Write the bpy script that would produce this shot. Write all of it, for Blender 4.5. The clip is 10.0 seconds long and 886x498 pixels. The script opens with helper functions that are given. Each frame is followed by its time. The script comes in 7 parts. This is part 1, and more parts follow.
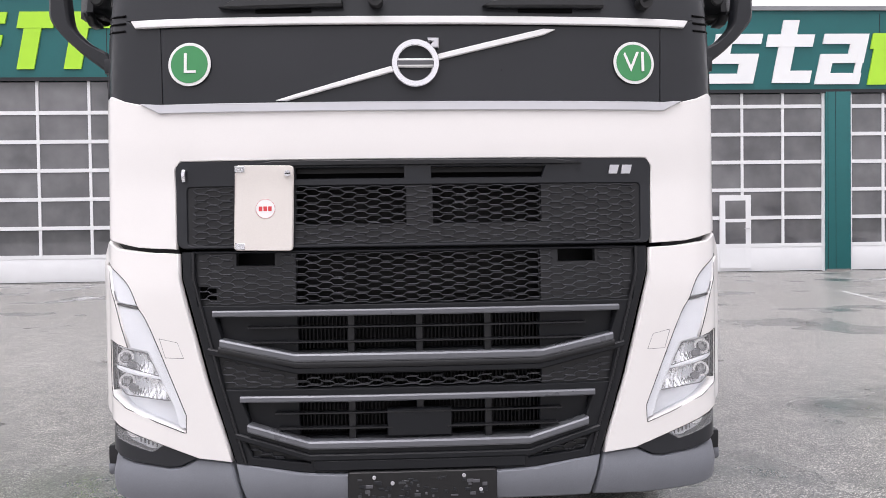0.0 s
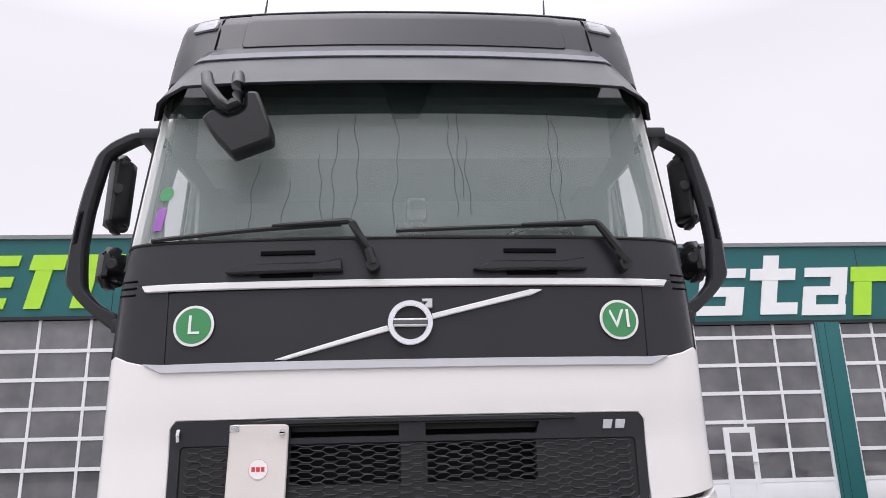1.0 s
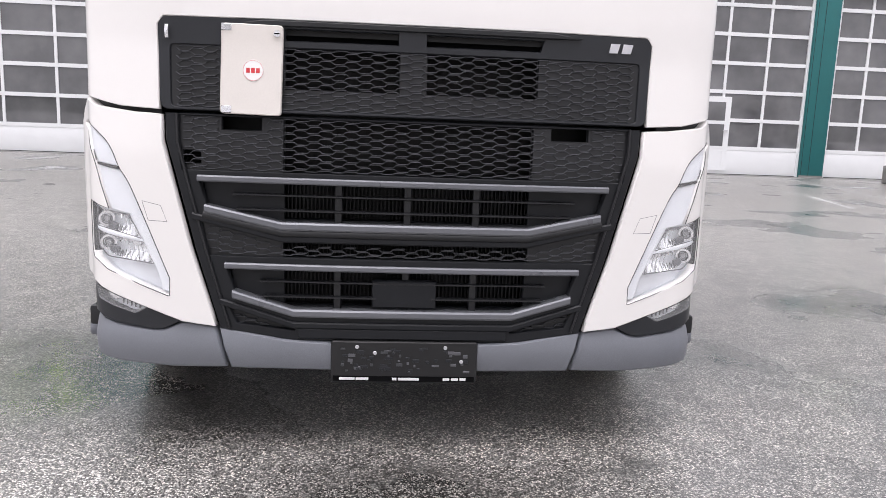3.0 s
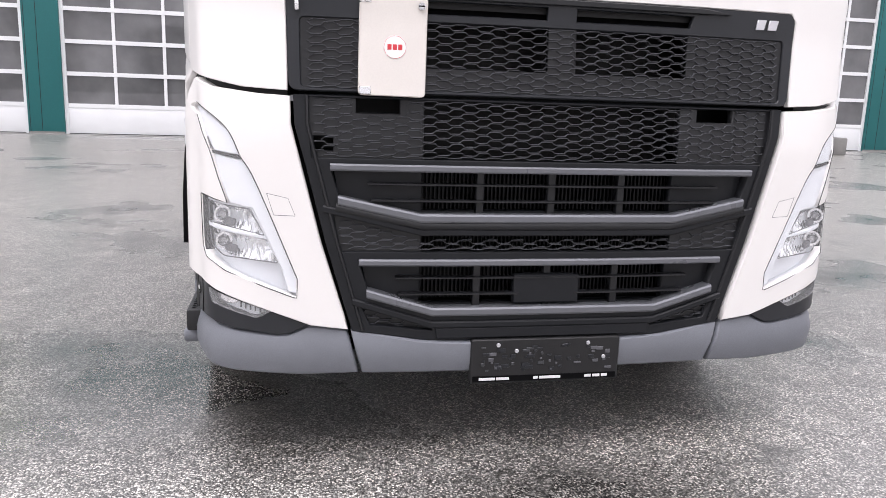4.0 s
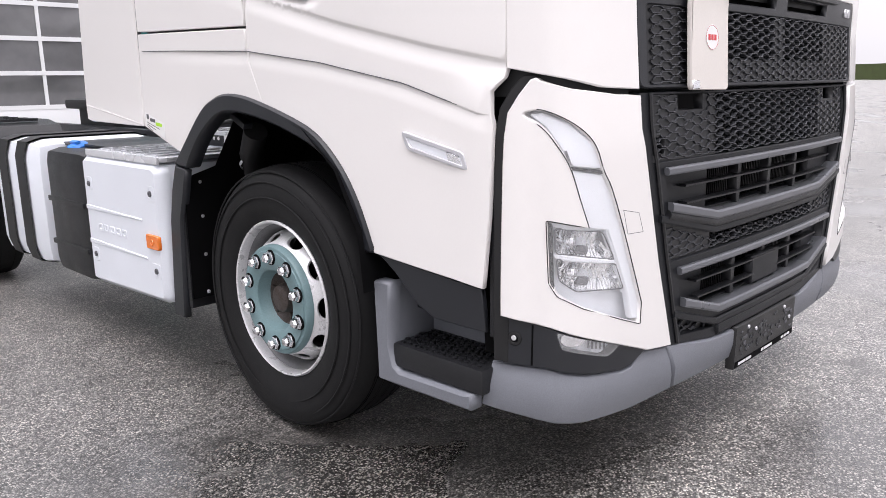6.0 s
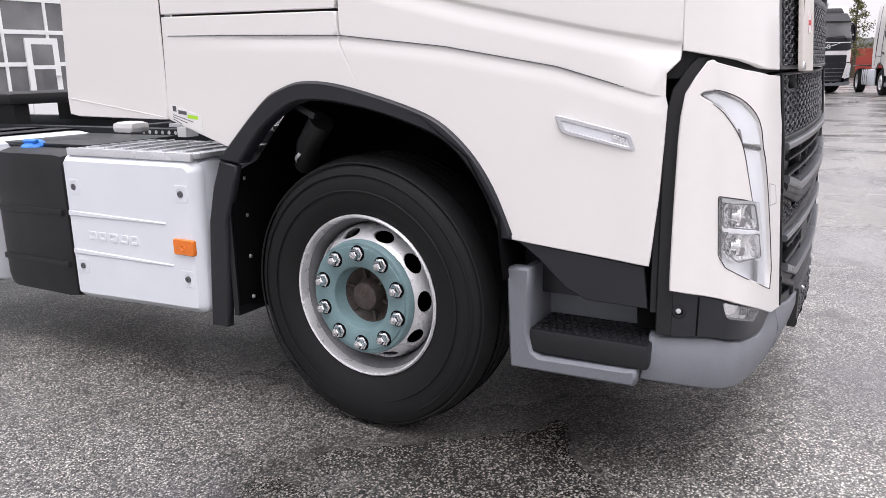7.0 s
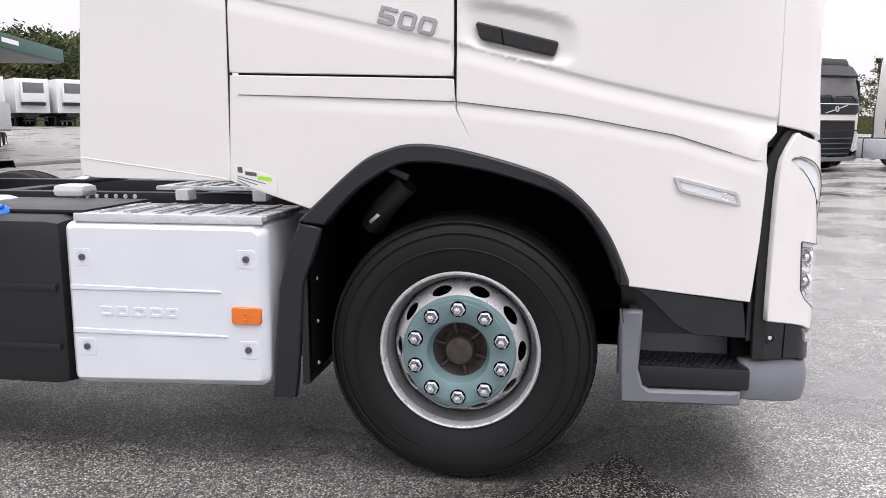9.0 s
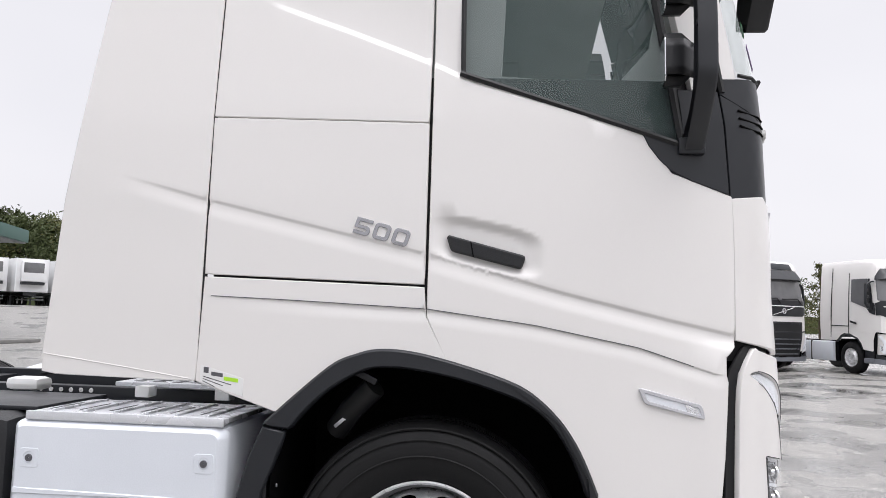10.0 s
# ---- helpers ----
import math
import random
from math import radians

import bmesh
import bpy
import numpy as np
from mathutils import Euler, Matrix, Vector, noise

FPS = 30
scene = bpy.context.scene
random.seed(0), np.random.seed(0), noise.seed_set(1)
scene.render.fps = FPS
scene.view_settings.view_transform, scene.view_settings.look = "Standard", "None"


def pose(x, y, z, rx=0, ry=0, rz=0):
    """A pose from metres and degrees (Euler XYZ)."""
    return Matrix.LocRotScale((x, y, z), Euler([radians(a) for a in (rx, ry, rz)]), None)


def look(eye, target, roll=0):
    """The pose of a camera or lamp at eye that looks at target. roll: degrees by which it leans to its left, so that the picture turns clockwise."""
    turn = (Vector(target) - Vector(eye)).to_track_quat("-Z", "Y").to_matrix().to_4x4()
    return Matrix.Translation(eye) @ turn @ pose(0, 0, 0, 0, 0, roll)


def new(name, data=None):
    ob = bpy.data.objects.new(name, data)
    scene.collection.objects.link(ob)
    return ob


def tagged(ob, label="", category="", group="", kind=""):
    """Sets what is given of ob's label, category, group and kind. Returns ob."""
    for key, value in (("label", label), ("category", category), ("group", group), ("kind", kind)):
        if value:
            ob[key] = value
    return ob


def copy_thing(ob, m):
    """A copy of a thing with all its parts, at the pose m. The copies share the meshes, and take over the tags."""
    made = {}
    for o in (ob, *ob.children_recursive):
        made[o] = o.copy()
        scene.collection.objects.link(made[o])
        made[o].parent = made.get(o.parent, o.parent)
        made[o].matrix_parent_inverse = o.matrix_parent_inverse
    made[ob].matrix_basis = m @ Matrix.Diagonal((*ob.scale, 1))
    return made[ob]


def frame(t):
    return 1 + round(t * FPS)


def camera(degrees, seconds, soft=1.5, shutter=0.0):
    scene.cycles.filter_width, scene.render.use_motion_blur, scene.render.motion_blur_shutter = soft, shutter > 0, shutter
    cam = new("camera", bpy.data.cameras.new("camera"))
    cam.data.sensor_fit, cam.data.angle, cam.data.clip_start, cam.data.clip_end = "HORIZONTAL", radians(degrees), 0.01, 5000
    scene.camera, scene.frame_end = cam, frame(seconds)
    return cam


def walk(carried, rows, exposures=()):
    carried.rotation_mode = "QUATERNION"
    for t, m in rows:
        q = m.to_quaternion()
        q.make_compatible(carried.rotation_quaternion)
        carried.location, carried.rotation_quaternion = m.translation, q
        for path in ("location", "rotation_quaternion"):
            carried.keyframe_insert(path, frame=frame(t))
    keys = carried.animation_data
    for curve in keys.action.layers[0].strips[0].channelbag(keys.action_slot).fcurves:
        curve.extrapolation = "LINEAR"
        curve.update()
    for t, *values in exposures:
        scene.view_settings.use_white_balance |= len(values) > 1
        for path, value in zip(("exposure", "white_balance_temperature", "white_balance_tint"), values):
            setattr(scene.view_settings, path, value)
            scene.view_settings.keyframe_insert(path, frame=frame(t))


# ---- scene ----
cam = camera(60.33, 10.0, soft=0.75)
PATH = [
    (0, (-0.031, -2.741, 1.280), (0.059, -0.744, 1.238), -0.78),
    (0.5, (-0.025, -2.791, 1.338), (0.068, -0.808, 1.581), -1.20),
    (0.7, (-0.024, -2.801, 1.349), (0.073, -0.843, 1.755), -1.30),
    (1, (-0.022, -2.816, 1.365), (0.083, -0.896, 1.916), -1.45),
    (1.3, (-0.023, -2.815, 1.362), (0.089, -0.902, 2.004), -1.24),
    (1.5, (-0.024, -2.811, 1.356), (0.094, -0.903, 1.944), -1.10),
    (1.7, (-0.026, -2.796, 1.340), (0.089, -0.858, 1.844), -0.62),
    (2, (-0.030, -2.763, 1.308), (0.088, -0.780, 1.535), 0.09),
    (2.5, (-0.041, -2.737, 1.256), (0.087, -0.745, 1.137), 1.04),
    (2.7, (-0.045, -2.733, 1.240), (0.095, -0.752, 1.007), 1.55),
    (3.8, (-0.609, -2.512, 1.215), (-0.296, -0.575, 0.830), 2.3),
    (4, (-0.845, -2.417, 1.223), (-0.458, -0.493, 0.837), 1.9),
    (4.5, (-1.330, -2.098, 1.251), (-0.716, -0.238, 0.846), 1.2),
    (5, (-1.807, -1.794, 1.272), (-0.932, -0.048, 0.854), 0.65),
    (5.5, (-2.287, -1.427, 1.243), (-1.125, 0.146, 0.825), -0.4),
    (5.7, (-2.475, -1.286, 1.256), (-1.210, 0.205, 0.834), -0.6),
    (6.8, (-3.165, -0.402, 1.265), (-1.528, 0.652, 0.809), -1.41),
    (7, (-3.281, -0.258, 1.262), (-1.597, 0.717, 0.800), -1.37),
    (7.5, (-3.509, 0.124, 1.276), (-1.720, 0.895, 0.825), -1.21),
    (8, (-3.594, 0.489, 1.305), (-1.736, 1.072, 0.852), -1.17),
    (8.5, (-3.768, 0.780, 1.305), (-1.861, 1.213, 0.886), -0.86),
    (8.8, (-3.821, 0.874, 1.291), (-1.891, 1.240, 0.914), -0.27),
    (9, (-3.834, 0.906, 1.280), (-1.884, 1.219, 0.969), -0.03),
    (9.5, (-3.845, 0.930, 1.290), (-1.865, 1.183, 1.161), 0.73),
    (10, (-3.870, 0.935, 1.339), (-1.890, 1.153, 1.521), 1.56),
]
walk(cam, [(t, look(eye, target, roll)) for t, eye, target, roll in PATH],
     [(0, 0.01, 6400, 16), (0.6, -0.08, 6350, 16), (1, -0.2, 6300, 16), (1.5, -0.41, 6030, 10), (2, -0.45, 5900, 9), (2.5, -0.21, 6400, 14), (4, 0.15, 6400, 16), (5.5, 0.09, 6400, 16), (7, -0.03, 6400, 16), (8.5, -0.01, 6400, 16), (9.5, -0.07, 6400, 13), (10, -0.19, 6350, 12)])

# ---- light: an overcast morning, bright cloud above, no hard shadows ----
world = bpy.data.worlds.new("overcast_sky")
scene.world = world
world.use_nodes = True
wn, wl = world.node_tree.nodes, world.node_tree.links
wn.clear()
sky = wn.new("ShaderNodeTexSky")
sky.sky_type, sky.sun_disc = "NISHITA", False
sky.sun_elevation, sky.sun_rotation = radians(67), radians(210)
sky.air_density, sky.dust_density, sky.ozone_density = 1.0, 4.0, 1.0
hs = wn.new("ShaderNodeHueSaturation")
hs.inputs["Saturation"].default_value = 0.10
bg_sky = wn.new("ShaderNodeBackground")
bg_sky.inputs["Strength"].default_value = 0.05
cloud_pos = wn.new("ShaderNodeTexCoord")
cloud_map = wn.new("ShaderNodeMapping")
cloud_map.inputs["Scale"].default_value = (1.0, 1.0, 2.5)
cloud = wn.new("ShaderNodeTexNoise")
cloud.inputs["Scale"].default_value, cloud.inputs["Detail"].default_value = 1.6, 3.0
cloud_ramp = wn.new("ShaderNodeValToRGB")
cloud_ramp.color_ramp.elements[0].position, cloud_ramp.color_ramp.elements[0].color = 0.3, (0.87, 0.86, 0.885, 1)
cloud_ramp.color_ramp.elements[1].position, cloud_ramp.color_ramp.elements[1].color = 0.7, (0.97, 0.955, 0.97, 1)
sep = wn.new("ShaderNodeSeparateXYZ")
rise = wn.new("ShaderNodeMapRange")
rise.inputs["From Min"].default_value, rise.inputs["From Max"].default_value = 0.50, 1.0
rise.inputs["To Min"].default_value, rise.inputs["To Max"].default_value = 0.92, 3.6
bg_cloud = wn.new("ShaderNodeBackground")
both = wn.new("ShaderNodeAddShader")
w_out = wn.new("ShaderNodeOutputWorld")
wl.new(sky.outputs["Color"], hs.inputs["Color"])
wl.new(hs.outputs["Color"], bg_sky.inputs["Color"])
wl.new(cloud_pos.outputs["Generated"], cloud_map.inputs["Vector"])
wl.new(cloud_map.outputs["Vector"], cloud.inputs["Vector"])
wl.new(cloud.outputs["Fac"], cloud_ramp.inputs["Fac"])
wl.new(cloud_ramp.outputs["Color"], bg_cloud.inputs["Color"])
wl.new(cloud_pos.outputs["Generated"], sep.inputs["Vector"])
wl.new(sep.outputs["Z"], rise.inputs["Value"])
wl.new(rise.outputs["Result"], bg_cloud.inputs["Strength"])
wl.new(bg_sky.outputs["Background"], both.inputs[0])
wl.new(bg_cloud.outputs["Background"], both.inputs[1])
wl.new(both.outputs["Shader"], w_out.inputs["Surface"])

sun = new("sun", bpy.data.lights.new("sun", "SUN"))
sun.data.energy, sun.data.angle, sun.data.color = 1.0, radians(35), (1.0, 0.975, 0.95)
sun.matrix_world = look((-5, -4.5, 16), (0, 0, 0))


# ---- materials ----
def mat(name, color, rough=0.5, metal=0.0, coat=0.0, spec=0.5, alpha=1.0, trans=0.0, ior=1.45,
        var=0.0, scale=8.0, fine=0.0, fscale=200.0, bump=0.0, bscale=300.0, rvar=0.0, second=None, emit=0.0):
    """A principled material with variation of colour at two scales, of roughness, and fine relief."""
    m = bpy.data.materials.new(name)
    m.use_nodes = True
    n, l = m.node_tree.nodes, m.node_tree.links
    b = n["Principled BSDF"]
    b.inputs["Base Color"].default_value = (*color, 1)
    b.inputs["Roughness"].default_value, b.inputs["Metallic"].default_value = rough, metal
    b.inputs["Coat Weight"].default_value, b.inputs["Coat Roughness"].default_value = coat, 0.06
    b.inputs["Specular IOR Level"].default_value, b.inputs["IOR"].default_value = spec, ior
    b.inputs["Transmission Weight"].default_value, b.inputs["Alpha"].default_value = trans, alpha
    if emit:
        b.inputs["Emission Color"].default_value, b.inputs["Emission Strength"].default_value = (*color, 1), emit
    pos = n.new("ShaderNodeTexCoord")
    if var or fine or rvar:
        big = n.new("ShaderNodeTexNoise")
        big.inputs["Scale"].default_value, big.inputs["Detail"].default_value = scale, 6.0
        l.new(pos.outputs["Object"], big.inputs["Vector"])
        small = n.new("ShaderNodeTexNoise")
        small.inputs["Scale"].default_value, small.inputs["Detail"].default_value = fscale, 2.0
        l.new(pos.outputs["Object"], small.inputs["Vector"])
        mix = n.new("ShaderNodeMix")
        mix.data_type = "RGBA"
        dark = second or tuple(c * (1 - var) for c in color)
        mix.inputs[6].default_value, mix.inputs[7].default_value = (*dark, 1), (*color, 1)
        ramp = n.new("ShaderNodeMapRange")
        ramp.inputs["From Min"].default_value, ramp.inputs["From Max"].default_value = 0.25, 0.75
        l.new(big.outputs["Fac"], ramp.inputs["Value"])
        l.new(ramp.outputs["Result"], mix.inputs[0])
        speck = n.new("ShaderNodeMapRange")
        speck.inputs["From Min"].default_value, speck.inputs["From Max"].default_value = 0.3, 0.7
        speck.inputs["To Min"].default_value, speck.inputs["To Max"].default_value = 1 - fine, 1 + fine
        l.new(small.outputs["Fac"], speck.inputs["Value"])
        mul = n.new("ShaderNodeMix")
        mul.data_type, mul.blend_type = "RGBA", "MULTIPLY"
        mul.inputs[0].default_value = 1.0
        l.new(mix.outputs[2], mul.inputs[6])
        l.new(speck.outputs["Result"], mul.inputs[7])
        l.new(mul.outputs[2], b.inputs["Base Color"])
        if rvar:
            rr = n.new("ShaderNodeMapRange")
            rr.inputs["From Min"].default_value, rr.inputs["From Max"].default_value = 0.2, 0.8
            rr.inputs["To Min"].default_value, rr.inputs["To Max"].default_value = max(rough - rvar, 0.02), min(rough + rvar, 1)
            l.new(big.outputs["Fac"], rr.inputs["Value"])
            l.new(rr.outputs["Result"], b.inputs["Roughness"])
    if bump:
        grain = n.new("ShaderNodeTexNoise")
        grain.inputs["Scale"].default_value, grain.inputs["Detail"].default_value = bscale, 3.0
        l.new(pos.outputs["Object"], grain.inputs["Vector"])
        bm_ = n.new("ShaderNodeBump")
        bm_.inputs["Strength"].default_value, bm_.inputs["Distance"].default_value = bump, 0.002
        l.new(grain.outputs["Fac"], bm_.inputs["Height"])
        l.new(bm_.outputs["Normal"], b.inputs["Normal"])
    return m


WHITE = mat("white_paint", (0.782, 0.762, 0.745), 0.30, coat=0.5, var=0.012, scale=1.2, fine=0.006, rvar=0.012)
DARK = mat("dark_grey_paint", (0.017, 0.0185, 0.0225), 0.34, var=0.15, scale=5, fine=0.15, fscale=400, bump=0.12, rvar=0.08)
GRILLE = mat("dark_grille_plastic", (0.0125, 0.0135, 0.016), 0.40, spec=0.3, var=0.15, scale=6, fine=0.15, fscale=400, bump=0.2, rvar=0.06)
PLASTIC = mat("black_plastic", (0.013, 0.0135, 0.0155), 0.36, var=0.2, scale=9, fine=0.15, bump=0.35, bscale=500, rvar=0.08)
BUMPER = mat("grey_bumper_plastic", (0.175, 0.184, 0.207), 0.46, var=0.10, scale=6, fine=0.08, fscale=300, bump=0.25, bscale=450, rvar=0.06)
SLAT = mat("satin_grey_slat", (0.145, 0.15, 0.165), 0.30, metal=0.3, var=0.08, scale=7, rvar=0.06)
# near-black for the shade in hollows and gaps; plain black parts use it too
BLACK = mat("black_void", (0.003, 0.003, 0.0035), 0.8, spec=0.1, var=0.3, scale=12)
CORE = mat("radiator_core", (0.008, 0.008, 0.009), 0.5, metal=0.4, var=0.4, scale=60)
SEAL = mat("black_rubber_seal", (0.012, 0.012, 0.013), 0.55, var=0.2, scale=20)
RUBBER = mat("tyre_rubber", (0.0077, 0.0077, 0.0083), 0.66, spec=0.35, var=0.25, scale=14, fine=0.2, bump=0.3, bscale=260, rvar=0.08)
CHROME = mat("bright_chrome", (0.82, 0.82, 0.84), 0.16, metal=1.0, var=0.05, scale=20)
TRIM = mat("silver_trim", (0.62, 0.62, 0.65), 0.28, metal=0.55, var=0.06, scale=10)
# one plastic in two tones: highlights in the bars, shade in the blanks
LATT = mat("lit_grille_plastic", (0.062, 0.064, 0.071), 0.24, var=0.15, scale=9, fine=0.1, rvar=0.06)
MESHBACK = mat("shaded_grille_plastic", (0.013, 0.0135, 0.0155), 0.42, var=0.2, scale=9, fine=0.15, rvar=0.06)
# darker copy of the wheel silver: gutter shade plus brake dust in the colour
RIMGUTTER = mat("shaded_dusty_rim", (0.20, 0.20, 0.205), 0.5, metal=0.3, var=0.3, scale=18, fine=0.15, rvar=0.1)
STEEL = mat("silver_wheel_paint", (0.72, 0.72, 0.73), 0.30, metal=0.35, var=0.08, scale=16, fine=0.08, rvar=0.1)
TEALHUB = mat("grey_teal_hub_paint", (0.17, 0.265, 0.28), 0.42, var=0.18, scale=18, fine=0.08, rvar=0.1)
RUST = mat("greasy_iron", (0.085, 0.075, 0.07), 0.6, metal=0.3, var=0.4, scale=30, fine=0.3, second=(0.05, 0.035, 0.028), bump=0.4, bscale=120)
ALU = mat("dull_aluminium", (0.74, 0.75, 0.78), 0.28, metal=0.35, var=0.12, scale=10, fine=0.05, rvar=0.1)
TANKW = mat("white_tank_cover", (0.74, 0.77, 0.82), 0.38, var=0.06, scale=4, fine=0.02, bump=0.1, bscale=200, rvar=0.06)
TANKD = mat("dark_plastic_tank", (0.0133, 0.0136, 0.0154), 0.42, var=0.2, scale=6, fine=0.15, bump=0.5, bscale=160, rvar=0.1)
ORANGE = mat("orange_reflector", (0.85, 0.20, 0.015), 0.2, coat=0.6, var=0.12, scale=40)
BLUE = mat("blue_cap_plastic", (0.035, 0.22, 0.72), 0.35, var=0.1, scale=25)
GREEN = mat("green_sticker", (0.055, 0.27, 0.10), 0.35, var=0.06, scale=12)
STWHITE = mat("white_sticker", (0.80, 0.80, 0.79), 0.35, var=0.03, scale=15)
PURPLE = mat("purple_sticker", (0.30, 0.10, 0.42), 0.35, var=0.1, scale=30)
LIME = mat("lime_sign_paint", (0.42, 0.76, 0.04), 0.4, var=0.05, scale=3)
SIGNWHITE = mat("white_sign_paint", (0.84, 0.85, 0.85), 0.4, var=0.03, scale=3)
RED = mat("red_print", (0.62, 0.05, 0.06), 0.4, var=0.1, scale=30)
BEIGE = mat("light_beige_plate", (0.70, 0.66, 0.62), 0.34, var=0.05, scale=9, fine=0.02, rvar=0.06)
GREYTXT = mat("grey_print", (0.10, 0.10, 0.11), 0.5, var=0.1, scale=40)
LAMPIN = mat("lamp_reflector", (0.80, 0.81, 0.83), 0.12, metal=0.9, var=0.08, scale=30)
ROOFLENS = mat("clear_lamp_lens", (0.40, 0.41, 0.43), 0.2, var=0.15, scale=30)
FIGURE = mat("dark_chrome_figure", (0.40, 0.40, 0.42), 0.22, metal=0.8, var=0.08, scale=25)
LAMPGREY = mat("lamp_grey_guide", (0.76, 0.78, 0.82), 0.28, metal=0.0, var=0.06, scale=18)
LAMPGLASS = mat("clear_lamp_cover", (0.96, 0.97, 0.98), 0.02, alpha=0.16, spec=0.6)
SCREEN = mat("windscreen_glass", (0.58, 0.69, 0.65), 0.015, alpha=0.26, spec=0.8)
SIDEGLASS = mat("side_window_glass", (0.10, 0.14, 0.135), 0.015, alpha=0.48, spec=0.8)
BAND = mat("tinted_sun_band", (0.020, 0.034, 0.032), 0.05, alpha=0.80, spec=0.5)
STREAK = mat("water_streak", (0.06, 0.07, 0.07), 0.1, alpha=0.20)
LINING = mat("grey_cab_lining", (0.46, 0.49, 0.48), 0.8, var=0.1, scale=6, bump=0.3, bscale=150)
SEATFAB = mat("dark_seat_fabric", (0.05, 0.05, 0.055), 0.85, var=0.2, scale=20, bump=0.4)
DASH = mat("dashboard_plastic", (0.06, 0.06, 0.06), 0.7, var=0.15, scale=14)
PUMPTEAL = mat("teal_cladding", (0.012, 0.125, 0.128), 0.42, var=0.10, scale=1.2, fine=0.04, fscale=30, rvar=0.06)
DOORWHITE = mat("white_door_aluminium", (0.78, 0.79, 0.80), 0.38, var=0.06, scale=2, fine=0.02, rvar=0.06)
# the darker second tone paints in blurred reflections on the glass
PANE = mat("grey_acrylic_pane", (0.185, 0.185, 0.192), 0.03, spec=0.9, var=0.25, scale=0.8, fine=0.05, fscale=3, second=(0.075, 0.075, 0.08), rvar=0.01, bump=0.06, bscale=1.5)
CONCRETE = mat("kerb_concrete", (0.24, 0.235, 0.225), 0.8, var=0.3, scale=4, fine=0.15, bump=0.5, bscale=60)
PAINT = mat("worn_white_marking", (0.55, 0.55, 0.54), 0.5, var=0.45, scale=9, fine=0.3, fscale=70)
ROOFGREY = mat("grey_roof_sheet", (0.25, 0.26, 0.27), 0.6, var=0.1, scale=1)
BARK = mat("bark", (0.09, 0.07, 0.05), 0.9, var=0.3, scale=8, bump=0.5)
LEAF = mat("leaf_green", (0.055, 0.078, 0.022), 0.7, var=0.55, scale=0.9, fine=0.3, fscale=9, second=(0.045, 0.055, 0.018))
LEAF2 = mat("leaf_yellow_green", (0.105, 0.108, 0.028), 0.7, var=0.5, scale=0.9, fine=0.3, fscale=9, second=(0.07, 0.075, 0.02))
TRAILER = mat("white_trailer_panel", (0.76, 0.765, 0.77), 0.4, var=0.08, scale=1.0, fine=0.03)
TARP = mat("grey_tarp", (0.45, 0.47, 0.47), 0.6, var=0.15, scale=1.5)
REDP = mat("faded_red_paint", (0.40, 0.06, 0.045), 0.5, var=0.2, scale=3)
PLATEBLK = mat("black_plate_holder", (0.015, 0.015, 0.016), 0.4, var=0.2, scale=25, bump=0.3, bscale=200)
RIBGREY = mat("moulded_grey_plastic", (0.055, 0.057, 0.062), 0.45, var=0.15, scale=30)
WHITEBAR = mat("white_print", (0.75, 0.75, 0.75), 0.5, var=0.1, scale=40)
# self-lit colour for the strip that imitates a reflection
LIGHTBAR = mat("glowing_strip", (1.0, 0.97, 0.90), 0.4, emit=1.6)
for g in (LAMPGLASS, SCREEN, SIDEGLASS, BAND, STREAK):
    g.surface_render_method = "BLENDED"


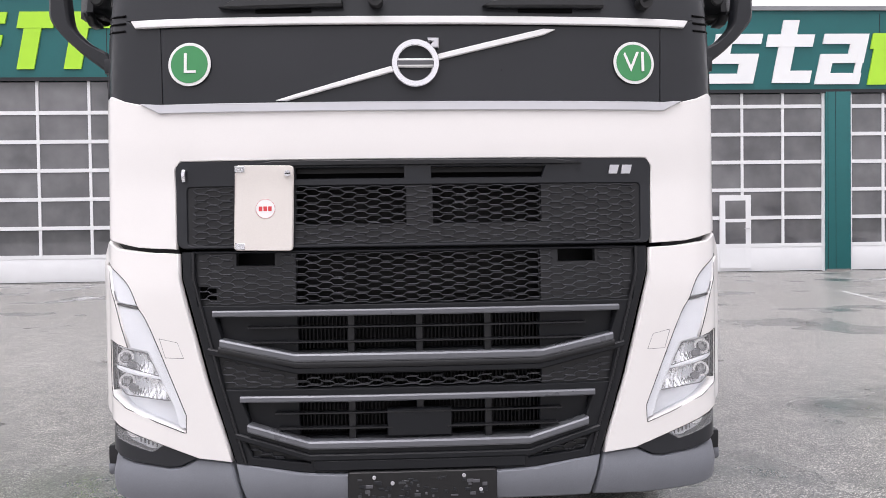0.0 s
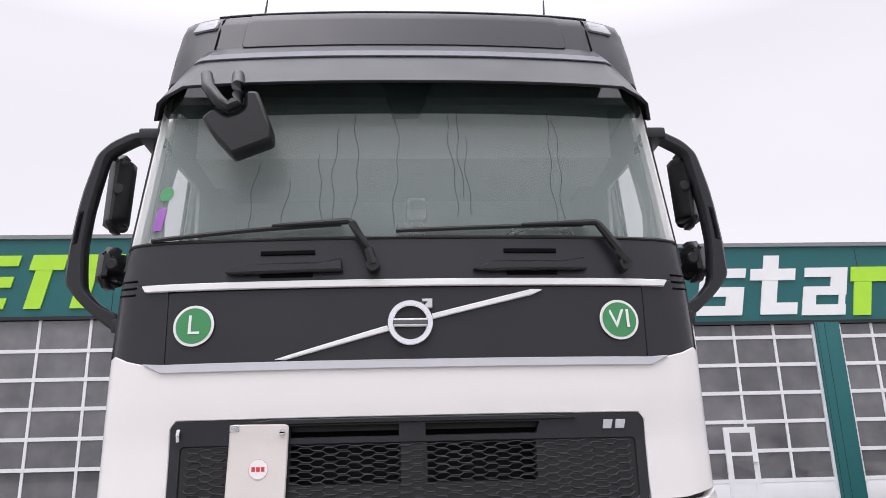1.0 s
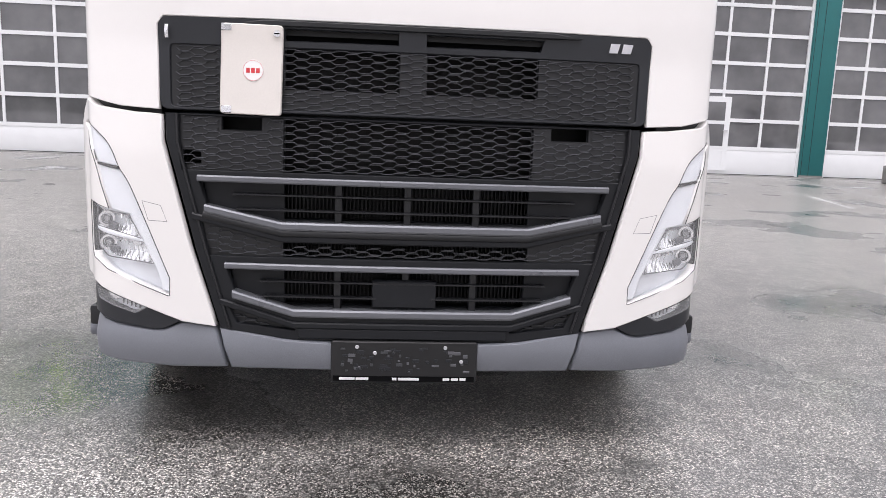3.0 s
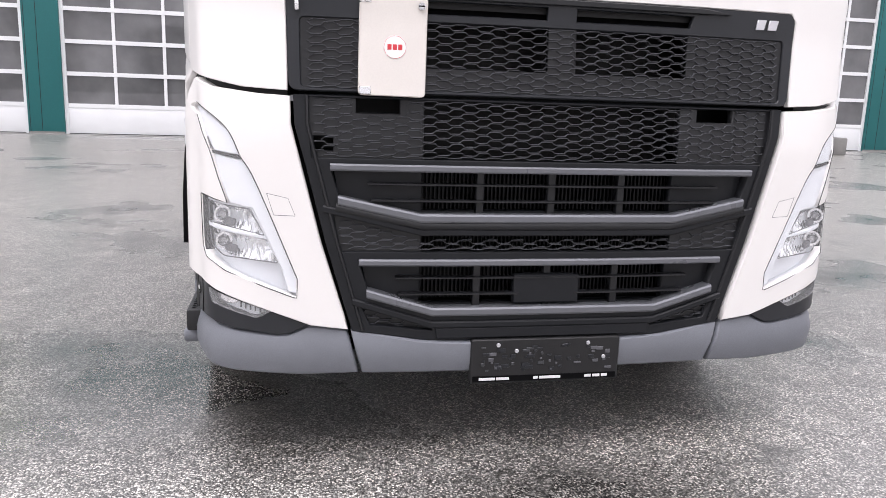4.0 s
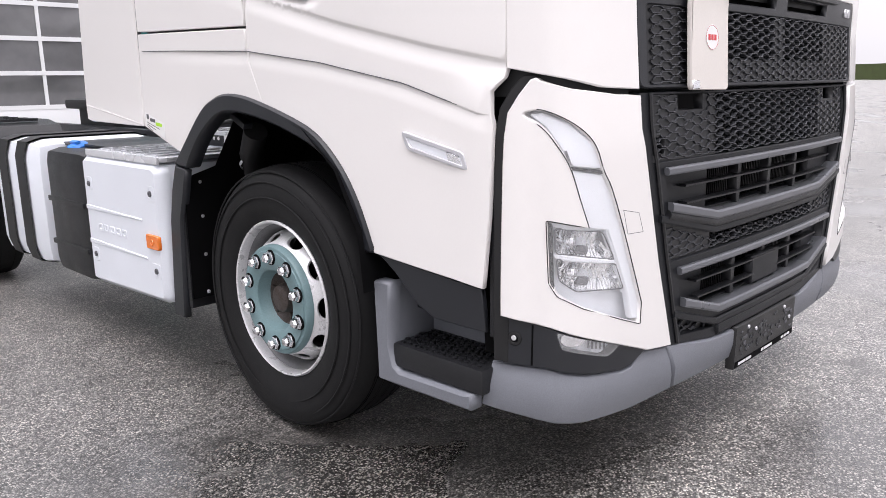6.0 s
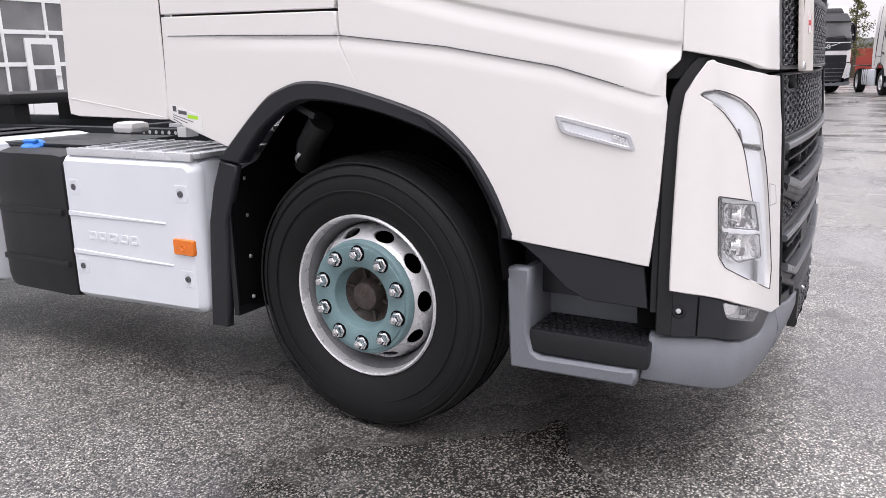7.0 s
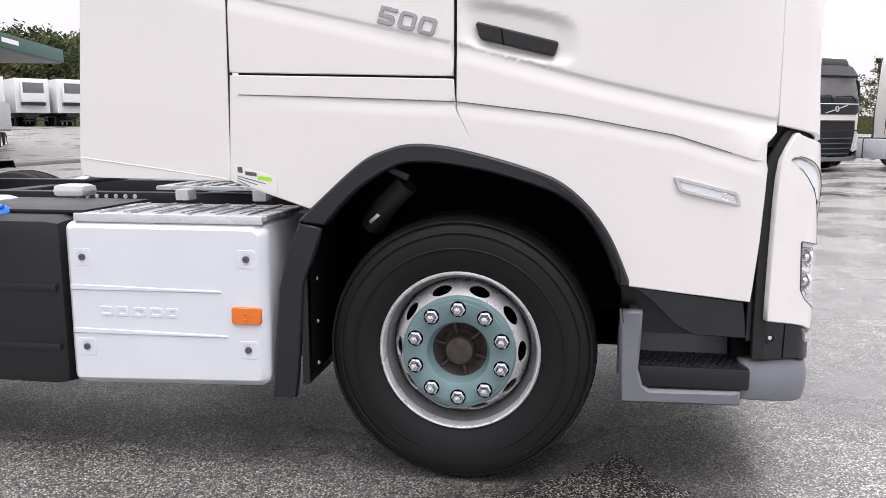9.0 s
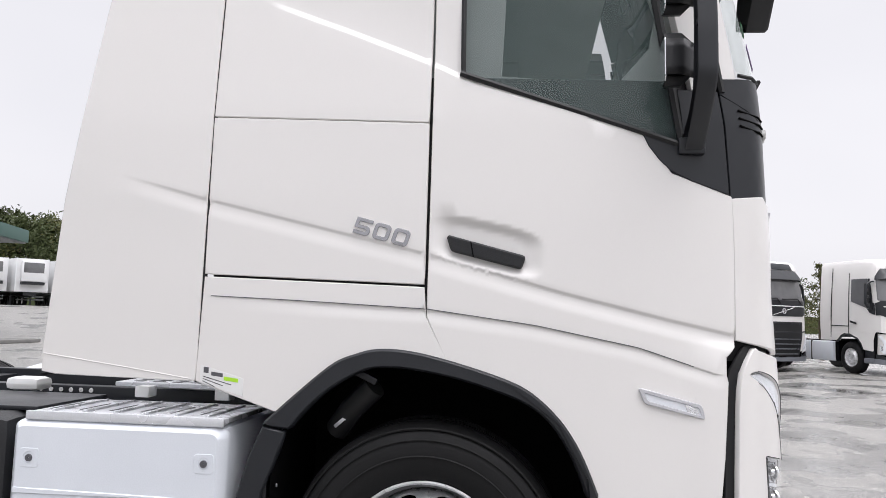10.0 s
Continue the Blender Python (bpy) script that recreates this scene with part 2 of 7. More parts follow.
def asphalt():
    """Wet, coarse asphalt: pale stone chips in dark binder, damp patches and standing water."""
    m = bpy.data.materials.new("wet_asphalt")
    m.use_nodes = True
    n, l = m.node_tree.nodes, m.node_tree.links
    b = n["Principled BSDF"]
    pos = n.new("ShaderNodeTexCoord")

    def noise_tex(scale, detail=4.0, rough=0.55):
        t = n.new("ShaderNodeTexNoise")
        t.inputs["Scale"].default_value, t.inputs["Detail"].default_value, t.inputs["Roughness"].default_value = scale, detail, rough
        l.new(pos.outputs["Object"], t.inputs["Vector"])
        return t.outputs["Fac"]

    def remap(v, a, b_, c, d):
        r = n.new("ShaderNodeMapRange")
        r.inputs["From Min"].default_value, r.inputs["From Max"].default_value = a, b_
        r.inputs["To Min"].default_value, r.inputs["To Max"].default_value = c, d
        l.new(v, r.inputs["Value"])
        return r.outputs["Result"]

    chips = n.new("ShaderNodeTexVoronoi")
    chips.inputs["Scale"].default_value = 150.0
    l.new(pos.outputs["Object"], chips.inputs["Vector"])
    tone = n.new("ShaderNodeSeparateColor")
    l.new(chips.outputs["Color"], tone.inputs["Color"])
    stone = n.new("ShaderNodeValToRGB")
    e = stone.color_ramp.elements
    e[0].position, e[0].color = 0.0, (0.030, 0.0285, 0.027, 1)
    e[1].position, e[1].color = 1.0, (0.42, 0.395, 0.365, 1)
    for p, c in ((0.40, (0.080, 0.076, 0.071, 1)), (0.70, (0.195, 0.193, 0.181, 1)), (0.90, (0.37, 0.35, 0.322, 1))):
        k = e.new(p)
        k.color = c
    l.new(tone.outputs["Red"], stone.inputs["Fac"])
    edge = remap(chips.outputs["Distance"], 0.35, 0.75, 1.0, 0.25)
    m1 = n.new("ShaderNodeMix")
    m1.data_type, m1.blend_type = "RGBA", "MULTIPLY"
    m1.inputs[0].default_value = 1.0
    l.new(stone.outputs["Color"], m1.inputs[6])
    l.new(edge, m1.inputs[7])
    xyz = n.new("ShaderNodeSeparateXYZ")
    l.new(pos.outputs["Object"], xyz.inputs["Vector"])
    # the yard has dried more towards the hall
    drier = n.new("ShaderNodeMath")
    drier.operation = "SUBTRACT"
    l.new(noise_tex(0.62, 6.0, 0.5), drier.inputs[0])
    l.new(remap(xyz.outputs["Y"], 0.8, 4.0, 0.0, 0.075), drier.inputs[1])
    wet = drier.outputs[0]
    patch = remap(wet, 0.44, 0.60, 1.65, 0.85)
    mottle = remap(noise_tex(5.5, 6.0, 0.65), 0.32, 0.68, 0.70, 1.30)
    # reflections put into albedo by y: sky-pale at the fronts, darker beside the row
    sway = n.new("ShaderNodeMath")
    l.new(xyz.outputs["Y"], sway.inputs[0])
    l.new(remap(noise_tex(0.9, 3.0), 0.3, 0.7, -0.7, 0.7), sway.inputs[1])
    for tone_gain in (mottle, remap(sway.outputs[0], -0.7, 1.0, 1.62, 0.92), remap(sway.outputs[0], 2.6, 5.2, 1.0, 1.35)):
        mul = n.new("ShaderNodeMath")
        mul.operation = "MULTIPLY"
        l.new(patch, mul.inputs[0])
        l.new(tone_gain, mul.inputs[1])
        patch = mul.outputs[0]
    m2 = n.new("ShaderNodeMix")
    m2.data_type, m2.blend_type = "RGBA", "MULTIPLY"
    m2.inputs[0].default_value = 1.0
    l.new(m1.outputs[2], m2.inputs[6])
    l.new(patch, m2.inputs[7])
    stain = remap(noise_tex(1.7, 5.0), 0.62, 0.72, 0.0, 0.55)
    m3 = n.new("ShaderNodeMix")
    m3.data_type = "RGBA"
    m3.inputs[7].default_value = (0.030, 0.031, 0.030, 1)
    l.new(stain, m3.inputs[0])
    l.new(m2.outputs[2], m3.inputs[6])
    l.new(m3.outputs[2], b.inputs["Base Color"])
    rough_wet = remap(wet, 0.52, 0.66, 0.40, 0.18)
    film = remap(wet, 0.42, 0.62, 0.50, 1.0)
    l.new(remap(wet, 0.48, 0.66, 0.30, 0.12), b.inputs["Coat Roughness"])
    l.new(rough_wet, b.inputs["Roughness"])
    l.new(film, b.inputs["Coat Weight"])
    b.inputs["Coat IOR"].default_value = 1.5
    b.inputs["Specular IOR Level"].default_value = 0.75
    rel = n.new("ShaderNodeBump")
    rel.inputs["Distance"].default_value = 0.004
    l.new(remap(wet, 0.50, 0.64, 0.90, 0.18), rel.inputs["Strength"])
    l.new(chips.outputs["Distance"], rel.inputs["Height"])
    rel.invert = True
    l.new(rel.outputs["Normal"], b.inputs["Normal"])
    return m


ASPHALT = asphalt()


# ---- mesh helpers ----
def part(name, bm, material, parent=None, label="", smooth=True, kind=""):
    """Links a bmesh as one mesh object under a thing or under a part."""
    me = bpy.data.meshes.new(name)
    bmesh.ops.recalc_face_normals(bm, faces=bm.faces[:])
    lay = bm.verts.layers.float_vector.get("true_normal")
    if lay and smooth:
        bm.normal_update()
        true = [Vector(v[lay]) if Vector(v[lay]).dot(v.normal) >= 0 else -Vector(v[lay]) for v in bm.verts]
        true = [n_ if n_.length > .5 else Vector(v.normal) for n_, v in zip(true, bm.verts)]
    bm.to_mesh(me)
    bm.free()
    me.materials.append(material)
    me.polygons.foreach_set("use_smooth", [smooth] * len(me.polygons))
    if smooth:
        if lay:
            me.normals_split_custom_set_from_vertices(true)
        else:
            me.set_sharp_from_angle(angle=radians(38))
    ob = new(name, me)
    if parent is not None:
        ob.parent = parent
    if label or kind:
        tagged(ob, label, kind=kind)
    return ob


def thing(name, label, category, at=(0, 0, 0), turn=0, group=""):
    ob = new(name)
    ob.matrix_world = pose(*at, 0, 0, turn)
    return tagged(ob, label, category, group)


def box(bm, x0, x1, y0, y1, z0, z1, bev=0.0, m=None):
    """A box, with bevelled edges, added to bm."""
    t = bmesh.new()
    bmesh.ops.create_cube(t, size=1)
    bmesh.ops.scale(t, vec=(x1 - x0, y1 - y0, z1 - z0), verts=t.verts)
    bmesh.ops.translate(t, vec=((x0 + x1) / 2, (y0 + y1) / 2, (z0 + z1) / 2), verts=t.verts)
    if bev:
        bmesh.ops.bevel(t, geom=t.edges[:], offset=bev, segments=2, affect="EDGES", profile=0.6)
    if m is not None:
        t.transform(m)
    join(bm, t)
    return bm


def join(bm, t):
    new_v = [bm.verts.new(v.co) for v in t.verts]
    t.verts.index_update()
    for f in t.faces:
        try:
            bm.faces.new([new_v[v.index] for v in f.verts])
        except ValueError:
            pass
    t.free()


def boxes(*args, bev=0.0):
    bm = bmesh.new()
    for a in args:
        box(bm, *a, bev=bev)
    return bm


def tube(points, r, seg=8, bm=None, flat=1.0, cap=True):
    """A tube along points; r may be one radius or one a point."""
    bm = bm or bmesh.new()
    pts = [Vector(p) for p in points]
    rings = []
    for i, p in enumerate(pts):
        d = (pts[min(i + 1, len(pts) - 1)] - pts[max(i - 1, 0)]).normalized()
        up = Vector((0, 0, 1)) if abs(d.z) < 0.9 else Vector((0, 1, 0))
        a = d.cross(up).normalized()
        b = a.cross(d)
        rr = r[i] if isinstance(r, (list, tuple)) else r
        rings.append([bm.verts.new(p + a * math.cos(2 * math.pi * k / seg) * rr + b * math.sin(2 * math.pi * k / seg) * rr * flat) for k in range(seg)])
    for q, s in zip(rings, rings[1:]):
        for k in range(seg):
            bm.faces.new((q[k], q[(k + 1) % seg], s[(k + 1) % seg], s[k]))
    if cap:
        bm.faces.new(rings[0][::-1])
        bm.faces.new(rings[-1])
    return bm


def lathe(profile, seg=64, bm=None, closed=False, m=None):
    """Turns a profile of (x, r) about the x axis."""
    bm = bm or bmesh.new()
    rings = []
    for x, r in profile:
        ring = []
        for k in range(seg):
            a = 2 * math.pi * k / seg
            v = Vector((x, r * math.cos(a), r * math.sin(a)))
            ring.append(bm.verts.new(m @ v if m is not None else v))
        rings.append(ring)
    pairs = list(zip(rings, rings[1:])) + ([(rings[-1], rings[0])] if closed else [])
    for q, s in pairs:
        for k in range(seg):
            bm.faces.new((q[k], q[(k + 1) % seg], s[(k + 1) % seg], s[k]))
    return bm


def inside(p, poly):
    hit, j = False, len(poly) - 1
    for i in range(len(poly)):
        (x0, y0), (x1, y1) = poly[i], poly[j]
        if (y0 > p[1]) != (y1 > p[1]) and p[0] < (x1 - x0) * (p[1] - y0) / (y1 - y0) + x0:
            hit = not hit
        j = i
    return hit


def dense(poly, step):
    out = []
    for a, b in zip(poly, list(poly[1:]) + [poly[0]]):
        k = max(1, int(math.hypot(b[0] - a[0], b[1] - a[1]) / step))
        out += [(a[0] + (b[0] - a[0]) * i / k, a[1] + (b[1] - a[1]) * i / k) for i in range(k)]
    return out


def rounded(poly, r, seg=4):
    """The polygon with its corners rounded off by r."""
    out, n_ = [], len(poly)
    for i in range(n_):
        p, a, b = Vector(poly[i]), Vector(poly[i - 1]), Vector(poly[(i + 1) % n_])
        da, db = a - p, b - p
        k = min(r, da.length * 0.45, db.length * 0.45)
        q0, q1 = p + da.normalized() * k, p + db.normalized() * k
        for j in range(seg + 1):
            t = j / seg
            out.append(tuple(q0 * (1 - t) ** 2 + p * 2 * t * (1 - t) + q1 * t ** 2))
    return out


def flowing(points, n=6, ease=5):
    """An open line through the points, smoothed."""
    p, out = [Vector(q) for q in points], []
    for i in range(len(p) - 1):
        a, b, c, d = p[max(i - 1, 0)], p[i], p[i + 1], p[min(i + 2, len(p) - 1)]
        for k in range(n):
            t = k / n
            out.append(tuple(.5 * (2 * b + (c - a) * t + (2 * a - 5 * b + 4 * c - d) * t * t + (3 * b - a - 3 * c + d) * t ** 3)))
    out = np.array(out + [tuple(p[-1])])
    for _ in range(ease):
        out[1:-1] = .5 * out[1:-1] + .25 * (out[:-2] + out[2:])
    return [tuple(q) for q in out]


def inset(poly, d):
    """The polygon drawn in by d, so that its bevel ends at the outline given."""
    area = sum(a[0] * b[1] - b[0] * a[1] for a, b in zip(poly, poly[1:] + poly[:1]))
    way, out = (1 if area > 0 else -1), []
    for i, p in enumerate(poly):
        a, b = Vector(p) - Vector(poly[i - 1]), Vector(poly[(i + 1) % len(poly)]) - Vector(p)
        na, nb = (Vector((-e.y, e.x)).normalized() if e.length > 1e-9 else Vector((0, 0)) for e in (a, b))
        m = (na + nb)
        m = m / max(.5, m.length ** 2 / 2) if m.length > 1e-6 else na
        out.append((p[0] + m.x * d * way, p[1] + m.y * d * way))
    return out


def sheet(outline, place, holes=(), res=0.06, depth=0.02, bev=0.003, extra=(), sgn=1):
    """A sheet with real thickness: a polygon with holes, filled by a fine net and laid out by place(u, v, inward)."""
    from mathutils.geometry import delaunay_2d_cdt
    if bev > .005:
        outline = inset(list(outline), bev)
    step = min(res, .022) if len(extra) else res
    loops = [dense(list(outline), step)] + [dense(list(h), step) for h in holes]
    pts, edges = [], []
    for lp in loops:
        k = len(pts)
        pts += [Vector(p) for p in lp]
        edges += [(k + i, k + (i + 1) % len(lp)) for i in range(len(lp))]
    us, vs = [p[0] for p in loops[0]], [p[1] for p in loops[0]]
    nu, nv = int((max(us) - min(us)) / res), int((max(vs) - min(vs)) / res)

    def within(p):
        return inside(p, loops[0]) and not any(inside(p, h) for h in loops[1:])

    rim_pts = np.array([tuple(p) for p in pts])
    for p in extra:
        if within(p) and np.hypot(*(rim_pts - p).T).min() > .010:
            pts.append(Vector(p))
    known = np.array([tuple(p) for p in pts])
    for i in range(1, nu + 1):
        for j in range(1, nv + 1):
            p = (min(us) + (i - 0.5 * (j % 2)) * res, min(vs) + j * res)
            if within(p) and np.hypot(*(rim_pts - p).T).min() > res * 0.45 and np.hypot(*(known - p).T).min() > .024:
                pts.append(Vector(p))
    vo, _, fo, _, _, _ = delaunay_2d_cdt(pts, edges, [], 0, 1e-5)
    bm = bmesh.new()
    lay = bm.verts.layers.float_vector.new("true_normal")
    verts = [bm.verts.new(place(v.x, v.y, 0.0)) for v in vo]
    h = .0015
    for v, b in zip(vo, verts):
        du = place(v.x + h, v.y, 0.0) - place(v.x - h, v.y, 0.0)
        dv = place(v.x, v.y + h, 0.0) - place(v.x, v.y - h, 0.0)
        b[lay] = du.cross(dv).normalized()
    for f in fo:
        c = sum((vo[i] for i in f), Vector((0, 0))) / len(f)
        if within((c.x, c.y)):
            order = f if sgn > 0 else f[::-1]
            try:
                bm.faces.new([verts[i] for i in order])
            except ValueError:
                pass
    for v in [v for v in bm.verts if not v.link_faces]:
        bm.verts.remove(v)
    if depth:
        for n_l, lp in enumerate(loops):
            area = sum(a[0] * b[1] - b[0] * a[1] for a, b in zip(lp, lp[1:] + lp[:1]))
            way = (1 if area > 0 else -1) * (1 if n_l == 0 else -1)
            rim, deep, top = [], [], []
            for i, p in enumerate(lp):
                a, b = lp[i - 1], lp[(i + 1) % len(lp)]
                t = Vector((b[0] - a[0], b[1] - a[1]))
                t = t.normalized() if t.length > 1e-9 else Vector((1, 0))
                nrm = Vector((t.y, -t.x)) * way
                q = (p[0] + nrm.x * bev, p[1] + nrm.y * bev)
                top.append(bm.verts.new(place(p[0], p[1], 0.0)))
                rim.append(bm.verts.new(place(q[0], q[1], bev)))
                deep.append(bm.verts.new(place(q[0], q[1], depth)))
            for r0, r1 in ((top, rim), (rim, deep)):
                for i in range(len(lp)):
                    j = (i + 1) % len(lp)
                    quad = (r0[i], r1[i], r1[j], r0[j])
                    bm.faces.new(quad if sgn * (1 if area > 0 else -1) * (1 if n_l == 0 else -1) * (1 if n_l == 0 else 1) > 0 else quad[::-1])
    return bm


def flat_place(axis, at, inward=1):
    """Lays a sheet flat: axis "x" uses (u, v) as (y, z), "y" as (x, z), "z" as (x, y)."""
    def go(u, v, d):
        if axis == "x":
            return Vector((at + inward * d, u, v))
        if axis == "y":
            return Vector((u, at + inward * d, v))
        return Vector((u, v, at + inward * d))
    return go


def circle(u, v, r, n=32, ru=None):
    return [(u + (ru or r) * math.cos(2 * math.pi * i / n), v + r * math.sin(2 * math.pi * i / n)) for i in range(n)]


def word(text, size, material, m, parent, name, depth=0.002, shear=0.0, label=""):
    """Letters of the built-in font as a mesh: in the x-y plane of the pose m, facing its z."""
    cu = bpy.data.curves.new(name, "FONT")
    cu.body, cu.size, cu.extrude, cu.align_x, cu.align_y, cu.shear = text, size, depth, "CENTER", "CENTER", shear
    tmp = bpy.data.objects.new(name, cu)
    me = bpy.data.meshes.new_from_object(tmp)
    bpy.data.objects.remove(tmp)
    me.transform(m)
    me.materials.clear()
    me.materials.append(material)
    ob = new(name, me)
    ob.parent = parent
    if label:
        tagged(ob, label)
    return ob

# ---- the cab's skin: a plan curve from the middle of the front round the corner and back along the side ----
PLAN = [(0, -.035), (.3, -.032), (.6, -.018), (.8, -.002), (.95, .018), (1.05, .042), (1.115, .085), (1.15, .17),
        (1.185, .30), (1.22, .53), (1.25, .9), (1.265, 1.25), (1.275, 2.06), (1.28, 3.2)]


def spline(points, n=12):
    p = [np.array(q, float) for q in points]
    out = []
    for i in range(len(p) - 1):
        p0 = p[i - 1] if i else p[1] * [-1, 1]
        p1, p2 = p[i], p[i + 1]
        p3 = p[i + 2] if i + 2 < len(p) else 2 * p[-1] - p[-2]
        t1 = np.linalg.norm(p1 - p0) ** .5
        t2 = t1 + np.linalg.norm(p2 - p1) ** .5
        t3 = t2 + np.linalg.norm(p3 - p2) ** .5
        for k in range(n):
            t = t1 + (t2 - t1) * k / n
            a1, a2, a3 = (t1 - t) / t1 * p0 + t / t1 * p1, (t2 - t) / (t2 - t1) * p1 + (t - t1) / (t2 - t1) * p2, (t3 - t) / (t3 - t2) * p2 + (t - t2) / (t3 - t2) * p3
            b1, b2 = (t2 - t) / t2 * a1 + t / t2 * a2, (t3 - t) / (t3 - t1) * a2 + (t - t1) / (t3 - t1) * a3
            out.append((t2 - t) / (t2 - t1) * b1 + (t - t1) / (t2 - t1) * b2)
    return np.array(out + [p[-1]])


CURVE = spline(PLAN)
ARC = np.r_[0, np.cumsum(np.linalg.norm(np.diff(CURVE, axis=0), axis=1))]
TAN = np.gradient(CURVE, axis=0)
TAN /= np.linalg.norm(TAN, axis=1)[:, None]
LEAN = ((0, 1.6, 1.75, 2.05, 2.23, 2.9, 3.05, 3.2, 3.36, 3.43, 3.5, 3.62), (0, 0, .006, .028, .06, .20, .235, .27, .31, .36, .52, 1.1))
NARROW = ((0, 1.75, 2.05, 2.25, 2.95, 3.2, 3.4, 3.5, 3.62), (1, 1, .995, .985, .948, .935, .915, .87, .7))

SET_BACK = ((0, 1.08, 1.25, 1.45, 1.75, 2.05, 2.3), (0, 0, .014, .028, .028, .02, 0))


def arc_of(y):
    """Arc length at which the side has gone back to y."""
    return float(np.interp(y, CURVE[:, 1], ARC))


def skin(s, z, out=0.0):
    a = abs(s)
    x, y = float(np.interp(a, ARC, CURVE[:, 0])), float(np.interp(a, ARC, CURVE[:, 1]))
    tx, ty = float(np.interp(a, ARC, TAN[:, 0])), float(np.interp(a, ARC, TAN[:, 1]))
    k = math.hypot(tx, ty)
    x, y = x + ty / k * out, y - tx / k * out
    fade = max(0.0, min(1.0, 1.0 - max(0.0, y - 0.05) / 1.3))
    y += float(np.interp(z, *LEAN)) * fade
    y += float(np.interp(z, *SET_BACK)) * max(0.0, min(1.0, 1.0 - (y - 0.05) / 0.18))
    x *= float(np.interp(z, *NARROW))
    return Vector((math.copysign(x, s) if s else 0.0, y, z))


def smooth01(t):
    t = max(0.0, min(1.0, t))
    return t * t * (3 - 2 * t)


# style lines pressed into the sides, in (y, z): the skin steps in by "deep" above (or under) the line
RIDGE = ((2.43, 1.825), (2.08, 1.733), (1.278, 1.55), (.8, 1.425), (.45, 1.345), (.228, 1.30))
CREASE = ((2.09, 1.40), (1.75, 1.39), (1.27, 1.371), (.9, 1.325), (.551, 1.259), (.285, 1.175))
SHOULDER = ((1.93, 2.495), (1.87, 2.46), (1.578, 2.35), (1.257, 2.222), (1.116, 2.159), (.6, 2.02))


def line_z(line, y):
    pts = sorted(line)
    return float(np.interp(y, [p[0] for p in pts], [p[1] for p in pts]))


def press(y, z):
    """How far the side's skin is set in at (y, z)."""
    d = 0.0
    if .2 < y < 2.43:
        w = smooth01((2.43 - y) / .3)
        t = z - line_z(RIDGE, y)
        d += (.0050 + .0035 * smooth01((1.5 - y) / .6)) * w * smooth01((t + .055) / .055) * (1 - smooth01((t - .001) / .017))
    if .28 < y < 2.09:
        t = (line_z(CREASE, y) - z)
        d += .005 * smooth01((2.09 - y) / .6) * smooth01(t / .004) * (1 - smooth01((t - .005) / .04))
    if .6 < y < 1.93:
        t = z - line_z(SHOULDER, y)
        d += .014 * smooth01((1.93 - y) / .2) * smooth01(t / .03) * (1 - smooth01((t - .08) / .3))
    return d


def front_place(sgn=1, out=0.0, bulge=None):
    def go(u, v, d):
        return skin(sgn * u, v, out - d + (bulge(u, v) if bulge else 0.0))
    return go


def side_place(sgn, out=0.0, pressed=True):
    def go(u, v, d):
        return skin(sgn * arc_of(u), v, out - d - (press(u, v) if pressed else 0.0))
    return go


def line_points(line, spread, y0, y1, step=.02):
    return [(y, line_z(line, y) + o) for y in np.arange(y0, y1, step) for o in spread]


truck = thing("tractor_truck", "white tractor truck with dark grey front panel, parked on wet asphalt", "truck")


def both_sides(name, outline, material, parent=truck, out=0.0, **kw):
    """The same piece on both sides of the front, in (arc, height)."""
    return [part(name, sheet(outline, front_place(g, out), **kw), material, parent) for g in (-1, 1)]


def mirror(half):
    """A symmetric outline from its right half, listed from the bottom up."""
    return list(half) + [(-u, v) for u, v in reversed(half)]


# inner dark shell behind all gaps
shell = bmesh.new()
ss, zz = np.linspace(-arc_of(2.05), arc_of(2.05), 120), (1.22, 1.5, 1.75, 2.05, 2.2)
grid = [[shell.verts.new(skin(s, z, -.035)) for s in ss] for z in zz]
for r0, r1 in zip(grid, grid[1:]):
    for i in range(len(ss) - 1):
        if 1.215 < (r0[i].co.z + r1[i].co.z) / 2 and not (abs(ss[i]) < .87 and r1[i].co.z < 1.6):
            shell.faces.new((r0[i], r0[i + 1], r1[i + 1], r1[i]))
part("inner_shell", shell, SEAL, truck)

# front panels -----------------------------------------------------------------
part("front_panel", sheet(
    [(-.862, 1.236), (-.868, 1.52), (-.845, 1.55), (.845, 1.55), (.868, 1.52), (.862, 1.236), (1.0, 1.244), (1.117, 1.267), (1.278, 1.294), (1.282, 1.778),
     (1.13, 1.792), (1.065, 1.769), (.99, 1.752), (.905, 1.722), (-.905, 1.722), (-.99, 1.752), (-1.065, 1.769), (-1.13, 1.792), (-1.282, 1.778),
     (-1.278, 1.294), (-1.117, 1.267), (-1.0, 1.244)], front_place(), res=.05), WHITE, truck)
part("badge_panel", sheet(mirror([(.905, 1.728), (.918, 2.026)]), front_place(out=-.006), res=.07), DARK, truck)
both_sides("corner_panel", [(.910, 1.728), (.99, 1.757), (1.065, 1.774), (1.13, 1.797), (1.282, 1.783), (1.282, 2.15), (1.05, 2.06), (1.03, 2.05), (.923, 2.03)], DARK, res=.05, out=-.006)
part("lower_trim_strip", sheet(mirror([(.915, 1.722), (.985, 1.757), (.915, 1.749)]), front_place(out=.010), res=.08, depth=.014), TRIM, truck)
part("upper_trim_strip", sheet(mirror([(1.01, 2.034), (1.026, 2.056)]), front_place(out=.010), res=.08, depth=.014), STWHITE, truck)
